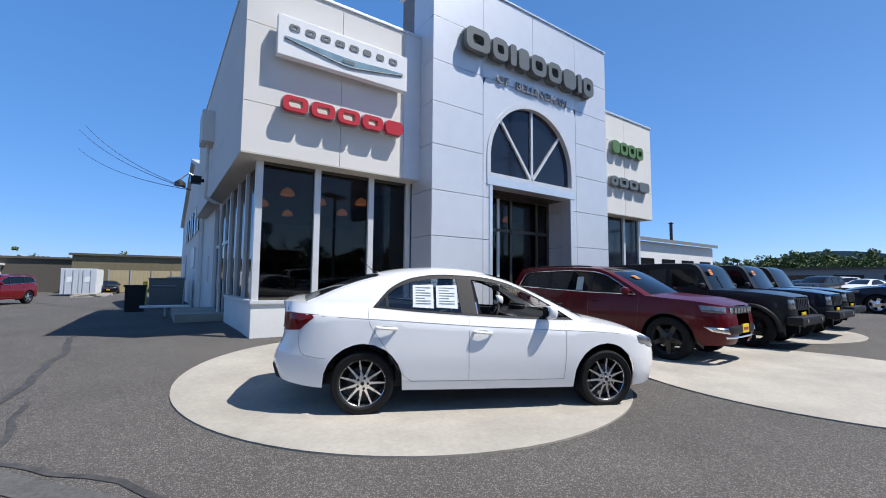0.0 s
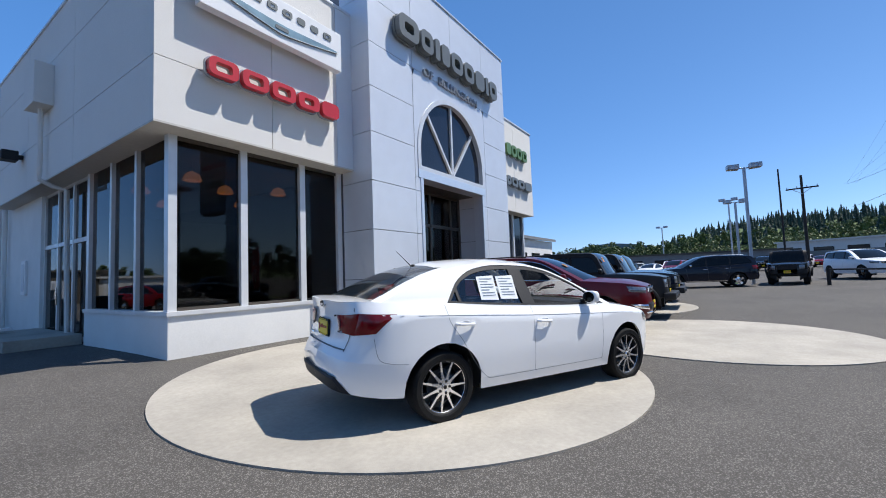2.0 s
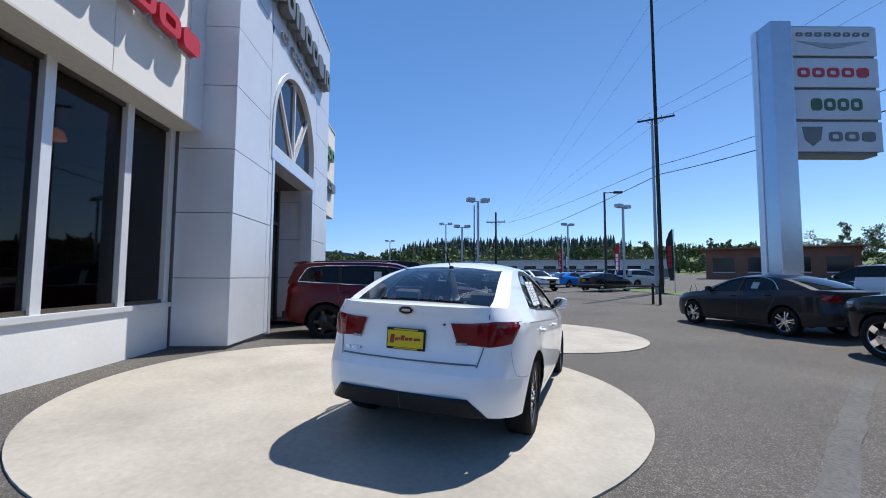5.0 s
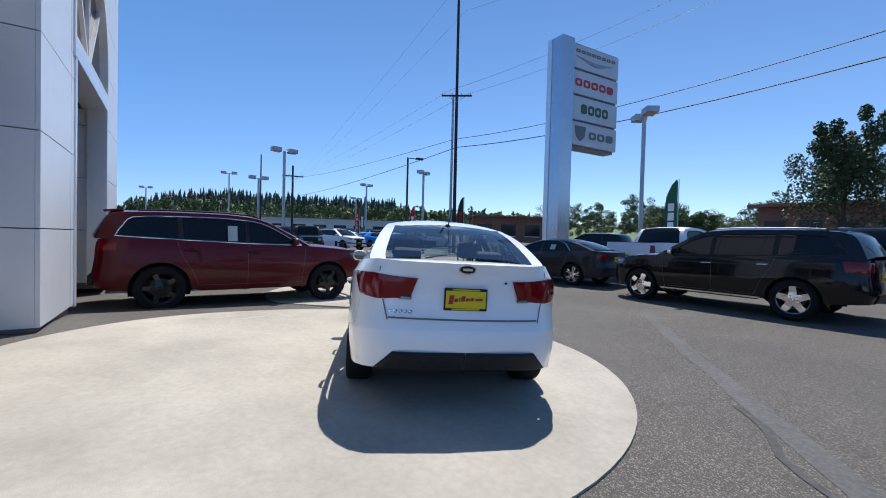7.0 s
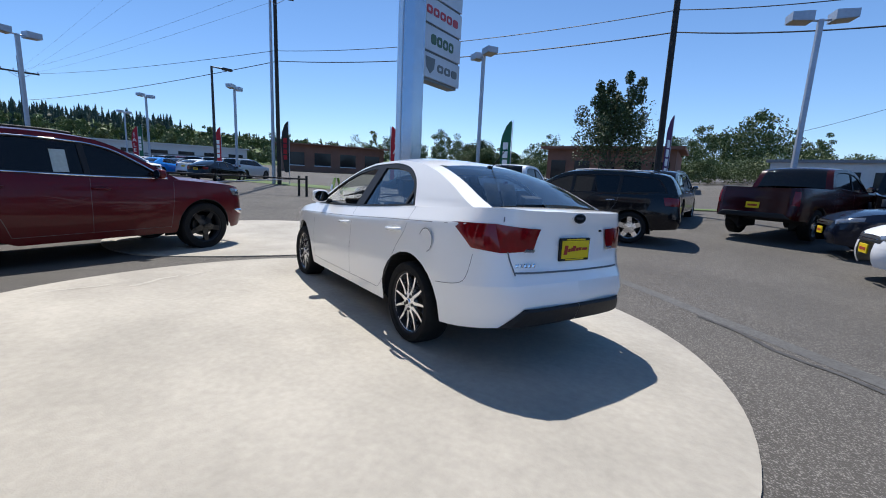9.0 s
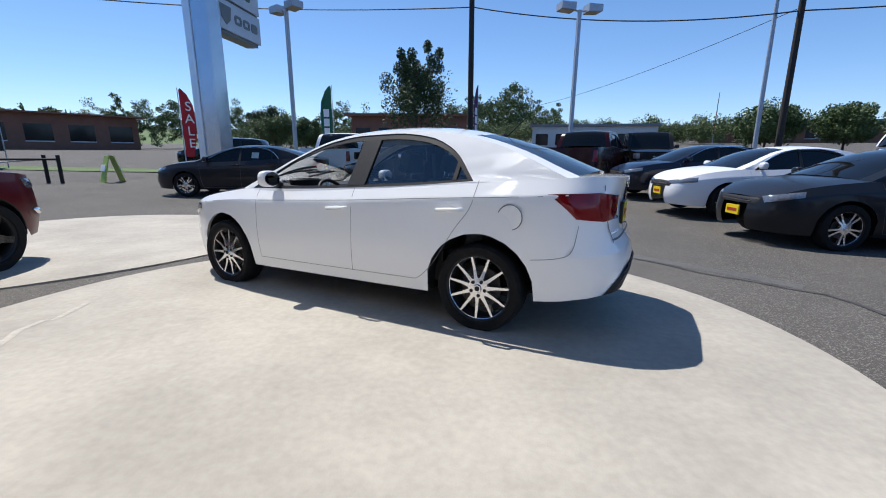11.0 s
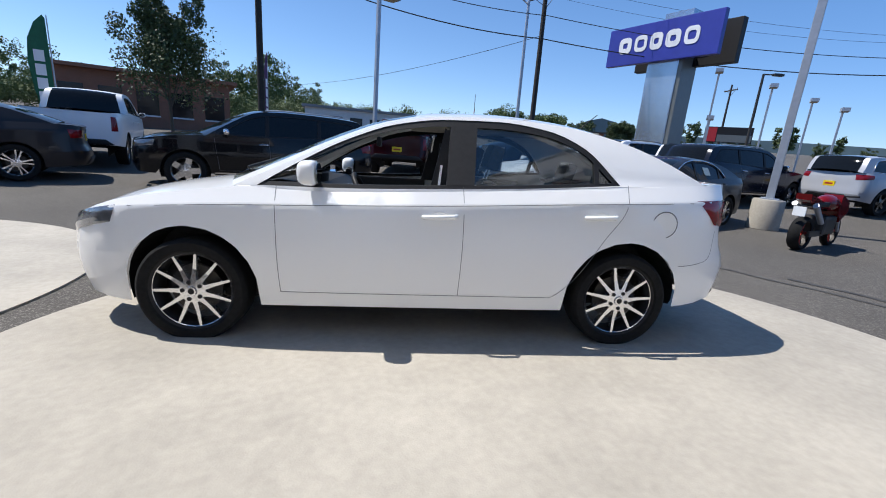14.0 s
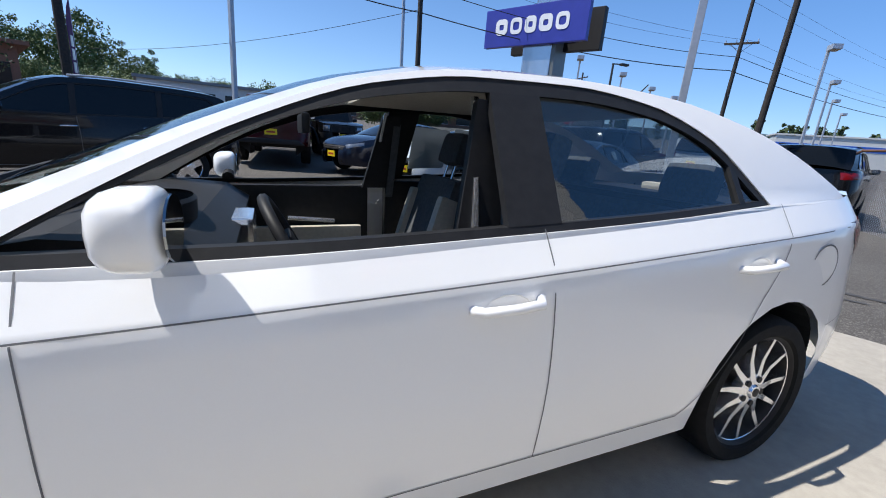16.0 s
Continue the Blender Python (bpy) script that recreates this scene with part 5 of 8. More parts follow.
# ---- the white sedan on the pad ----
def sedan_on_pad():
    S = SEDAN
    surf, at, low, top, phi, on = shape(S)
    c = Vector((3.463, 4.254, 0.0455))
    ahead, left = Vector((0.9135, -0.4025, -0.0182)), Vector((0.4025, 0.9125, 0.0297))
    ahead.normalize()
    up = ahead.cross(left).normalized()
    left = up.cross(ahead)
    m = Matrix((ahead, left, up)).transposed().to_4x4()
    m = m @ Matrix.Diagonal((0.975, 0.975, 0.975, 1))
    m.translation = c
    ob = vehicle(S, m, "white four-door sedan parked on the round concrete pad", KIAWHITE, "car", name="sedan")
    # interior
    # unseen plate added in the boot to block sun from the rear window
    part("boot_light_stop", box(-1.92, -0.76, 0.70, -1.2, 0.76, 0.72), BLACK, ob)
    part("cabin_floor", box(-1.6, -0.68, 0.24, 1.2, 0.68, 0.30), BLACK, ob)
    for s in (1, -1):
        part("door_card", box(-0.1, s * 0.70 - 0.03, 0.3, 0.85, s * 0.70 + 0.03, 0.955, bevel=0.01), BLACK, ob, "black inner door panel")
        part("door_card", box(-1.0, s * 0.70 - 0.03, 0.3, -0.2, s * 0.70 + 0.03, 0.985, bevel=0.01), BLACK, ob)
        part("arm_pad", box(-0.05, s * 0.63 - 0.03, 0.52, 0.55, s * 0.63 + 0.03, 0.74, bevel=0.015), SEATBEIGE, ob, "beige door panel insert")
        part("door_pull", rod((0.1, s * 0.60, 0.77), (0.34, s * 0.60, 0.79), 0.012), MACHINED, ob)
    prof = [(1.15, 0.93), (0.85, 0.985), (0.62, 0.965), (0.52, 0.90), (0.55, 0.72), (0.7, 0.5), (1.15, 0.5)]
    dash = plate([(x, -0.68, z) for x, z in prof], (0, 1.36, 0))
    part("dashboard", dash, BLACK, ob)
    part("instrument_hood", lathe([(0.001, 0.5), (0.10, 0.5), (0.12, 0.54), (0.13, 0.72), (0.12, 0.73)], 20, "z").copy(), BLACK, ob, m=pose(0.72, 0.36, 0.3) @ Matrix.Diagonal((0.8, 1.4, 1, 1)), smooth=40)
    part("centre_console", box(0.48, -0.14, 0.45, 0.62, 0.14, 0.92, bevel=0.02), MACHINED, ob, "silver centre console")
    part("console", box(-0.35, -0.13, 0.28, 0.5, 0.13, 0.5, bevel=0.03), BLACK, ob)
    part("gear_knob", rod((0.25, 0, 0.5), (0.22, 0, 0.66), 0.02, 0.03), BLACK, ob)
    w = Matrix.Translation((0.36, 0.36, 0.86)) @ Matrix.Rotation(radians(-62), 4, "Y")
    bm = bmesh.new()
    R, r = 0.18, 0.017
    ring = [[bm.verts.new(((R + r * math.cos(b)) * math.cos(a), (R + r * math.cos(b)) * math.sin(a), r * math.sin(b))) for b in np.linspace(0, 6.283, 9)[:-1]] for a in np.linspace(0, 6.283, 33)[:-1]]
    for i in range(32):
        for j in range(8):
            bm.faces.new((ring[i][j], ring[(i + 1) % 32][j], ring[(i + 1) % 32][(j + 1) % 8], ring[i][(j + 1) % 8]))
    sw = part("steering_wheel", bm, BLACK, ob, m=w, smooth=60)
    part("hub", box(-0.06, -0.07, -0.03, 0.06, 0.07, 0.02, bevel=0.015), BLACK, sw)
    for a in (0, 180, 90):
        part("wheel_spoke", box(0.04, -0.02, -0.012, 0.175, 0.02, 0.0, bevel=0.004), MACHINED, sw, m=Matrix.Rotation(radians(a), 4, "Z"))

    def seat(x, y, width, rear=False):
        q = pose(x, y, 0.3)
        cushion = box(-0.26, -width / 2, 0.05, 0.28, width / 2, 0.24, bevel=0.06)
        o = part("seat", cushion, SEATDARK, ob, "dark cloth seat with beige bolsters", smooth=60, m=q)
        back = box(-0.07, -width / 2, 0.0, 0.07, width / 2, 0.60, bevel=0.06)
        part("backrest", back, SEATDARK, o, smooth=60, m=pose(-0.27, 0, 0.16, 0, -17, 0))
        if not rear:
            for s in (1, -1):
                part("bolster", box(-0.055, s * (width / 2 - 0.03) - 0.035, 0.04, 0.105, s * (width / 2 - 0.03) + 0.035, 0.50, bevel=0.03), SEATBEIGE, o, "beige side bolster", smooth=60, m=pose(-0.27, 0, 0.16, 0, -17, 0))
        drop = 0.09 if rear else 0.0
        for hy in ((0,) if not rear else (-0.38, 0.38)):
            part("headrest", box(-0.05, hy - 0.125, 0.67 - drop, 0.05, hy + 0.125, 0.84 - drop, bevel=0.045), SEATDARK, o, smooth=60, m=pose(-0.27, 0, 0.16, 0, -17, 0))
            for s in (1, -1):
                part("headrest_post", rod((0, hy + s * 0.05, 0.58), (0, hy + s * 0.05, 0.70), 0.007), CHROME, o, m=pose(-0.27, 0, 0.16, 0, -17, 0))

    seat(-0.02, 0.37, 0.50)
    seat(-0.02, -0.37, 0.50)
    seat(-0.88, 0, 1.26, True)
    part("parcel_shelf", box(-1.80, -0.70, 0.99, -1.22, 0.70, 1.02), BLACK, ob)
    # two more hidden plates that only block stray sun at the tail
    part("shelf_light_stop", box(-1.99, -0.60, 0.97, -1.79, 0.60, 1.0), BLACK, ob)
    part("boot_end_light_stop", box(-2.05, -0.60, 0.69, -1.91, 0.60, 0.71), BLACK, ob)
    for s in (1, -1):
        part("belt_pillar", plate([(-0.06, s * 0.66, 0.95), (-0.2, s * 0.66, 0.95), (-0.25, s * 0.56, 1.34), (-0.15, s * 0.56, 1.34)], (0, -s * 0.03, 0)), BLACK, ob)
        # bright strip added to draw in the sun on the door opening's edge
        part("sunlit_edge_strip", plate([(-0.105, s * 0.68, 0.95), (-0.12, s * 0.68, 0.95), (-0.165, s * 0.53, 1.35), (-0.15, s * 0.53, 1.35)], (0, -s * 0.02, 0)), MACHINED, ob, "bright added strip for the sunlit edge of the door opening")
        part("seat_belt", plate([(-0.19, s * 0.62, 0.9), (-0.23, s * 0.62, 0.9), (-0.25, s * 0.545, 1.3), (-0.21, s * 0.545, 1.3)], (0, -s * 0.004, 0)), SEATDARK, ob)
    part("headliner", box(-1.2, -0.5, 1.375, 0.05, 0.5, 1.385), SEATBEIGE, ob)
    part("inner_mirror", box(0.28, -0.11, 1.22, 0.31, 0.11, 1.29, bevel=0.012), BLACK, ob)
    for s, y in ((1, 0.42), (1, -0.12)):
        part("wiper", tube([(1.10, y + 0.05, 1.035), (0.98, y - 0.2, 1.095), (0.93, y - 0.45, 1.115)], 0.011), BLACK, ob)
    # tail: badge, plate, lid edges, aerial, brake lamp, reflectors
    p = on(0, 1.045, False)
    bm = plate([(p.x - 0.012, 0.062 * math.cos(a), 1.045 + 0.031 * math.sin(a)) for a in np.linspace(0, 6.283, 25)[:-1]], (0.015, 0, 0))
    bd = part("badge", bm, GLOSSBLACK, ob, "small oval dark badge with a bright rim")
    part("badge_rim", ring_plate([(p.x - 0.013, 0.066 * math.cos(a), 1.045 + 0.035 * math.sin(a)) for a in np.linspace(0, 6.283, 25)[:-1]], [(p.x - 0.013, 0.057 * math.cos(a), 1.045 + 0.027 * math.sin(a)) for a in np.linspace(0, 6.283, 25)[:-1]], (0.012, 0, 0)), CHROME, bd)
    part("badge_bar", box(p.x - 0.016, -0.035, 1.036, p.x - 0.012, 0.035, 1.054), CHROME, bd)
    zp = 0.828
    p = on(0, zp, False)
    o = part("number_plate", box(p.x - 0.02, -0.158, zp - 0.08, p.x, 0.158, zp + 0.08, bevel=0.005), BLACK, ob, "yellow dealer plate in a black holder")
    part("plate_face", box(p.x - 0.024, -0.147, zp - 0.062, p.x - 0.018, 0.147, zp + 0.062), YELLOW, o, "yellow plate face")
    for y0, wd, h0, h1 in ((0.128, 0.034, -0.034, 0.030), (0.088, 0.026, -0.016, 0.008), (0.056, 0.010, -0.014, 0.014), (0.040, 0.030, -0.012, 0.026), (0.004, 0.026, -0.010, 0.012), (-0.028, 0.026, -0.008, 0.014), (-0.066, 0.054, -0.006, 0.012)):
        part("plate_bar", plate([(p.x - 0.0265, y0, zp + h0), (p.x - 0.0265, y0 - 0.008, zp + h1), (p.x - 0.0265, y0 - wd - 0.008, zp + h1), (p.x - 0.0265, y0 - wd, zp + h0)], (0.003, 0, 0)), DULLRED, o)
    for z in (0.07, -0.07):
        part("plate_print", box(p.x - 0.0225, -0.1, zp + z - 0.004, p.x - 0.0195, 0.1, zp + z + 0.004), YELLOW, o)
    for k, wd in enumerate((0.030, 0.022, 0.028, 0.024, 0.026)):
        y0 = 0.545 - k * 0.034
        part("name_badge", lens(S, ("y", y0 - wd, 0.742), ("y", y0, 0.742), ("y", y0, 0.718), ("y", y0 - wd, 0.718), False, off=0.006, nu=4, nv=4), CHROME, ob, "small bright model badge")
    for zz, w0 in ((0.68, 0.55),):
        both("lid_gap", lens(S, ("y", 0.001, zz + 0.005), ("y", w0, zz + 0.012), ("y", w0, zz), ("y", 0.001, zz - 0.006), False, off=0.001), GAP_CREASE, ob)
    both("lid_gap", lens(S, ("y", 0.645, 1.04), ("y", 0.652, 1.04), ("y", 0.560, 0.67), ("y", 0.55, 0.67), False, off=0.001), GAP_CREASE, ob)
    both("reverse_lamp", lens(S, ("y", 0.385, 0.835), ("y", 0.47, 0.84), ("y", 0.48, 0.815), ("y", 0.395, 0.812), False, off=0.012), LAMPCLEAR, ob)
    part("lock", rod((on(0, 0.95, False).x - 0.004, -0.30, 0.955), (on(0, 0.95, False).x + 0.02, -0.30, 0.955), 0.008), BLACK, ob)
    an = part("aerial", rod((-1.22, 0, 1.40), (-1.40, 0, 1.56), 0.005, 0.003, 8), BLACK, ob, "thin black roof aerial")
    part("aerial_base", lathe([(0.001, 0.03), (0.02, 0.025), (0.03, 0.0)], 12, "z"), BLACK, an, m=pose(-1.2, 0, 1.395))
    part("brake_light", box(-1.72, -0.16, 1.015, -1.64, 0.16, 1.06, bevel=0.02), SEATBEIGE, ob, "pale high brake light housing on the shelf")
    # fuel flap on the left, papers in the right rear window, inner sheet in the left one
    pc = surf(at(-1.545), 0.829)
    flap = lathe([(0.001, 0.0), (0.079, 0.0), (0.082, -0.004)], 28)
    part("fuel_flap", flap, KIAWHITE, ob, m=Matrix.Translation((-1.545, pc.y + 0.002, 0.829)))
    part("flap_gap", lathe([(0.080, 0.0), (0.086, 0.0)], 28), GAP_CREASE, ob, m=Matrix.Translation((-1.545, pc.y + 0.0035, 0.829)))
    for x0, x1 in ((-0.62, -0.84), (-0.36, -0.59)):
        pts = []
        for x, z in ((x0, 1.055), (x1, 1.065), (x1, 1.29), (x0, 1.30)):
            zb = top(x)
            y = surf(at(x), zb).y - 0.012 - 0.40 * max(0, z - zb) - 0.048 * max(0, z - zb - 0.25) - 0.026
            pts.append((x, -y, z))
        sheet = part("price_sheet", plate(pts, (0, 0.002, 0)), PAPER, ob, "white printed sheet taped inside the rear window")
        for k in range(7):
            zz = 1.10 + k * 0.027
            u = (zz - 1.055) / 0.24
            yy = pts[0][1] + (pts[3][1] - pts[0][1]) * u
            part("print_bar", box(x1 + 0.03, yy - 0.006, zz, x0 - 0.03 - (0.06 if k % 3 == 2 else 0), yy - 0.004, zz + 0.009), INKGREY, sheet)
    return ob


sedan_on_pad()


# ---- other vehicles: tables ----
def variant(base, **more):
    return {**base, **more}


SUV = dict(
    xf=2.38, xr=2.40, W=1.94, r=0.385, arch=0.45, axles=(1.4575, -1.4575), n=(5.0, 8.5), tyre=0.26, rim=0.70,
    hw=((0.2, 0.90), (0.35, 0.96), (0.55, 0.99), (0.75, 1.0), (0.95, 0.985), (1.08, 0.965), (1.2, 0.925), (1.3, 0.88)),
    top=((-2.41, 1.20), (-2.1, 1.225), (-1.5, 1.205), (-0.2, 1.15), (0.8, 1.12), (1.05, 1.13), (1.5, 1.10), (2.0, 1.055), (2.25, 1.015), (2.39, 0.98)),
    bot=((-2.41, 0.42), (-1.9, 0.36), (-1.0, 0.32), (1.0, 0.32), (2.0, 0.32), (2.39, 0.34)),
    nose=((0.2, -0.15), (0.4, -0.04), (0.55, 0.0), (0.75, -0.02), (0.95, -0.06), (1.1, -0.16)),
    tail=((0.3, -0.12), (0.45, -0.03), (0.6, 0.0), (0.8, -0.03), (1.0, -0.05), (1.25, -0.09)),
    cowl=1.02, deck=-2.28, hood_crown=0.06, deck_crown=0.0, roof_crown=0.05, tumble=0.27, inset=0.012, bow=0.14,
    out=((1.10, 1.12), (0.85, 1.27), (0.55, 1.44), (0.25, 1.59), (0.0, 1.66), (-0.6, 1.695), (-1.3, 1.69), (-1.8, 1.67), (-2.12, 1.635), (-2.25, 1.42), (-2.33, 1.215)),
    dlo=((0.9, 1.155), (0.7, 1.27), (0.45, 1.42), (0.2, 1.54), (-0.1, 1.6), (-0.7, 1.625), (-1.4, 1.615), (-1.86, 1.575), (-2.0, 1.41), (-2.08, 1.265)),
    dlo_low=((0.9, 1.155), (-2.08, 1.265)), dlo_low_back=((-1.4, 1.23), (-0.2, 1.175), (0.5, 1.155)),
    panes=((-0.05, 0.9, TINT), (-1.12, -0.12, TINT), (-2.2, -1.2, TINT)), lean=0.06, rim_frame=(0.975, 0.9),
    roof_front=0.12, roof_rear=-2.02, glass_f=TINT, glass_r=TINT,
    doors=((-0.1, 0.95, 0.4, 0.0), (-1.2, -0.1, 0.4, 0.45)), bump_f=0.62, bump_r=0.62,
    wheel="dark", mirror=(0.72, 1.19), handles=((0.02, 1.0), (-1.02, 1.03)),
    gaps_creases=(((0.98, 1.1), (0.95, 0.8), (0.9, 0.4)), ((-0.08, 1.14), (-0.1, 0.8), (-0.1, 0.4)), ((-1.22, 1.19), (-1.15, 0.95), (-0.98, 0.65), (-0.9, 0.42)), ((0.9, 0.42), (0, 0.42), (-0.9, 0.42))),
    tail_lamps=((("y", 0.58, 1.17), ("x", 2.05, 1.16), ("x", 2.08, 1.04), ("y", 0.62, 1.0)),),
    head_lamps=((("y", 0.58, 0.97), ("x", 1.98, 1.0), ("x", 2.02, 0.89), ("y", 0.62, 0.86)),),
    grille=(0.85, 0.975, 0.55), slots=CHROME, rails=(-0.1, -1.9), brightwork=True, valance=(0.42, 0.56, 0.6),
    plates=((0.60, 0.30, 0.15, True, YELLOW), (0.85, 0.30, 0.15, False, YELLOW)), arch_flare=(-0.012, 0.012, BLACK),
)
LONG = variant(SUV, xf=2.46, xr=2.60, axles=(1.52, -1.52), W=1.92, wheel="five", rim=0.72, brightwork=False,
    top=((-2.61, 1.18), (-2.3, 1.21), (-1.5, 1.19), (-0.2, 1.14), (0.85, 1.11), (1.1, 1.125), (1.55, 1.10), (2.05, 1.03), (2.35, 0.97), (2.47, 0.92)),
    bot=((-2.61, 0.42), (-1.9, 0.36), (-1.0, 0.32), (1.0, 0.32), (2.0, 0.32), (2.47, 0.34)), deck=-2.46, cowl=1.06,
    out=((1.14, 1.12), (0.88, 1.28), (0.58, 1.46), (0.3, 1.61), (0.05, 1.69), (-0.6, 1.73), (-1.4, 1.72), (-2.0, 1.69), (-2.28, 1.62), (-2.4, 1.42), (-2.48, 1.2)),
    dlo=((0.95, 1.15), (0.72, 1.28), (0.48, 1.43), (0.22, 1.56), (-0.1, 1.63), (-0.7, 1.655), (-1.5, 1.64), (-2.0, 1.60), (-2.18, 1.42), (-2.26, 1.25)),
    dlo_low=((0.95, 1.15), (-2.26, 1.25)), dlo_low_back=((-1.4, 1.215), (-0.2, 1.165), (0.5, 1.15)), panes=((-0.02, 0.95, TINT), (-1.15, -0.1, TINT), (-2.4, -1.23, TINT)),
    roof_rear=-2.24, sill_trim=(1.0, -1.0, 0.36, CHROME), handle_mat=CHROME, mirror_mat=CHROME, rails=(0.0, -2.0), rail_mat=STEEL,
    tail_lamps=((("y", 0.55, 1.14), ("x", 2.2, 1.15), ("x", 2.25, 0.96), ("y", 0.6, 0.95)),),
    head_lamps=((("y", 0.58, 0.93), ("x", 2.02, 0.99), ("x", 2.06, 0.87), ("y", 0.62, 0.81)),))
BOXY = variant(SUV, xf=2.15, xr=2.15, axles=(1.45, -1.47), n=(7.0, 9.0), W=1.80, r=0.405, arch=0.49,
    hw=((0.3, 0.93), (0.5, 0.97), (0.8, 0.99), (1.1, 0.985), (1.22, 0.97), (1.3, 0.94)),
    top=((-2.16, 1.20), (-1.5, 1.21), (-0.2, 1.21), (0.5, 1.21), (0.72, 1.21), (1.3, 1.19), (1.9, 1.13), (2.16, 1.08)),
    bot=((-2.16, 0.52), (-1.9, 0.5), (-1.0, 0.42), (1.0, 0.42), (1.9, 0.55), (2.16, 0.58)),
    nose=((0.3, -0.1), (0.6, 0.0), (1.1, -0.03), (1.2, -0.06)), tail=((0.4, -0.03), (1.3, -0.02)), cowl=0.62, deck=-2.02, hood_crown=0.035, roof_crown=0.03, tumble=0.13, bow=0.05,
    out=((0.66, 1.20), (0.58, 1.36), (0.47, 1.6), (0.36, 1.77), (0.2, 1.83), (-0.8, 1.85), (-1.7, 1.84), (-1.95, 1.81), (-2.04, 1.5), (-2.06, 1.2)),
    dlo=((0.52, 1.25), (0.47, 1.38), (0.40, 1.56), (0.32, 1.68), (0.2, 1.72), (-0.8, 1.735), (-1.7, 1.73), (-1.88, 1.70), (-1.92, 1.45), (-1.93, 1.26)),
    dlo_low=((0.52, 1.25), (-1.93, 1.26)), dlo_low_back=((-1.2, 1.255), (-0.3, 1.25), (0.3, 1.25)), panes=((-0.28, 0.6, TINT), (-1.05, -0.36, TINT), (-2.0, -1.15, TINT)), lean=0.0,
    roof_front=0.3, roof_rear=-1.93, doors=((-0.32, 0.6, 0.5, 0.0), (-1.1, -0.32, 0.5, 0.2)), roof_mat=BLACK, cab_mat=BLACK, two_tone=BLACK, bump_f=0.8, bump_r=0.75,
    mirror=(0.50, 1.27), handles=((-0.2, 1.08), (-0.98, 1.08)), mirror_mat=BLACK, handle_mat=BLACK,
    gaps_creases=(((0.62, 1.2), (0.6, 0.8), (0.6, 0.5)), ((-0.32, 1.2), (-0.32, 0.8), (-0.32, 0.5)), ((-1.1, 1.2), (-1.08, 0.9), (-0.9, 0.6), (-0.9, 0.5))),
    tail_lamps=((("y", 0.70, 1.05), ("x", 2.05, 1.05), ("x", 2.05, 0.86), ("y", 0.70, 0.86)),), head_lamps=((("y", 0.50, 1.03), ("y", 0.72, 1.03), ("y", 0.72, 0.83), ("y", 0.50, 0.83)),),
    grille=(0.80, 1.06, 0.46), slots=BLACK, rails=None, brightwork=False, valance=None, arch_flare=(0.07, 0.045, BLACK), plates=((0.68, 0.30, 0.15, True, YELLOW),))
PICKUP = variant(SUV, xf=2.75, xr=3.0, axles=(1.80, -1.80), W=2.0, r=0.40, arch=0.47, n=(5.5, 9.0),
    top=((-3.01, 1.30), (-2.5, 1.32), (-1.0, 1.32), (-0.4, 1.28), (1.2, 1.24), (1.5, 1.25), (2.0, 1.24), (2.5, 1.17), (2.76, 1.05)),
    bot=((-3.01, 0.55), (-2.4, 0.5), (-1.0, 0.42), (1.0, 0.42), (2.3, 0.4), (2.76, 0.42)), hw=((0.3, 0.92), (0.5, 0.97), (0.8, 1.0), (1.1, 0.985), (1.25, 0.96), (1.35, 0.93)),
    cowl=1.45, deck=-1.0, deck_crown=-0.03, hood_crown=0.05, tumble=0.24,
    out=((1.52, 1.24), (1.25, 1.42), (0.98, 1.6), (0.75, 1.75), (0.5, 1.84), (0.0, 1.88), (-0.5, 1.86), (-0.82, 1.80), (-0.95, 1.6), (-1.05, 1.32)),
    dlo=((1.3, 1.29), (1.1, 1.42), (0.9, 1.56), (0.7, 1.68), (0.4, 1.76), (0.0, 1.79), (-0.4, 1.78), (-0.65, 1.74), (-0.78, 1.55), (-0.82, 1.36)),
    dlo_low=((1.3, 1.29), (-0.82, 1.36)), dlo_low_back=((-0.4, 1.345), (0.2, 1.31), (0.8, 1.29)), panes=((0.35, 1.3, TINT), (-0.85, 0.27, TINT)), roof_front=0.58, roof_rear=-0.75,
    doors=((0.3, 1.4, 0.5, 0.0), (-0.75, 0.3, 0.5, 0.0)), mirror=(1.15, 1.33), handles=((0.42, 1.1), (-0.6, 1.12)),
    gaps_creases=(((1.42, 1.22), (1.4, 0.9), (1.35, 0.5)), ((0.3, 1.28), (0.3, 0.9), (0.3, 0.5)), ((-0.78, 1.3), (-0.78, 0.9), (-0.78, 0.5)), ((-1.0, 1.3), (-1.0, 0.9), (-1.0, 0.5))),
    tail_lamps=((("y", 0.80, 1.22), ("x", 2.8, 1.22), ("x", 2.8, 0.88), ("y", 0.80, 0.88)),), head_lamps=((("y", 0.6, 1.03), ("x", 2.35, 1.05), ("x", 2.38, 0.85), ("y", 0.65, 0.83)),),
    grille=(0.72, 1.03, 0.55), slots=None, rails=None, brightwork=False, wheel="five", valance=(0.55, 0.68, 0.85), deck_mat=BLACK, plates=((0.85, 0.30, 0.15, False, YELLOW),))
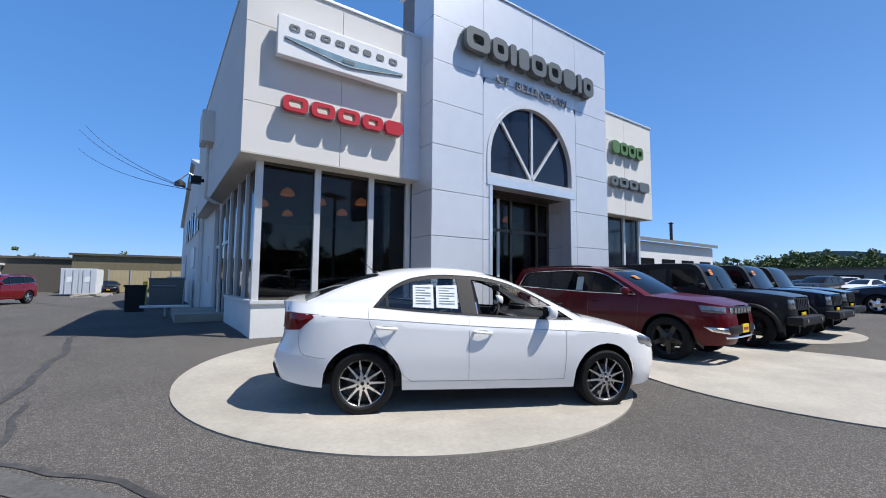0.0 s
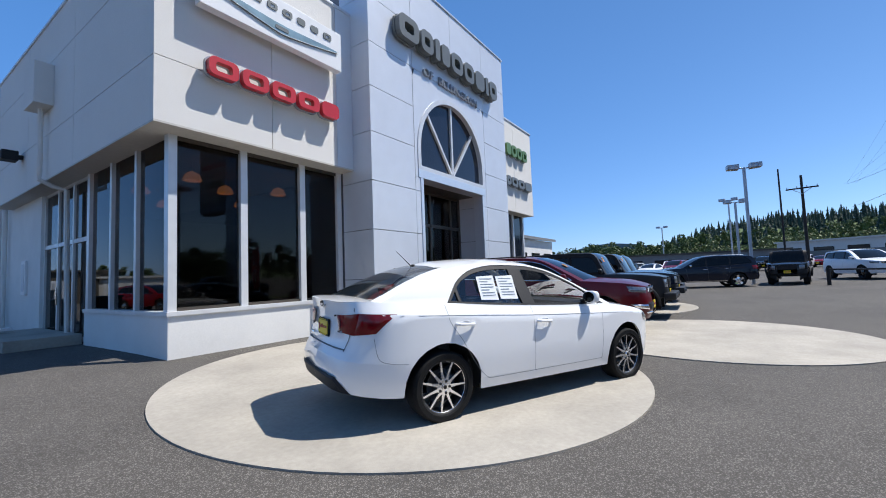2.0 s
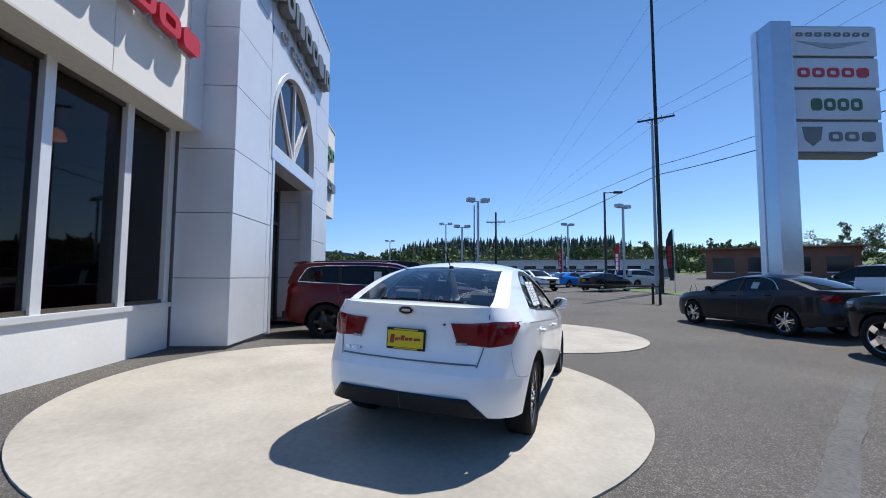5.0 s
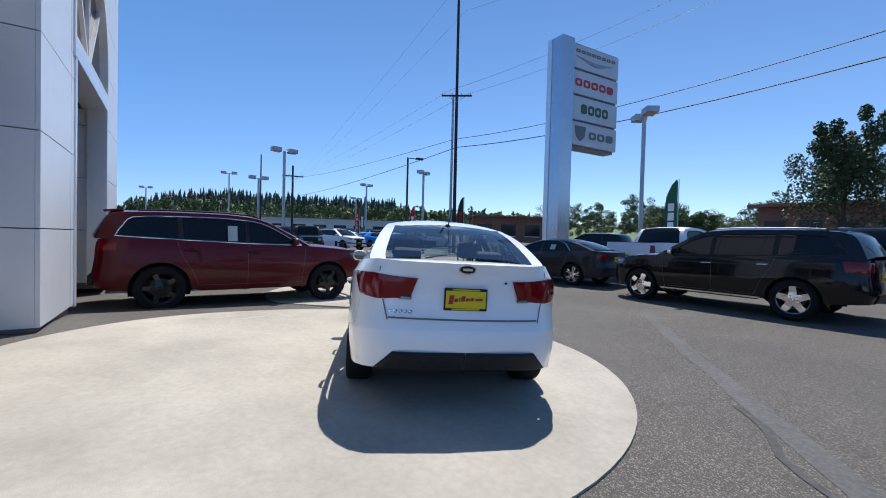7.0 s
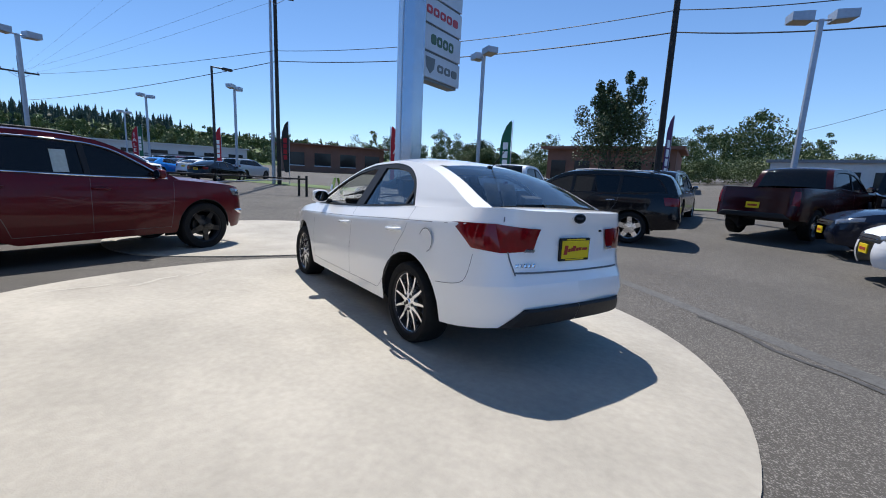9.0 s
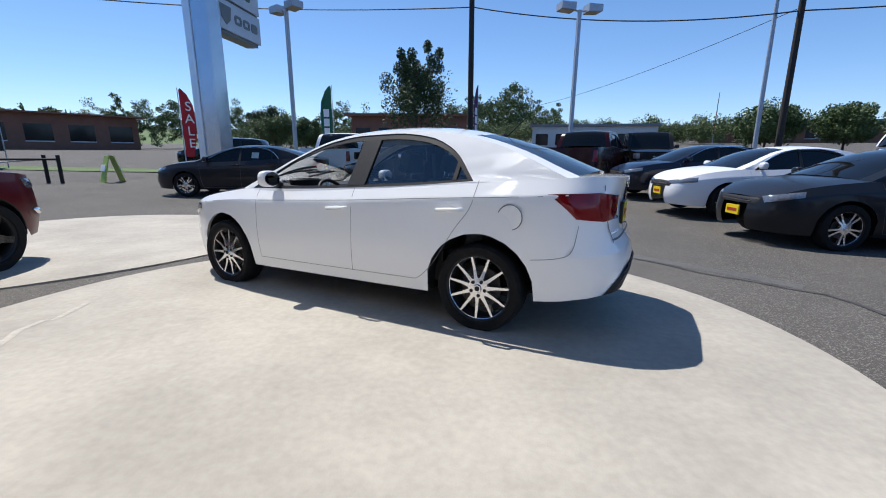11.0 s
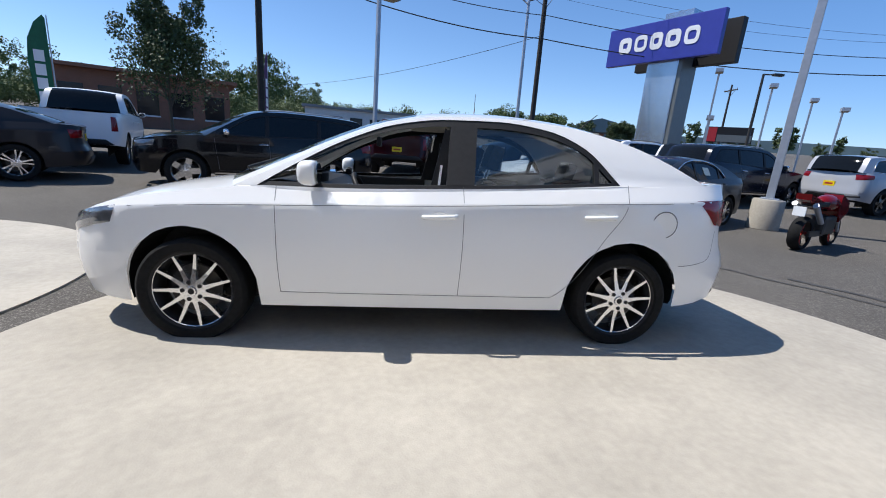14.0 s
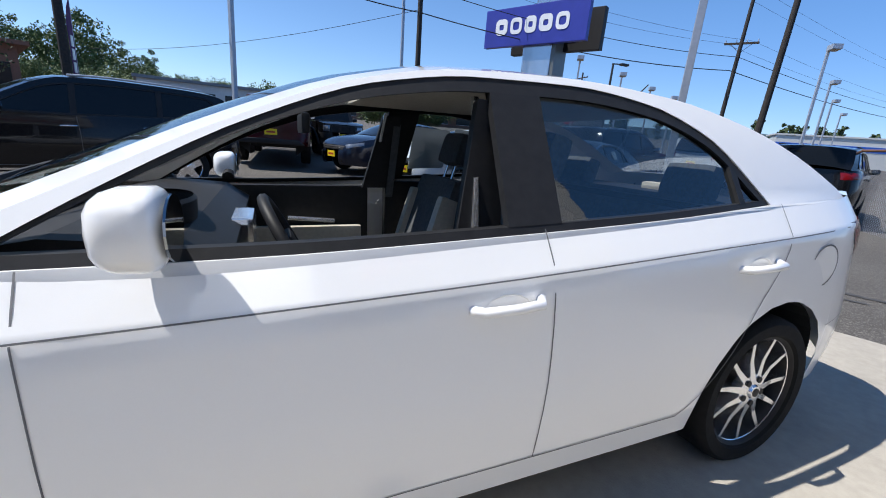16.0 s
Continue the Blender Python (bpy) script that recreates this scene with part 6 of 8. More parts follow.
SALOON = variant(SEDAN, xf=2.42, xr=2.5, W=1.87, axles=(1.40, -1.40), r=0.34, arch=0.395, wheel="ten", rim=0.74,
    top=((-2.51, 1.06), (-2.3, 1.09), (-1.9, 1.10), (-1.2, 1.08), (-0.2, 1.02), (0.8, 0.985), (1.05, 0.99), (1.45, 0.96), (1.95, 0.88), (2.25, 0.79), (2.43, 0.72)),
    bot=((-2.51, 0.32), (-1.9, 0.27), (-0.95, 0.22), (0.95, 0.21), (1.9, 0.22), (2.43, 0.24)), cowl=1.04, deck=-1.96,
    out=((1.12, 0.99), (0.85, 1.1), (0.55, 1.235), (0.25, 1.345), (-0.1, 1.405), (-0.5, 1.42), (-0.95, 1.395), (-1.35, 1.32), (-1.65, 1.225), (-1.88, 1.14), (-2.0, 1.09)),
    panes=((-0.1, 0.9, TINT), (-1.0, -0.16, TINT), (-1.3, -1.05, TINT)), roof_front=0.15, roof_rear=-1.36, glass_f=TINT, glass_r=TINT,
    gaps_creases=(((0.99, 0.96), (0.96, 0.6), (0.9, 0.28)), ((-0.15, 1.01), (-0.16, 0.7), (-0.16, 0.28)), ((-1.25, 1.07), (-1.2, 0.9), (-1.0, 0.5), (-0.9, 0.28)), ((0.9, 0.27), (0, 0.27), (-0.9, 0.27))),
    tail_lamps=((("y", 0.5, 1.0), ("x", 2.2, 1.01), ("x", 2.25, 0.84), ("y", 0.5, 0.85)),), head_lamps=((("y", 0.45, 0.75), ("x", 1.95, 0.84), ("x", 1.98, 0.76), ("y", 0.52, 0.66)),),
    grille=(0.62, 0.72, 0.45), brightwork=True, plates=((0.5, 0.30, 0.15, True, YELLOW), (0.85, 0.30, 0.15, False, YELLOW)), mirror=(0.75, 1.04), handles=((-0.02, 0.9), (-1.0, 0.95)))
C_RED = paint("dark_red_metallic", (0.085, 0.0008, 0.004), 0.3, 0.0, coat=0.3)
C_BLACK = paint("black_paint", (0.006, 0.006, 0.007), 0.15)
C_NAVY = paint("navy_paint", (0.008, 0.011, 0.022), 0.2, 0.2)
C_GREY = paint("graphite_paint", (0.019, 0.018, 0.021), 0.3, 0.2, coat=0.25)
C_GUN = paint("gunmetal_paint", (0.014, 0.015, 0.018), 0.3, 0.2, coat=0.25)
C_WHITE = paint("fleet_white", (0.75, 0.75, 0.76), 0.3, flake=0.005)
C_SILVER = paint("silver_paint", (0.42, 0.43, 0.46), 0.3, 0.6)
C_MAROON = paint("maroon_paint", (0.03, 0.0008, 0.0018), 0.25, 0.0, coat=0.2)
C_BLUE = paint("bright_blue_paint", (0.01, 0.20, 0.62), 0.25)
C_RED2 = paint("bright_red_paint", (0.15, 0.003, 0.006), 0.25)


def park(S, x, y, heading, label, colour, category="car", name="car", group="", detail=1):
    return vehicle(S, pose(x, y, gz(x, y), 0, 0, heading), label, colour, category, group, name, detail)


def tag_card(ob, words, x, y, z, m):
    card = part("year_card", plate([(-0.09, -0.07, 0), (0.09, -0.07, 0), (0.09, 0.07, 0), (-0.09, 0.07, 0)], (0, 0, 0.003)), AMBER, ob, "orange year card inside the windscreen", m=m)
    part("year_digits", text_mesh(words, 0.13, 0.002), YELLOW, card, m=pose(0, 0, 0.006))


# row beside the sedan
gc = park(variant(SUV, wheel="dark", sticker=(-0.35, 1.35, 0.16, 0.28)), 8.65, 5.62, -86.8, "dark red five-door off-road wagon with black wheels beside the tower", C_RED, "suv", "off_road_wagon")
both("lower_intake", lens(SUV, ("y", 0.001, 0.66), ("y", 0.62, 0.66), ("y", 0.55, 0.52), ("y", 0.001, 0.52), True, off=0.008), BLACK, gc, "black lower air intake")
both("fog_trim", lens(SUV, ("y", 0.62, 0.62), ("y", 0.86, 0.64), ("y", 0.80, 0.56), ("y", 0.58, 0.52), True, off=0.02), CHROME, gc, "bright fog lamp trim")
both("lip_trim", lens(SUV, ("y", 0.001, 0.475), ("y", 0.66, 0.475), ("y", 0.62, 0.44), ("y", 0.001, 0.44), True, off=0.012), CHROME, gc, "bright bumper lip")
part("spoiler", plate([(-1.98, -0.60, 1.70), (-2.24, -0.56, 1.665), (-2.24, 0.56, 1.665), (-1.98, 0.60, 1.70)], (0, 0, 0.028)), C_RED, gc, "dark red roof spoiler")
part("bumper_step", box(-2.43, -0.72, 0.46, -2.30, 0.72, 0.62, bevel=0.03), BLACK, gc, "black lower bumper")
tag_card(gc, "16", 0, 0, 0, pose(0.62, -0.35, 1.47, 0, 30, 0) @ pose(0, 0, 0.02, 0, 0, 90))
for k, (x, y, col, lab) in enumerate(((11.81, 5.39, C_GREY, "graphite boxy off-roader with a black hardtop"), (14.44, 5.39, C_NAVY, "navy boxy off-roader with a black hardtop"), (17.09, 5.64, C_BLACK, "black boxy off-roader with a black hardtop"))):
    w = park(BOXY, x, y, -88, lab, col, "off-roader", "off_roader", "row of boxy off-roaders")
    if k < 2:
        tag_card(w, ("11", "16")[k], 0, 0, 0, pose(0.50, -0.45, 1.62, 0, 66, 0) @ pose(0, 0, 0.03, 0, 0, 90))
    bm = box(2.05, -0.85, 0.50, 2.33, 0.85, 0.68, bevel=0.05)
    part("front_bumper", bm, BLACK, w, "black winch bumper")
    for s in (1, -1):
        part("fog_lamp", rod((2.30, s * 0.55, 0.60), (2.345, s * 0.55, 0.60), 0.045), LAMPCLEAR, w)
    sp = part("spare_wheel", lathe([(0.12, -0.12), (0.3, -0.12), (0.37, -0.11), (0.395, -0.06), (0.395, 0.06), (0.37, 0.11), (0.3, 0.12), (0.12, 0.12)], 36), RUBBER, w, smooth=40, m=pose(-2.28, 0, 1.05, 0, 0, 90))
    part("spare_rim", lathe([(0.001, -0.09), (0.12, -0.1), (0.26, -0.1), (0.28, -0.12)], 24), DARKMETAL, sp)
# across the lane
park(LONG, 3.72, -3.93, 1.1, "long black three-row wagon with bright five-spoke wheels", C_BLACK, "suv", "three_row_wagon")
park(variant(SALOON, sticker=(-0.55, 1.18, 0.2, 0.16), wheel="ten"), 9.46, -4.40, 7.5, "dark grey full-size saloon with alloy wheels", C_GREY, "car", "saloon")
park(PICKUP, 7.62, -8.92, -90, "white crew-cab pickup with its tailgate closed", C_WHITE, "pickup", "pickup")
park(PICKUP, -1.82, -7.85, -119, "dark maroon crew-cab pickup seen from its tailgate", C_MAROON, "pickup", "pickup")
park(LONG, 2.01, -10.17, -96, "dark blue wagon parked behind the black one", C_NAVY, "suv", "wagon")
park(variant(LONG, wheel="dark"), 17.05, -16.26, 10, "black van-like wagon at the kerb", C_BLACK, "suv", "wagon")
park(variant(SALOON, sticker=(-0.55, 1.2, 0.22, 0.16)), -3.98, 1.25, 2.3, "graphite mid-size saloon with a chrome grille bar", C_GUN, "car", "saloon", "cars facing the lane")
park(variant(SALOON, head_lamps=((("y", 0.3, 0.74), ("x", 2.0, 0.82), ("x", 2.02, 0.72), ("y", 0.3, 0.66)),)), -4.02, -1.65, 4, "white sports saloon with a black grille", C_WHITE, "car", "saloon", "cars facing the lane")
park(SALOON, -4.00, -4.52, 4, "dark blue saloon with its nose to the lane", C_NAVY, "car", "saloon", "cars facing the lane")
park(BOXY, -4.69, -9.75, 75, "black boxy off-roader showing its spare wheel", C_BLACK, "off-roader", "off_roader")
park(LONG, -10.42, -0.31, 172, "dark blue three-row wagon showing its tailgate", C_NAVY, "suv", "three_row_wagon")
park(SUV, -14.07, 2.18, 168, "silver estate parked behind the fence", C_SILVER, "suv", "wagon")
park(variant(SUV, plates=()), -10.31, 5.07, 176, "black wagon parked behind the wire fence", C_BLACK, "suv", "wagon")
park(SUV, -12.08, -1.86, 170, "white wagon with dark windows", C_WHITE, "suv", "wagon")
park(SUV, -12.55, -5.12, 170, "white wagon parked in the second row", C_WHITE, "suv", "wagon")
# far side of the lot
park(variant(LONG, wheel="five"), 26.82, 3.16, 108, "dark navy people carrier standing across the lot", C_NAVY, "minivan", "people_carrier")
park(BOXY, 29.36, -0.99, 172, "black boxy off-roader facing the lane", C_BLACK, "off-roader", "off_roader")
park(SUV, 32.92, -4.72, 198, "white five-door wagon facing the lane", C_WHITE, "suv", "wagon")
park(SALOON, 30.85, -9.82, -66, "black coupe parked behind the barrier", C_BLACK, "car", "coupe")
blue = park(SALOON, 39.71, -10.27, -60, "bright blue coupe in the far row", C_BLUE, "car", "coupe")
far_cars = []
for k in range(26):
    S = (SALOON, SUV)[k % 2]
    col = (C_WHITE, C_SILVER, C_BLACK, C_GREY, C_WHITE, C_RED2, C_NAVY)[k % 7]
    x, y = 36 + 2.9 * (k % 13) + 4 * (k // 13), 17 - 2.1 * (k % 13) + 8 * (k // 13)
    if k < 14:
        far_cars.append(park(S, x, y, 160 + (k * 37) % 20, ("pale" if col in (C_WHITE, C_SILVER) else "dark") + " car in the far rows of the lot", col, "car", "car", "far rows of cars", 0))
    else:
        copy_thing(far_cars[(k * 5) % 14], pose(x, y, gz(x, y), 0, 0, 150 + (k * 53) % 40))
for k in range(13):
    copy_thing(far_cars[(k * 3 + 1) % 14], pose(36 + 2.8 * k, -15.5 - 0.5 * k + 3 * (k % 2), gz(36 + 2.8 * k, -15.5), 0, 0, -70 + (k * 31) % 25))
# yard on the west side of the building
park(variant(SUV, wheel="five", plates=()), -7.43, 34.19, -112, "dark red compact wagon in the side yard", C_RED2, "suv", "wagon")
park(SALOON, -3.94, 58.91, -88, "black coupe parked before the yard fence", C_BLACK, "car", "coupe")
copy_thing(far_cars[2], pose(0.6, 59.5, gz(0, 59), 0, 0, 88))


def motorcycle():
    ob = thing("motorcycle", pose(-4.91, 3.94, gz(-4.9, 3.94), 0, 0, 181), "red and black sport motorcycle on its stand", "motorcycle")
    for x in (0.68, -0.66):
        w = part("wheel", lathe([(0.24, -0.05), (0.235, 0.0), (0.24, 0.05)], 28), DARKMETAL, ob, m=pose(x, 0, 0.3))
        h = 0.09 if x < 0 else 0.06
        part("tyre", lathe([(0.22, -h * 0.8), (0.27, -h), (0.3, -h * 0.4), (0.305, 0), (0.3, h * 0.4), (0.27, h), (0.22, h * 0.8)], 32), RUBBER, w, smooth=50)
        for k in range(5):
            part("spoke", box(0.03, -0.012, -0.02, 0.23, 0.012, 0.02), DULLRED, w, m=Matrix.Rotation(k * 1.2566, 4, "Y"))
    part("engine", box(-0.25, -0.17, 0.28, 0.3, 0.17, 0.62, bevel=0.06), DARKMETAL, ob)
    bm = bmesh.new()
    bmesh.ops.create_uvsphere(bm, u_segments=16, v_segments=10, radius=1)
    bm.transform(pose(0.12, 0, 0.84) @ Matrix.Diagonal((0.34, 0.17, 0.15, 1)))
    part("fuel_tank", bm, C_RED2, ob, "glossy red tank", smooth=60)
    part("saddle", box(-0.62, -0.13, 0.78, -0.1, 0.13, 0.87, bevel=0.04), BLACK, ob)
    part("tail_cowl", plate([(-0.3, -0.11, 0.86), (-0.95, -0.11, 1.0), (-0.93, -0.11, 0.9), (-0.3, -0.11, 0.74)], (0, 0.22, 0)), C_RED2, ob, "red tail fairing")
    part("front_fairing", plate([(0.35, -0.14, 1.0), (0.75, -0.14, 0.86), (0.8, -0.14, 0.7), (0.5, -0.14, 0.5), (0.3, -0.14, 0.7)], (0, 0.28, 0)), C_RED2, ob)
    for s in (1, -1):
        part("fork", rod((0.42, s * 0.1, 0.95), (0.68, s * 0.1, 0.3), 0.025), STEEL, ob)
        part("swing_arm", box(-0.7, s * 0.12 - 0.02, 0.26, -0.1, s * 0.12 + 0.02, 0.36), DARKMETAL, ob)
        part("handlebar", rod((0.4, s * 0.1, 0.98), (0.3, s * 0.36, 1.0), 0.018), BLACK, ob)
        part("exhaust", rod((-0.3, s * 0.13, 0.5), (-0.8, s * 0.15, 0.82), 0.045), STEEL, ob)
    part("plate_holder", box(-0.97, -0.09, 0.62, -0.95, 0.09, 0.78), PAPER, ob)
    part("side_stand", rod((0, 0.15, 0.3), (-0.1, 0.32, 0.0), 0.012), BLACK, ob)


motorcycle()


# ---- poles, lamps, signs ----
def lot_lamp(x, y, z, heading, heads=2, base=0.0, label="grey steel lot lamp with two box heads", head=1.0, r=0.075):
    """A square steel post with box lanterns."""
    g = gz(x, y)
    ob = thing("lot_lamp", pose(x, y, g, 0, 0, heading), label, "lamp post", "lot lamps")
    if base:
        part("footing", lathe([(0.001, base), (0.29, base), (0.31, base - 0.03), (0.31, 0)], 28, "z"), CONCRETE, ob, "round concrete footing", smooth=40)
        part("base_plate", box(-0.17, -0.17, base, 0.17, 0.17, base + 0.03), STEEL, ob)
    part("pole", box(-r, -r, base, r, r, z - g - 0.05, bevel=0.012), STEEL, ob)
    for s in (1, -1)[:heads]:
        part("arm", rod((0, 0, z - g - 0.1), (s * 0.35 * head, 0, z - g - 0.06), 0.035), STEEL, ob)
        h = part("lantern", plate([(s * 0.3 * head, -0.28 * head, z - g - 0.14), (s * 0.95 * head, -0.28 * head, z - g - 0.1), (s * 0.95 * head, -0.28 * head, z - g + 0.17 * head), (s * 0.3 * head, -0.28 * head, z - g + 0.17 * head)], (0, 0.56 * head, 0)), STEEL, ob, "box lantern with a pale lens")
        part("lens", plate([(s * 0.33 * head, -0.25 * head, z - g - 0.143), (s * 0.92 * head, -0.25 * head, z - g - 0.107), (s * 0.92 * head, 0.25 * head, z - g - 0.107), (s * 0.33 * head, 0.25 * head, z - g - 0.143)], (0, 0, -0.012)), LAMPGLOW, h)
    return ob


LAMPGLOW = mat("lamp_lens", (0.34, 0.28, 0.2), 0.4, var=0.05)


def cobra(x, y, z, heading, arm=1.4):
    ob = thing("street_lamp", pose(x, y, gz(x, y), 0, 0, heading), "dark slim street lamp with an outreach arm", "street lamp")
    part("pole", rod((0, 0, 0), (0, 0, z), 0.12, 0.08), DARKMETAL, ob)
    part("arm", rod((0, 0, z - 0.05), (arm, 0, z), 0.05), DARKMETAL, ob)
    part("lantern", box(arm - 0.2, -0.16, z - 0.1, arm + 0.5, 0.16, z + 0.08, bevel=0.04), DARKMETAL, ob)


def utility_pole(x, y, z, arms, heading, lean=(0, 0), r=0.15):
    g = gz(x, y)
    ob = thing("utility_pole", pose(x, y, g, lean[0], lean[1], heading), "tall dark wooden utility pole with cross-arms", "utility pole", "utility poles")
    part("pole", rod((0, 0, 0), (0, 0, z), r, r * 0.65), WOODPOLE, ob)
    for h, w in arms:
        a = part("cross_arm", box(-w / 2, -0.05, h - 0.06, w / 2, 0.05, h + 0.06), WOODPOLE, ob)
        for k in range(4):
            u = (k / 3 - 0.5) * w * 0.92
            part("insulator", rod((u, 0, h + 0.06), (u, 0, h + 0.22), 0.04, 0.03, 8), STEEL, a)
        for s in (1, -1):
            part("brace", rod((s * w * 0.3, 0.05, h - 0.04), (0, 0.12, h - 0.55), 0.02, seg=6), STEEL, a)
    return ob


def wires(name, a, b, sag, r=0.016, label="black overhead cable between the poles"):
    pts = [Vector(a).lerp(Vector(b), t) - Vector((0, 0, sag * 4 * t * (1 - t))) for t in np.linspace(0, 1, 25)]
    return tagged(finish(name, tube(pts, r, 5), BLACK), label, "cable", "overhead cables")


# measured lamps
lot_lamp(-6.13, 2.58, 8.24, 20, 2, base=0.66, label="grey steel lot lamp on a round concrete footing")
lot_lamp(11.15, -12.41, 7.66, -35)
lot_lamp(-2.02, -11.85, 7.35, 15)
lot_lamp(29.03, 0.69, 7.1, -80, head=0.9)
lot_lamp(37.09, 1.07, 6.12, -85, head=0.8)
lot_lamp(31.6, -11.74, 7.25, -60, head=0.85)
lot_lamp(48.5, -13.2, 7.9, -70, head=0.9)
lot_lamp(71.61, -20.59, 8.37, -70)
lot_lamp(59.35, 1.23, 9.20, 80)
lot_lamp(84.15, 11.24, 8.75, 80)
for x, y, z in ((-25.2, -10.0, 7.35), (-26.2, -10.5, 4.5), (-28.5, -8.15, 6.7), (-33.1, -7.5, 6.3), (-33.5, -5.8, 5.65), (-26.5, 3.4, 7.3), (-38.5, 3.25, 7.3), (-50.0, 3.15, 7.3), (-64.0, 3.6, 7.4)):
    lot_lamp(x, y, z, 30, 1, label="slim dark lot lamp with one box head", head=0.8, r=0.06)
cobra(32.76, -10.73, 8.34, -95, 1.0)
cobra(-30.6, -9.9, 7.0, 150, 0.9)
utility_pole(27.53, -12.44, 22.34, ((12.88, 2.49),), 55, (0.00, 0.31))
utility_pole(2.56, -13.69, 17.08, ((12.56, 2.21),), 70, (0.00, 1.21))
utility_pole(-11.13, -11.61, 14.26, ((8.75, 2.28),), 100, (0, -1.0))
utility_pole(-29.24, -1.37, 12.14, ((7.80, 1.91), (10.93, 1.21)), 90, (0, 1.5))
utility_pole(-16.27, 2.64, 11.72, (), 0, (-2, 2), 0.13)
utility_pole(48.5, -4.24, 8.9, ((7.7, 2.3),), 80)
utility_pole(-50.31, -22.46, 8.94, ((8.29, 2.44),), 60)
utility_pole(76.77, -5.26, 14.47, (), 0)
st = thing("street_lamp", pose(28.22, -12.48, gz(28, -12.5)), "pale grey steel street lamp beside the wooden pole", "street lamp")
part("pole", rod((0, 0, 0), (0, 0, 13), 0.13, 0.09), STEEL, st)
st = thing("steel_mast", pose(-10.43, -12.08, gz(-10.4, -12)), "pale steel mast beside the wooden pole", "mast")
part("pole", rod((0, 0, 0), (0.15, 0, 9.0), 0.10, 0.07), STEEL, st)
part("arm", rod((0.12, 0, 8.2), (1.6, 0.3, 8.6), 0.04), STEEL, st)
part("lantern", box(1.5, 0.15, 8.5, 2.1, 0.45, 8.68, bevel=0.04), STEEL, st)
P1, P2, P3, P4 = (27.53, -12.44), (2.56, -13.69), (-11.13, -11.61), (-29.24, -1.37)
for dx, h1, h2, h3, h4, r in ((0.8, 13.4, 13.1, 9.5, 8.6, 0.008), (-0.8, 13.4, 13.1, 9.5, 8.6, 0.008), (0.2, 9.56, 8.85, 8.2, 7.7, 0.02), (-0.1, 8.95, 8.05, 7.15, 6.9, 0.028), (0.3, 21.9, 17.0, 14.4, 11.7, 0.007), (-0.6, 20.2, 16.2, 13.9, 11.5, 0.007)):
    far = (100, -17.0 + dx, 15.0 if h1 > 9.5 else 10.8)
    pts = [far, (P1[0], P1[1] + dx, h1), (P2[0], P2[1] + dx, h2), (P3[0], P3[1] + dx, h3), (P4[0], P4[1] + dx, h4), (-80, 12 + dx, h4 + 1)]
    for a, b in zip(pts, pts[1:]):
        wires("overhead_cable", a, b, 0.5, r)
for x, y, z in ((-6.0, 47.9, 14.4), (-6.0, 48.4, 12.8), (-5.6, 48.0, 14.9)):
    wires("service_cable", (1.2, 18.7, 4.75), (x, y, z), 0.5, 0.014, "black service cable running to the rear gable")
wires("service_cable", (-11.13, -11.61, 7.3), (-1.0, -44.0, 6.0), 0.8, 0.014, "black service cable crossing the road")


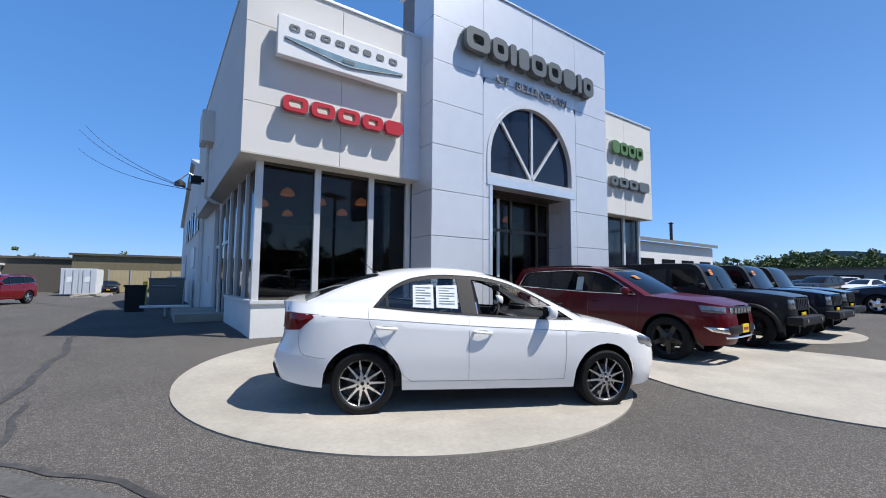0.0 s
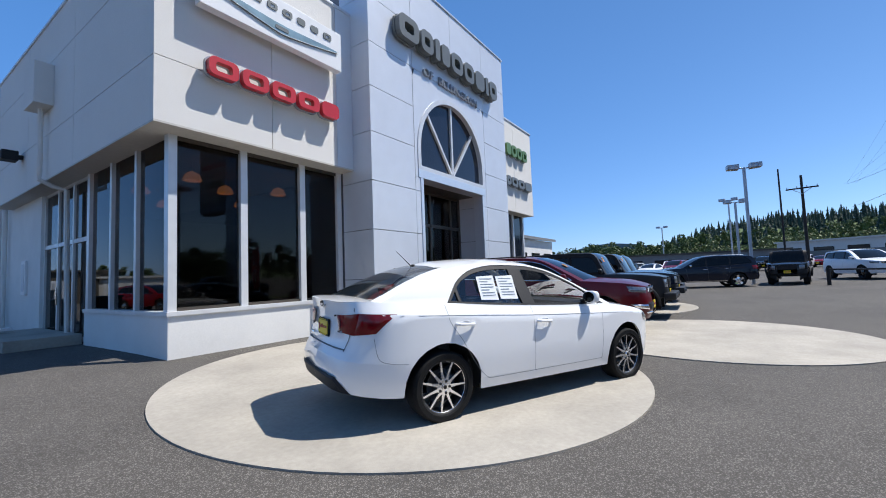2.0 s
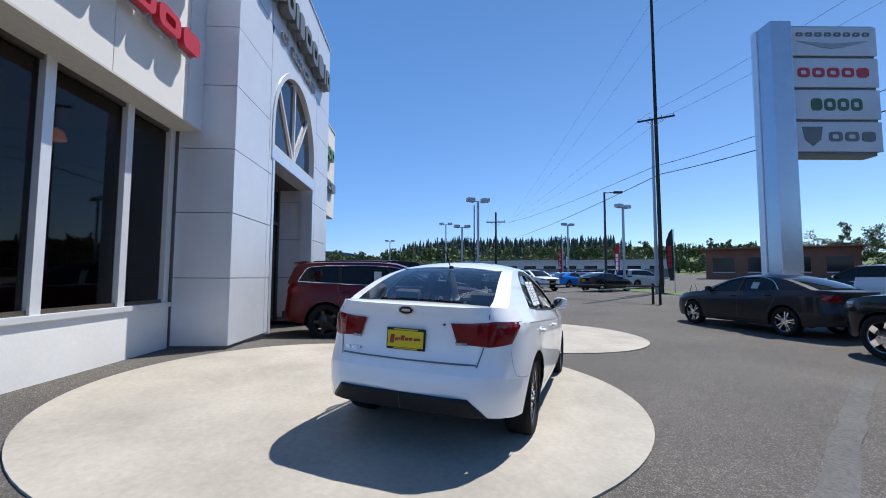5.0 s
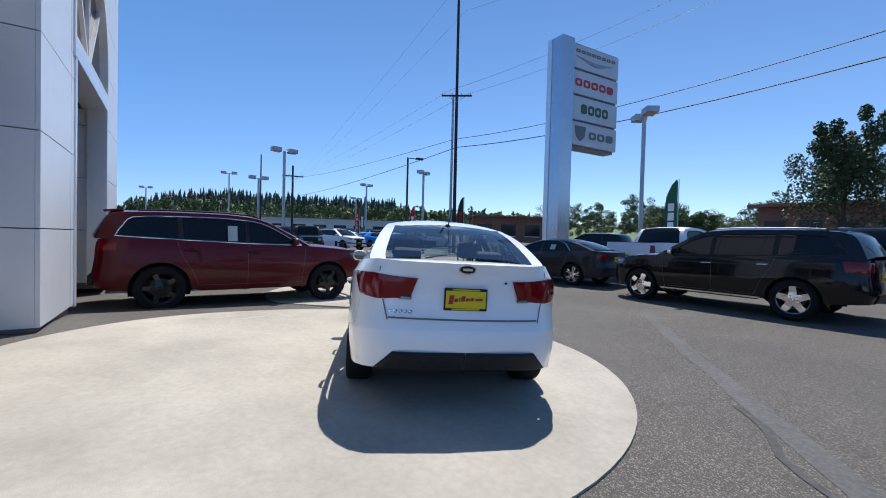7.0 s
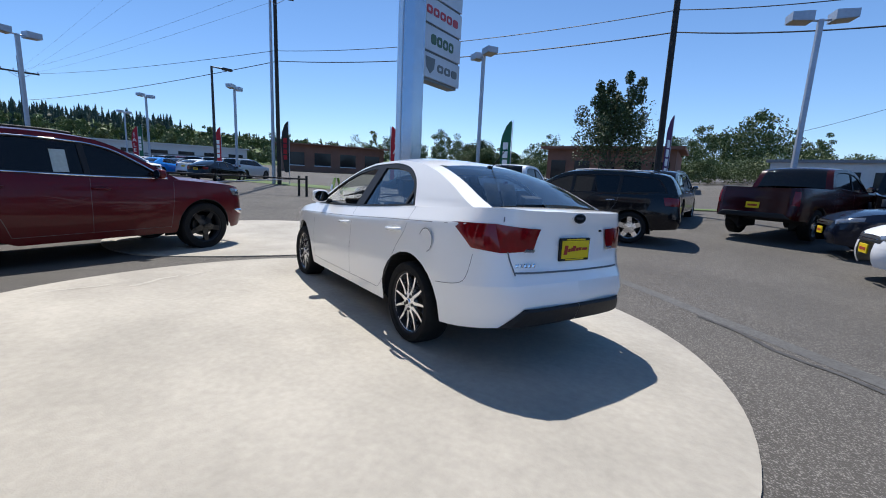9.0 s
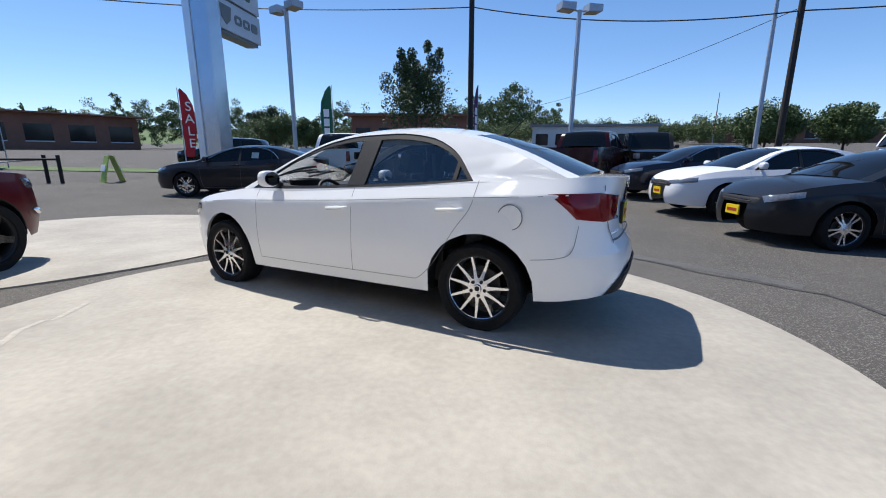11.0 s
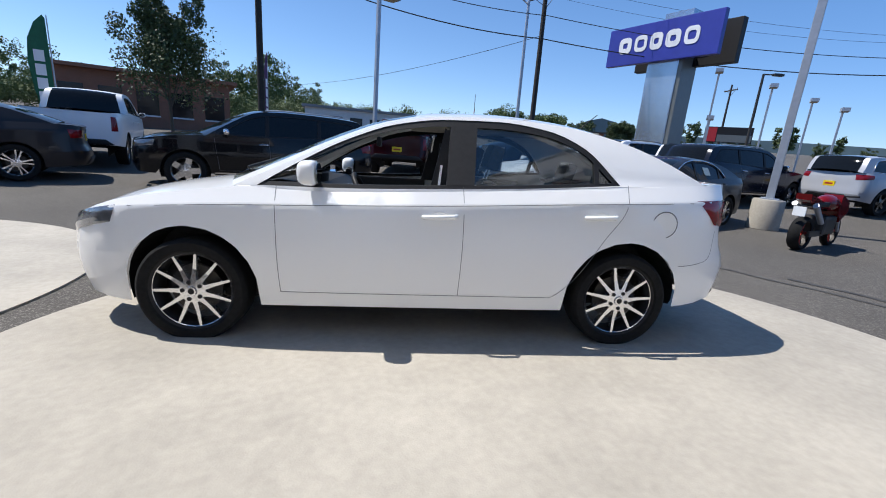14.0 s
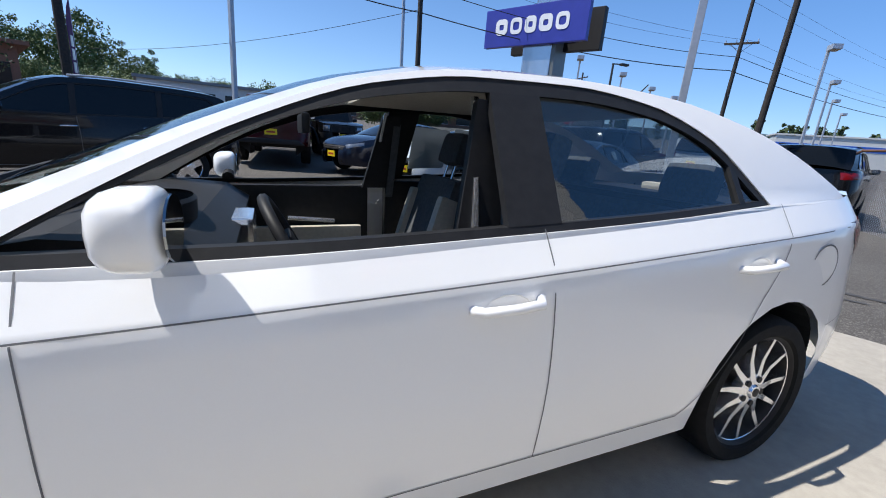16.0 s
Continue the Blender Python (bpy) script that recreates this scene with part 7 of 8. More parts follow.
def pylon():
    """The tall dealer sign by the road: a silver column carrying four pale panels."""
    yaw = math.degrees(math.atan2(-3.0, -0.25)) + 180
    ob = thing("pylon_sign", pose(12.45, -7.5, gz(12.4, -7.4), 0, 0, -93) @ Matrix.Diagonal((1.04, 1.04, 1.045, 1)), "tall silver pylon sign carrying four pale panels", "sign")
    part("column", box(-0.1, -0.5, 0, 0.62, 0.1, 10.0, bevel=0.03), COLUMN, ob, "silver clad column")
    part("column_face", box(-0.14, 0.1, 0, 0.3, 0.36, 10.0, bevel=0.03), SILVER_B, ob)
    part("core", box(0.62, -0.2, 5.55, 3.7, 0.3, 10.0), GREY_SIGN, ob)
    marks = (("wing", GREY_SIGN), ("red", RED_SIGN), ("green", LEAFSIGN), ("dark", GREY_SIGN))
    for k, (kind, mt) in enumerate(marks):
        z1 = 9.93 - k * 1.12
        z0 = z1 - 1.02
        for s in (1, -1):
            o = part("sign_panel", box(0.66, (0.3 if s > 0 else -0.27), z0, 3.75, (0.37 if s > 0 else -0.2), z1, bevel=0.01), PALE_SIGN, ob)
            y = 0.38 if s > 0 else -0.28
            if kind == "red" or kind == "dark":
                n = 5 if kind == "red" else 3
                a, b = (0.95, 3.5) if kind == "red" else (1.9, 3.6)
                for i in range(n):
                    w = (b - a) / n
                    part("sign_block", block(a + i * w, z0 + 0.35, a + i * w + w * 0.82, z0 + 0.68, 0.45 if i < n - 1 else 0, y - 0.01, 0.02), mt, o)
                if kind == "dark":
                    part("shield", plate([(1.0, y - 0.01, z0 + 0.85), (1.7, y - 0.01, z0 + 0.85), (1.62, y - 0.01, z0 + 0.4), (1.35, y - 0.01, z0 + 0.18), (1.08, y - 0.01, z0 + 0.4)], (0, 0.02, 0)), mt, o)
            elif kind == "green":
                for i in range(4):
                    part("sign_block", block(1.35 + i * 0.46, z0 + 0.3, 1.35 + i * 0.46 + 0.38, z0 + 0.72, 0.45 if i else 0, y - 0.01, 0.02), mt, o)
            else:
                for i in range(8):
                    part("sign_block", block(0.95 + i * 0.33, z0 + 0.68, 0.95 + i * 0.33 + 0.24, z0 + 0.82, 0.4, y - 0.01, 0.02), mt, o)
                part("wing", plate([(0.95, y - 0.01, z0 + 0.52), (2.2, y - 0.01, z0 + 0.42), (3.45, y - 0.01, z0 + 0.52), (2.6, y - 0.01, z0 + 0.3), (2.2, y - 0.01, z0 + 0.24), (1.8, y - 0.01, z0 + 0.3)], (0, 0.02, 0)), MID_SIGN, o)
    part("bottom_bar", box(0.62, -0.2, 5.42, 3.6, 0.3, 5.55), GREY_SIGN, ob)


LEAFSIGN = mat("deep_green_sign", (0.05, 0.11, 0.045), 0.4, var=0.05)
pylon()


def blue_sign():
    ob = thing("blue_road_sign", pose(-16.74, -8.28, gz(-16.7, -8.3), 0, 0, 92) @ Matrix.Diagonal((1, 1, 1.09, 1)), "wide blue sign board with white blocks on a broad grey column", "sign")
    part("column", box(-0.6, -0.4, 0, 1.15, 0.5, 5.9, bevel=0.06), COLUMN, ob, "broad pale grey column")
    part("column_side", box(1.15, -0.35, 0, 1.35, 0.9, 5.9), GREY_SIGN, ob)
    part("board", box(-3.1, -0.7, 5.35, 3.1, -0.4, 7.15, bevel=0.03), BLUE_SIGN, ob)
    part("cap", box(-0.2, -0.2, 7.1, 1.3, 0.7, 7.55, bevel=0.03), COLUMN, ob)
    part("back_board", box(-2.0, 0.5, 5.15, 3.35, 0.9, 7.0, bevel=0.03), BLACK, ob)
    x = -2.35
    for k, w in enumerate((0.9, 0.85, 0.8, 0.9, 0.85)):
        part("sign_block", block(x, 5.9, x + w * 0.86, 6.65, 0.5 if k in (1, 4) else 0.35, -0.73, 0.04), WHITE_SIGN, ob)
        x += w * 1.08
    return ob


blue_sign()


def feather_flag(x, y, h, heading, cloth, marks, label, words=None):
    ob = thing("feather_flag", pose(x, y, gz(x, y), 0, 0, heading), label, "flag", "feather flags")
    part("flag_pole", rod((0, 0, 0), (0, 0, h), 0.03, 0.015), STEEL, ob)
    edge = [(0.04, 0.9), (0.34, 0.9), (0.52, h * 0.45), (0.58, h * 0.66), (0.52, h * 0.82), (0.32, h * 0.94), (0.1, h), (0.04, h - 0.1)]
    part("cloth", plate([(u, 0.02 * math.sin(v * 3), v) for u, v in edge], (0, 0.008, 0)), cloth, ob)
    if words:
        for k, c in enumerate(words):
            for s in (1, -1):
                part("letter", text_mesh(c, 0.55, 0.004), marks, ob, m=pose(0.33, 0.004 - s * 0.03, h * 0.80 - k * 0.52, 90, 0, 0 if s > 0 else 180))
    else:
        for k in range(4):
            part("flag_bar", box(0.17, -0.02, h * 0.66 - k * 0.42, 0.42, 0.03, h * 0.66 - k * 0.42 + 0.34), marks, ob)
    return ob


F_RED = mat("red_cloth", (0.42, 0.02, 0.03), 0.8, var=0.1)
F_GREEN = mat("green_cloth", (0.02, 0.12, 0.06), 0.8, var=0.1)
F_PURPLE = mat("purple_cloth", (0.09, 0.025, 0.10), 0.8, var=0.15)
F_BLACK = mat("black_cloth", (0.03, 0.03, 0.03), 0.8, var=0.1)
feather_flag(15.2, -10.0, 3.8, 220, F_RED, WHITE_SIGN, "red feather flag reading SALE in white", "SALE")
feather_flag(9.0, -11.75, 4.1, 5, F_GREEN, WHITE_SIGN, "green feather flag with white marks")
feather_flag(39.5, -15.3, 4.55, 50, F_RED, WHITE_SIGN, "red feather flag with white marks")
feather_flag(27.89, -13.65, 4.72, 40, F_BLACK, F_RED, "black feather flag with red marks")
feather_flag(2.2, -14.5, 4.35, 70, F_PURPLE, WHITE_SIGN, "dark purple feather flag with pale marks")
feather_flag(-14.48, -22.87, 4.48, 60, F_BLACK, F_RED, "dark feather flag with red marks")
feather_flag(51.51, -13.55, 4.54, 60, F_RED, WHITE_SIGN, "red feather flag reading SALE in white", "SALE")
feather_flag(57.61, -16.62, 5.15, 60, F_GREEN, WHITE_SIGN, "green feather flag with white marks")


def barrier():
    ob = thing("barrier_gate", pose(17.48, -6.32, gz(17.5, -6.3), 0, 0, 12), "low black swing-arm barrier across the exit", "gate")
    for x in (0, 0.45):
        part("post", rod((x, 0, 0), (x, 0, 1.0), 0.06), BLACK, ob)
    part("arm", rod((0, 0, 0.85), (9.5, 2.2, 0.85), 0.04), BLACK, ob)
    part("strut", rod((0.4, 0, 0.85), (6.5, 1.5, 0.35), 0.025), STEEL, ob)
    part("far_post", rod((9.6, 2.2, 0), (9.6, 2.2, 0.95), 0.08), BLACK, ob)
    sb = thing("sandwich_board", pose(16.26, -7.14, gz(16.3, -7.1), 0, 0, 145), "green and yellow sandwich board on the asphalt", "sign")
    for s in (1, -1):
        p = part("board", plate([(-0.35, s * 0.3, 0), (0.35, s * 0.3, 0), (0.3, s * 0.05, 1.0), (-0.3, s * 0.05, 1.0)], (0, s * 0.03, 0)), LIME, sb)
        part("board_bar", plate([(-0.26, s * 0.245, 0.42), (0.26, s * 0.245, 0.42), (0.24, s * 0.185, 0.66), (-0.24, s * 0.185, 0.66)], (0, s * 0.03, 0)), WHITE_SIGN, p)


LIME = mat("lime_board", (0.32, 0.42, 0.06), 0.5, var=0.1)
barrier()


def chain_fence():
    """Galvanised wire fence with a top rail: real crossed wires near by."""
    a, b = Vector((-7.28, 6.6, gz(-7.3, 6.6))), Vector((-25.75, -1.74, gz(-25.8, -1.7)))
    ob = thing("wire_fence", pose(*a, 0, 0, math.degrees(math.atan2(b.y - a.y, b.x - a.x))), "galvanised chain-link fence with a rusty top rail", "fence")
    L = (b - a).length
    H = 1.75
    for k in range(9):
        x = L * k / 8
        part("post", rod((x, 0, 0), (x, 0, H + 0.03), 0.035), STEEL, ob)
    part("top_rail", rod((0, 0, H), (L, 0, H), 0.03), RUST, ob, "rust-brown top rail")
    bm = bmesh.new()
    pitch = 0.075
    n = int(9.0 / pitch)
    for k in range(n):
        x = k * pitch
        for s in (1, -1):
            x1 = x + s * H
            t0, t1 = max(0, -x / H) if False else 0.0, 1.0
            if s < 0 and x1 < 0:
                t1 = x / H
            p, q = (x, 0, 0.03), (x + s * H * t1, 0, 0.03 + (H - 0.03) * t1)
            v = [bm.verts.new(c) for c in ((p[0] - 0.0025, 0, p[2]), (p[0] + 0.0025, 0.002, p[2]), (q[0] + 0.0025, 0.002, q[2]), (q[0] - 0.0025, 0, q[2]))]
            bm.faces.new(v)
    o = part("wire_mesh", bm, STEEL, ob)
    o["kind"] = "stuff"


RUST = mat("rusty_rail", (0.16, 0.08, 0.05), 0.8, 0.2, var=0.2, scale=15)
chain_fence()


# ---- other buildings ----
def hall(name, x, y, heading, w, d, h, wall_mat, roof_mat, label, roof_h=0.5, windows=0, eave=0.3, band=None):
    """A low building: walls, flat or shallow roof, recessed windows along its front (towards -y before turning)."""
    ob = thing(name, pose(x, y, gz(x, y), 0, 0, heading), label, "building")
    part("wall", box(-w / 2, 0, -0.3, w / 2, d, h), wall_mat, ob)
    part("roof", plate([(-w / 2 - eave, -eave, h), (w / 2 + eave, -eave, h), (w / 2 + eave, d + eave, h + roof_h), (-w / 2 - eave, d + eave, h + roof_h)], (0, 0, 0.25)), roof_mat, ob)
    if band:
        part("band", box(-w / 2 - 0.05, -0.06, h * band[0], w / 2 + 0.05, 0, h * band[1]), band[2], ob)
    for k in range(windows):
        u = -w / 2 + w * (k + 0.5) / windows
        ww = w / windows * 0.62
        o = part("window", box(u - ww / 2, -0.05, h * 0.25, u + ww / 2, 0.02, h * 0.72), GLOSSBLACK, ob)
        part("sill", box(u - ww / 2 - 0.05, -0.12, h * 0.22, u + ww / 2 + 0.05, 0, h * 0.25), PALE_SIGN, o)
    return ob


# dark tan: the shadow on the warehouse wall is put into its colour
SHADED_TAN = mat("shaded_tan_siding", (0.17, 0.145, 0.085), 0.8, var=0.08, scale=3, stain=0.12)
TAN = mat("tan_siding", (0.42, 0.34, 0.2), 0.8, var=0.06, scale=3, stain=0.1)
DARKROOF = mat("dark_fascia", (0.09, 0.08, 0.065), 0.8, var=0.1)
GREYROOF = mat("grey_roofing", (0.2, 0.21, 0.22), 0.8, var=0.12, scale=3)
PALEMETAL = mat("pale_ribbed_metal", (0.55, 0.55, 0.53), 0.5, 0.2, var=0.05, scale=4)
BLUEBAND = mat("blue_fascia", (0.02, 0.09, 0.42), 0.5, var=0.05)


def rear_gable():
    """The older gabled wing behind the showroom."""
    ob = thing("gabled_wing", pose(0, 0, 0), "older white gabled workshop wing behind the showroom", "building")
    prof = [(19.0, -0.2), (19.0, 5.6), (28.0, 8.1), (37.5, 5.2), (37.5, -0.2)]
    part("gable_wall", plate([(1.8, y, z) for y, z in prof], (0.3, 0, 0)), WHITE_WALL, ob)
    for (ya, za), (yb, zb) in zip(prof[1:3], prof[2:4]):
        part("roof_slope", plate([(1.6, ya - 0.1, za), (1.6, yb, zb), (20, yb, zb), (20, ya - 0.1, za)], (0, 0, 0.18)), PALEMETAL, ob)
    part("back_wall", box(2.1, 19.0, -0.2, 20, 37.4, 5.2), WHITE_WALL, ob)
    for k in range(3):
        y = 22.5 + k * 3.6
        w = part("window", box(1.74, y, 3.6, 1.8, y + 2.4, 4.9), GLOSSBLACK, ob)
        part("window_bar", box(1.7, y + 1.15, 3.6, 1.76, y + 1.25, 4.9), MULLION, w)
    part("notice", box(1.74, 24.0, 1.9, 1.79, 26.2, 2.9), WHITE_SIGN, ob)
    part("service_door", box(1.74, 31.0, 0, 1.8, 33.5, 2.8), STEEL, ob)
    for y in (19.4, 20.2):
        part("downpipe", rod((1.7, y, 0), (1.7, y, 5.4), 0.06), WHITE_WALL, ob)
    part("lamp_bracket", tube([(1.8, 21.0, 5.6), (1.2, 21.0, 5.9), (0.9, 21.0, 5.6)], 0.04), STEEL, ob)
    part("lamp_shade", lathe([(0.02, 0), (0.2, -0.15), (0.22, -0.3)], 16, "z"), DARKMETAL, ob, m=pose(0.9, 21.0, 5.6))


rear_gable()
hall("service_shop", 27.00, 15.97, 0, 23.27, 10.0, 4.2, WHITE_WALL, GREYROOF, "low white service building with roller doors and a grey roof", 2.0, 8)
ch = thing("roof_flue", pose(36, 18.0, 4.85), "short dark flue on the service roof", "flue")
part("pipe", rod((0, 0, 0), (0, 0, 1.5), 0.12), DARKMETAL, ch)
part("cap", lathe([(0.2, 1.5), (0.2, 1.56), (0.02, 1.65)], 12, "z"), DARKMETAL, ch)
hall("warehouse", 3.71, 63.12, 0, 22.86, 14.0, 4.19, SHADED_TAN, DARKROOF, "long low tan warehouse, wall colour darkened for shade, with a dark fascia", 0.4)
hall("warehouse", -12.95, 71.79, 2, 9.01, 14.0, 4.20, DARKROOF, DARKROOF, "dark shed beside the tan warehouse", 0.3)
hall("warehouse", -22.00, 69.00, 4, 14.00, 10.0, 3.20, WHITE_WALL, WHITE_WALL, "small white shed at the yard's end", 0.2)


def yard():
    c = thing("shipping_container", pose(-5.75, 52.0, gz(-6, 52)), "white corrugated shipping container with its doors towards the yard", "container")
    part("box_body", box(-1.3, 0, 0.1, 1.3, 6.0, 2.6), PALE_SIGN, c)
    for x0, x1 in ((-1.25, -0.03), (0.03, 1.25)):
        d = part("door", box(x0, -0.06, 0.2, x1, 0, 2.5), PALE_SIGN, c)
        for u in (0.3, 0.85):
            part("lock_bar", rod((x0 + u, -0.09, 0.25), (x0 + u, -0.09, 2.45), 0.03), STEEL, d)
        part("notice", box(x0 + 0.4, -0.075, 1.3, x0 + 0.8, -0.06, 1.8), WHITE_SIGN, d)
    for k in range(14):
        part("rib", box(1.3, 0.2 + k * 0.42, 0.2, 1.34, 0.4 + k * 0.42, 2.5), WHITE_WALL, c)
    f = thing("board_fence", pose(-4.2, 60.5, gz(0, 60)), "tan slatted yard fence", "fence")
    for k in range(34):
        part("slat", box(k * 0.36, 0, 0, k * 0.36 + 0.35, 0.04, 2.5), TAN, f)
    for k in range(7):
        part("post", rod((k * 2.0, -0.06, 0), (k * 2.0, -0.06, 2.6), 0.05), STEEL, f)
    for x, y, w, h, mt, lab in ((-0.33, 19.2, 0.62, 0.9, BLACK, "black wheeled waste bin"), (0.55, 21.5, 0.8, 0.9, GREY_SIGN, "dark waste bin against the wall"), (1.2, 27.5, 0.8, 1.4, PALE_SIGN, "grey air-conditioning unit by the wall"), (0.7, 24.5, 1.4, 1.3, GREY_SIGN, "dark green equipment cabinet by the wall")):
        b = thing("bin" if "bin" in lab else "cabinet", pose(x, y, gz(x, y)), lab, "bin" if "bin" in lab else "cabinet")
        part("body", plate([(-w / 2 * 0.9, -w / 2, 0), (w / 2 * 0.9, -w / 2, 0), (w / 2, -w / 2, h), (-w / 2, -w / 2, h)], (0, w, 0)), mt, b)
        part("lid", box(-w / 2 - 0.04, -w / 2 - 0.04, h, w / 2 + 0.04, w / 2 + 0.04, h + 0.07, bevel=0.02), mt, b)
    for y in (27.0, 28.2):
        p = thing("bollard", pose(-0.2, y, gz(0, y)), "yellow painted steel bollard by the wall", "bollard", "yard bollards")
        part("pipe", rod((0, 0, 0), (0, 0, 1.2), 0.09), YELLOW, p)
    w = thing("timber_pile", pose(-4.2, 47, gz(-4, 47)), "pile of loose brown planks", "timber")
    for k in range(12):
        part("plank", box(-1.2, -0.1, 0, 1.2, 0.1, 0.07), SEATBEIGE, w, m=pose(0.2 * math.sin(k * 2.1), 0.5 * math.cos(k * 1.7), 0.08 * (k // 3), 0, 0, 17 * math.sin(k * 1.3)))


yard()
hall("shop_row", 72.54, -62.01, -125, 22.76, 12.0, 5.89, BRICKWALL, BRICKWALL, "low brown brick shop row across the road", 0.3, 4, 1.2)
hall("shop_row", 8.52, -34.19, 180, 11.45, 12.0, 3.92, BRICKWALL, BRICKWALL, "brown brick commercial building behind street trees", 0.3, 5, 0.6)
hall("shop_row", -52.89, -63.48, 142, 32.91, 14.0, 2.80, BRICKWALL, DARKROOF, "brown roofed shop row across the road", 0.3, 7, 1.0)
hall("shop_row", -10.42, -37.71, 168, 12.44, 10.0, 2.57, PALEMETAL, GREYROOF, "pale low depot behind the trees", 0.3, 6)
hall("depot", 94.65, -27.88, -111, 45.82, 14.0, 3.98, PALEMETAL, PALEMETAL, "long pale low dealership hall at the end of the lot", 0.3, 10, 0.4, (0.1, 0.55, GREY_SIGN))
hall("depot", 78.03, 12.99, -82, 38.84, 14.0, 2.82, GREYROOF, DARKROOF, "long low grey hall beyond the lot", 0.3, 8)
hall("metal_hall", -95.00, 30.00, 100, 70.00, 24.0, 5.40, PALEMETAL, PALEMETAL, "large ribbed metal hall with a blue fascia", 0.8, 0, 0.2, (0.62, 0.78, BLUEBAND))
bb = thing("billboard", pose(-44.5, -18.6, gz(-44.5, -18.6), 0, 0, 116) @ Matrix.Diagonal((0.82, 0.82, 0.82, 1)), "roadside billboard with red and dark fields", "billboard")
part("panel", box(-2.7, 0, 2.7, 2.7, 0.2, 4.7), BLACK, bb)
part("red_field", box(-2.6, -0.03, 2.8, -1.3, 0, 4.6), F_RED, bb)
part("blue_field", box(-1.2, -0.03, 2.8, 2.6, 0, 3.7), GREY_SIGN, bb)
for u in (-1.5, 1.5):
    part("post", rod((u, 0.3, 0), (u, 0.3, 2.9), 0.12), DARKMETAL, bb)


# ---- trees and hills ----
def leaf_cloud(rng, centres, n, size, flat=0.6):
    """Many small leaf faces gathered in clumps: vertices and faces."""
    c = np.array([p[:3] for p in centres])
    rad = np.array([p[3] for p in centres])
    pick = rng.integers(0, len(c), n)
    d = rng.normal(size=(n, 3))
    d /= np.linalg.norm(d, axis=1)[:, None]
    pos = c[pick] + d * (rad[pick] * rng.random(n) ** 0.45)[:, None] * np.array([1, 1, flat + 0.25])
    u = rng.normal(size=(n, 3))
    u /= np.linalg.norm(u, axis=1)[:, None]
    v = np.cross(u, rng.normal(size=(n, 3)))
    v /= np.linalg.norm(v, axis=1)[:, None]
    s = size * (0.6 + 0.8 * rng.random(n))[:, None]
    quad = np.stack([pos - u * s, pos + v * s * 0.6, pos + u * s, pos - v * s * 0.6], 1).reshape(-1, 3)
    return quad, np.arange(4 * n).reshape(-1, 4)


def mesh_of(name, verts, faces, material, parent=None):
    me = bpy.data.meshes.new(name)
    me.from_pydata(verts.tolist(), [], faces.tolist())
    me.materials.append(material)
    ob = new(name, me)
    if parent:
        ob.parent = parent
    return ob


def tree(x, y, h, w, seed, n, leaf, label, size=0.22, upright=False, trunk=0.22):
    rng = np.random.default_rng(seed)
    ob = thing("tree", pose(x, y, gz(x, y)), label, "tree", "street trees")
    bm = tube([(0, 0, 0), (0.05, 0.03, h * 0.25), (-0.05, 0.06, h * 0.55), (0, 0, h * 0.85)], trunk * 0.5, 8)
    for v in bm.verts:
        k = 1 - 0.8 * v.co.z / h
        v.co.x *= k
        v.co.y *= k
    part("trunk", bm, BARK, ob, smooth=60)
    clumps = []
    limbs = bmesh.new()
    if upright:
        for k in range(6):
            a, rr = 1.05 * k + rng.random(), w * (0.10 + 0.20 * rng.random())
            top = h * (0.76 + 0.22 * rng.random())
            foot, mid, tip = Vector((0, 0, h * 0.2)), Vector((rr * 0.8 * math.cos(a), rr * 0.8 * math.sin(a), h * 0.5)), Vector((rr * 1.25 * math.cos(a), rr * 1.25 * math.sin(a), top))
            tube([foot, mid, tip], trunk * 0.16, 5, limbs)
            for q in range(8):
                u = 0.1 + 0.9 * q / 7
                p = mid.lerp(tip, u) + Vector((rng.normal(0, 0.06) * w, rng.normal(0, 0.06) * w, 0))
                clumps.append((p.x, p.y, p.z, w * (0.125 - 0.075 * u)))
    for k in range(14 if upright else 34):
        if upright:
            a, t = rng.random() * 6.283, 0.22 + 0.34 * rng.random()
            r = w / 2 * (0.35 + 0.6 * rng.random()) * (1.15 - t)
            p = Vector((r * math.cos(a), r * math.sin(a), h * (t + 0.14)))
            girth = w * (0.13 + 0.09 * rng.random())
        else:
            d = Vector(rng.normal(size=3)).normalized() * (0.45 + 0.55 * rng.random())
            p = Vector((d.x * w * 0.4, d.y * w * 0.4, h * (0.6 + 0.31 * d.z)))
            girth = w * (0.09 + 0.07 * rng.random())
        foot = min(0.7, max(0.25, p.z / h - 0.25)) * h
        tube([(0, 0, foot), tuple(p * 0.5 + Vector((0, 0, foot * 0.5 - p.z * 0.02))), tuple(p)], trunk * 0.1, 5, limbs)
        clumps.append((p.x, p.y, p.z, girth))
    part("limb", limbs, BARK, ob)
    v, f = leaf_cloud(rng, clumps, n, size, 1.2 if upright else 0.7)
    o = mesh_of("crown", v, f, leaf, ob)
    o["label"] = "loose leafy crown"
    return ob


tree(6.49, -24.07, 8.1, 6.4, 3, 19000, LEAFDARK, "upright dark green maple standing by the road", 0.08, True)
for k, (x, y, h, w, lf) in enumerate(((-20.82, -27.05, 3.87, 6.92, LEAF), (-25.66, -25.72, 3.84, 5.94, LEAF), (-41.69, -29.86, 4.50, 4.33, LEAFDARK), (23.72, -37.73, 5.04, 5.47, LEAF2), (19.65, -36.03, 4.32, 3.67, LEAF), (27.77, -44.82, 6.19, 6.63, LEAFDARK))):
    tree(x, y, h, w, 20 + k, 16000, lf, "round-crowned street tree across the road", 0.085)


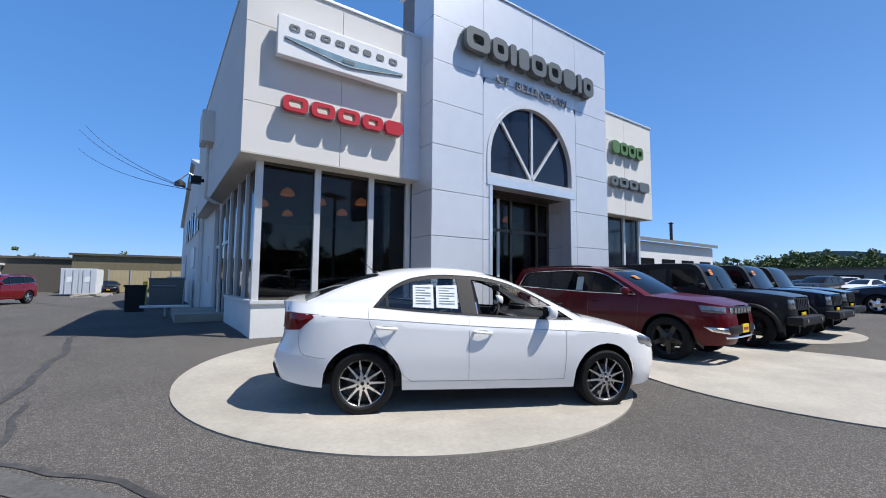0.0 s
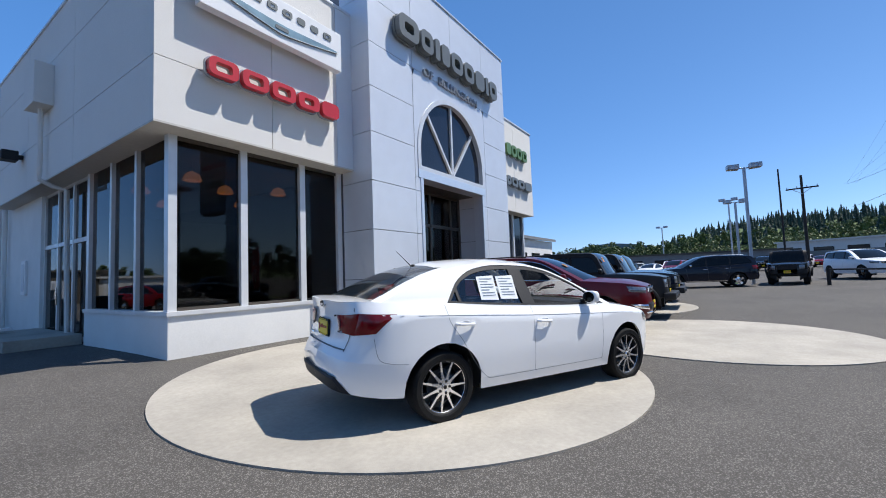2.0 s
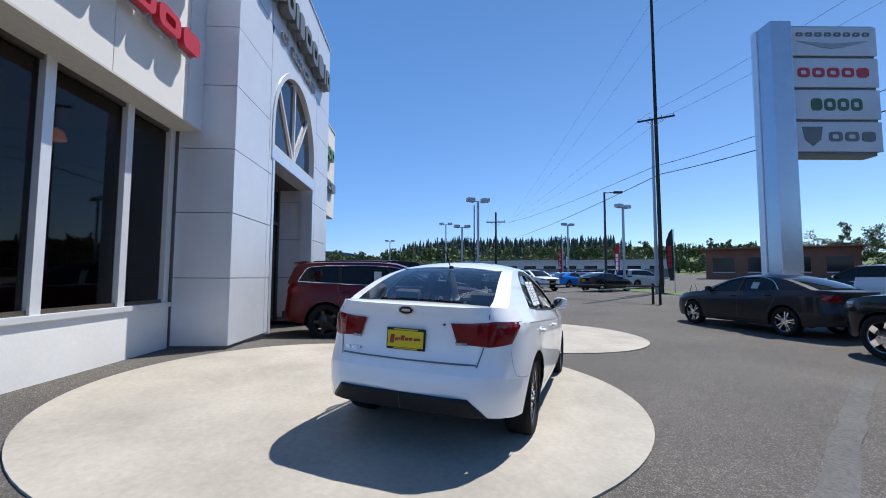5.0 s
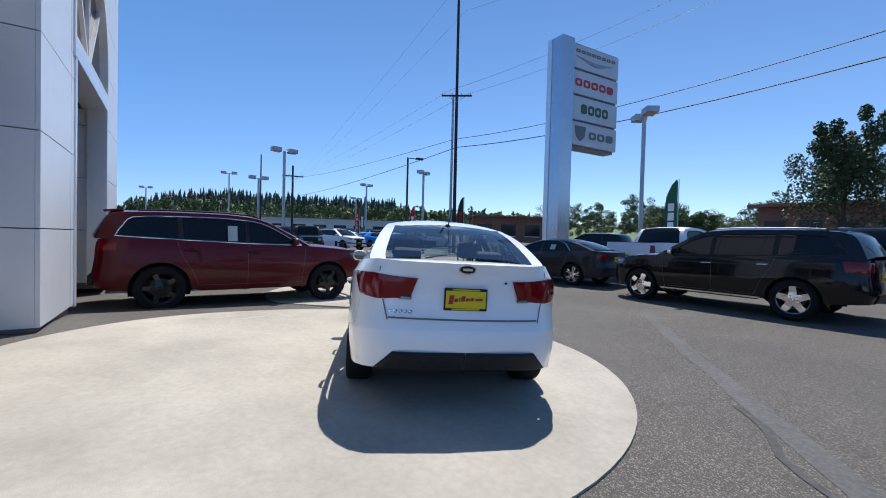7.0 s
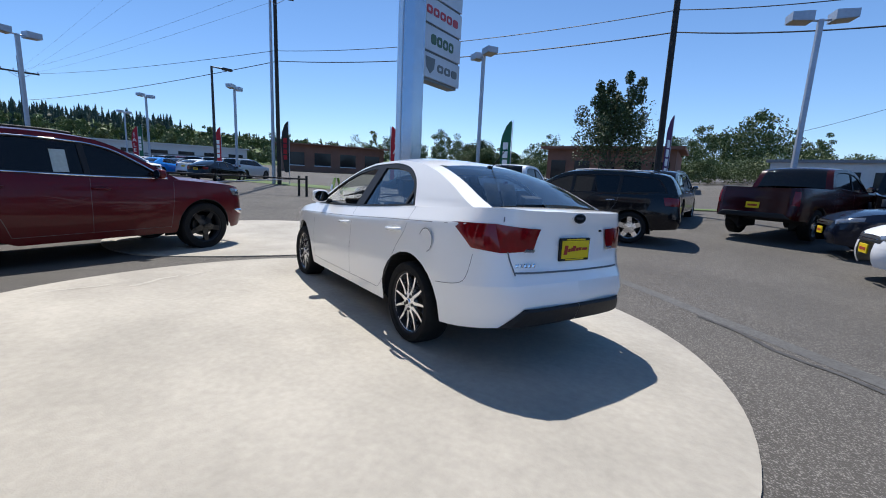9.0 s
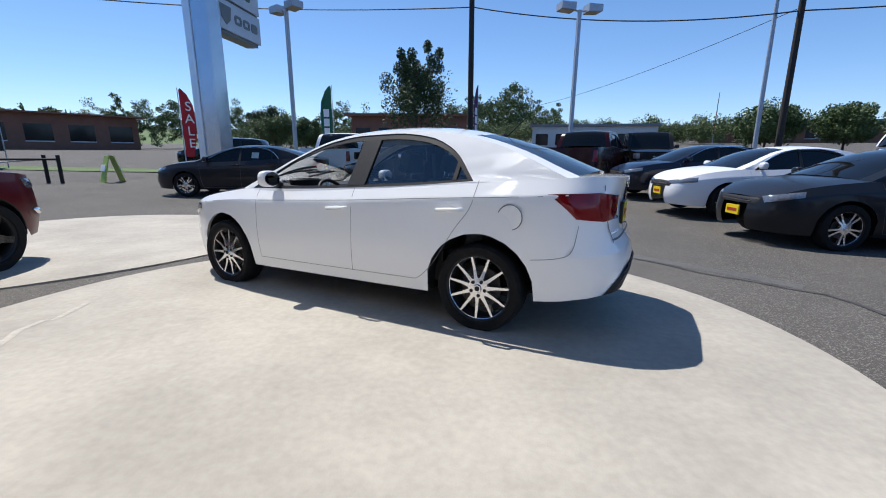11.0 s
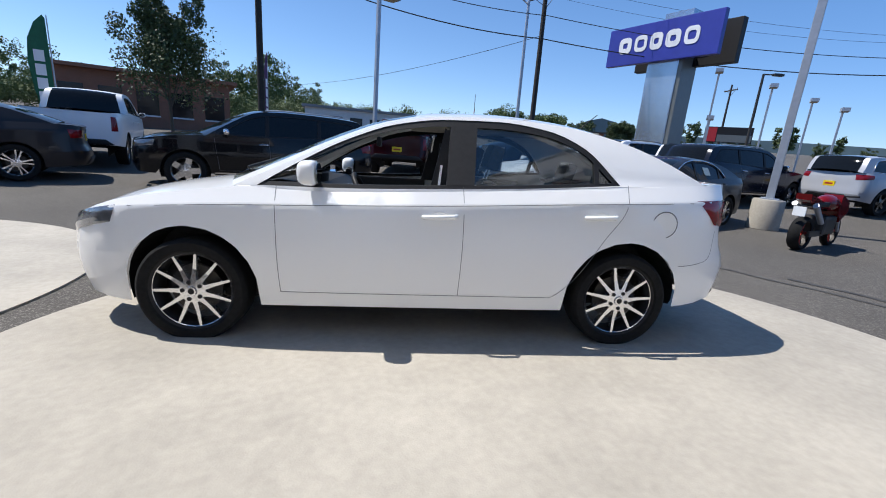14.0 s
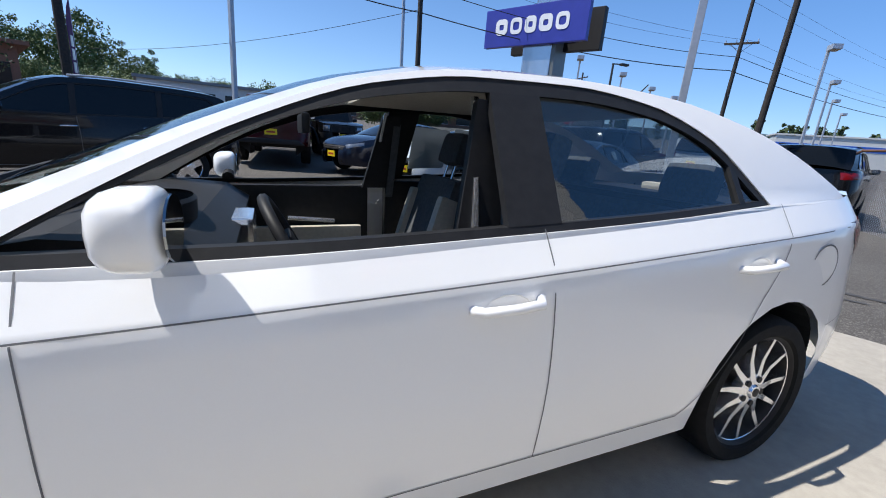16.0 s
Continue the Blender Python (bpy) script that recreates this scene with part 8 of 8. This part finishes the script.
def belt(name, az0, az1, dist, hmin, hmax, count, seed, leaf, label, base=0.0, spread=30, n=130, size=0.9, tops=None, girth=1.0):
    """A far belt of broadleaf trees, seen from the lot."""
    rng = np.random.default_rng(seed)
    vs, fs, k = [], [], 0
    for i in range(count):
        a = radians(az0 + (az1 - az0) * (i + rng.random()) / count)
        r = dist + spread * rng.random()
        h = hmin + (hmax - hmin) * rng.random() ** 1.4
        if tops:
            h = (1.4 + r * math.tan(radians(tops(math.degrees(a))))) * (0.5 + 0.5 * rng.random() ** 0.7)
        w = h * (0.36 + 0.34 * rng.random()) * girth
        cx, cy = 3 + r * math.cos(a), 4 + r * math.sin(a)
        d = rng.normal(size=(22, 3))
        d *= ((0.35 + 0.65 * rng.random(22)) / np.linalg.norm(d, axis=1))[:, None]
        foot = gz(cx, cy) + base
        clumps = [(cx + w * 0.42 * p[0], cy + w * 0.42 * p[1], foot + h * (0.50 + 0.43 * p[2]), w * (0.12 + 0.08 * rng.random())) for p in d]
        v, f = leaf_cloud(rng, clumps, n, size * h / 11)
        vs.append(v)
        fs.append(f + k)
        k += len(v)
    ob = mesh_of(name, np.concatenate(vs), np.concatenate(fs), leaf)
    return tagged(ob, label, "trees", kind="stuff")


def conifers(az0, az1, d0, d1, count, seed, z_of, label, hmax=11):
    """Firs of ragged, drooping tiers, thick on the ground."""
    rng = np.random.default_rng(seed)
    vs, fs, k = [], [], 0
    for i in range(count):
        a = radians(az0 + (az1 - az0) * rng.random())
        r = d0 + (d1 - d0) * rng.random()
        h = 4.5 + (hmax - 4.5) * rng.random() ** 1.8
        cx, cy = 3 + r * math.cos(a), 4 + r * math.sin(a)
        z = z_of(math.degrees(a), r) + gz(cx, cy)
        fat = 0.20 + 0.10 * rng.random()
        lean = rng.normal(0, 0.03, 2)
        for t in range(6):
            n = 7
            zz, rad = z + h * (0.02 + 0.155 * t), h * fat * (1 - t / 6.6) * (0.8 + 0.4 * rng.random())
            tx, ty = cx + lean[0] * h * t / 6, cy + lean[1] * h * t / 6
            ring = [(tx + rad * (0.55 + 0.7 * rng.random()) * math.cos(6.283 * j / n), ty + rad * (0.55 + 0.7 * rng.random()) * math.sin(6.283 * j / n), zz - 0.06 * h * rng.random()) for j in range(n)]
            vs.append(np.array(ring + [(tx, ty, zz + h * 0.21)]))
            fs.append(np.array([(k + j, k + (j + 1) % n, k + n) for j in range(n)]))
            k += n + 1
    ob = mesh_of("conifer_wood", np.concatenate(vs), np.concatenate(fs), CONIFER)
    return tagged(ob, label, "trees", kind="stuff")


HILL = curve((-60, 9), (-45, 19), (-32, 25), (-22, 29), (-12, 30), (-4, 31), (2, 23), (10, 10), (20, 5), (40, 4))


def hill_z(az, r):
    return HILL(az) * sstep((r - 230) / 220)


def hills():
    bm = bmesh.new()
    rows = []
    for r in (210, 260, 310, 360, 410, 460, 620):
        rows.append([bm.verts.new((3 + r * math.cos(radians(az)), 4 + r * math.sin(radians(az)), hill_z(az, r) - 0.4 + gz(3 + r * math.cos(radians(az)), 4 + r * math.sin(radians(az))))) for az in np.arange(-62, 42, 2.0)])
    for p, q in zip(rows, rows[1:]):
        for i in range(len(p) - 1):
            bm.faces.new((p[i], q[i], q[i + 1], p[i + 1]))
    tagged(finish("hill", bm, GRASS, smooth=60), "wooded green hillside beyond the lot", "hill", kind="structure")
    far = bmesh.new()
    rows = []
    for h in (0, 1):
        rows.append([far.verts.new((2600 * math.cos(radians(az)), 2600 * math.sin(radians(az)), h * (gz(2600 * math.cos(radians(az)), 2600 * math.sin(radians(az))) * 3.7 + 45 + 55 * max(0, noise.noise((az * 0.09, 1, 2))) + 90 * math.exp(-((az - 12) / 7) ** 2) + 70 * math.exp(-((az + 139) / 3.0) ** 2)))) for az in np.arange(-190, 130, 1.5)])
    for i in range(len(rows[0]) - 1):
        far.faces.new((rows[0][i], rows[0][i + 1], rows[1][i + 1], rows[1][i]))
    tagged(finish("backdrop", far, HAZED_HILL, smooth=60), "distant hills with blue-green haze painted into their colour", "hills", kind="structure")


# blue of the far air is painted into the hill colour
HAZED_HILL = mat("hazed_distant_hills", (0.10, 0.15, 0.17), 1.0, var=0.1, scale=0.01)
hills()
conifers(-26, 5, 300, 480, 950, 5, hill_z, "dark conifer wood along the hill crest")
conifers(-46, 8, 230, 420, 260, 15, hill_z, "single dark firs among the broadleaf trees of the hill", 9)
belt("broadleaf_wood", -44, 12, 215, 8, 15, 170, 6, LEAFHAZE, "pale green broadleaf wood on the lower hill, haze mixed into its colour", 0, 60, 520, 0.5)
belt("broadleaf_wood", -44, 4, 280, 8, 14, 230, 7, LEAF2, "mid-green broadleaf wood on the hillside", 9, 110, 480, 0.55)
belt("broadleaf_wood", 3, 24, 170, 7, 14, 95, 8, LEAF, "belt of trees beyond the lot", 0, 50, 600, 0.4, curve((0, 3.4), (10, 3.5), (30, 3.3)))
TOPS = curve((-125, 1.2), (-119, 1.2), (-108, 1.7), (-103.5, 3.0), (-101.5, 6.2), (-98, 8.0), (-94, 8.5), (-91, 7.4), (-87, 6.4), (-80, 5.0), (-74, 5.8), (-68, 4.7), (-63, 4.8), (-57, 6.1), (-48, 6.0), (-42, 4.7))
belt("broadleaf_wood", -124, -42, 92, 8, 16, 105, 9, LEAF, "belt of tall broadleaf trees across the road", 0, 25, 1900, 0.17, TOPS)
belt("broadleaf_wood", -122, -60, 74, 3.5, 5.5, 120, 10, LEAF2, "low bushes before the tree belt", 0, 10, 1100, 0.3, None, 2.2)
belt("broadleaf_wood", -205, -128, 130, 4, 11, 60, 11, LEAFDARK, "scattered trees along the road", 0, 60, 700, 0.42)
belt("broadleaf_wood", 92, 112, 175, 9, 14, 16, 12, LEAF, "trees behind the warehouse", 0, 40, 900, 0.35)
strip([(9.19, -13.72), (19.08, -14.25), (31.23, -13.38), (47.51, -14.64)], 3.6, GRASS, "grass_verge", "mown grass strip along the road", 0.02, 0.1)
strip([(-11.31, -13.97), (0.01, -15.59), (7.05, -15.31)], 1.8, GRASS, "grass_verge", "mown grass strip along the road", 0.02, 0.1)
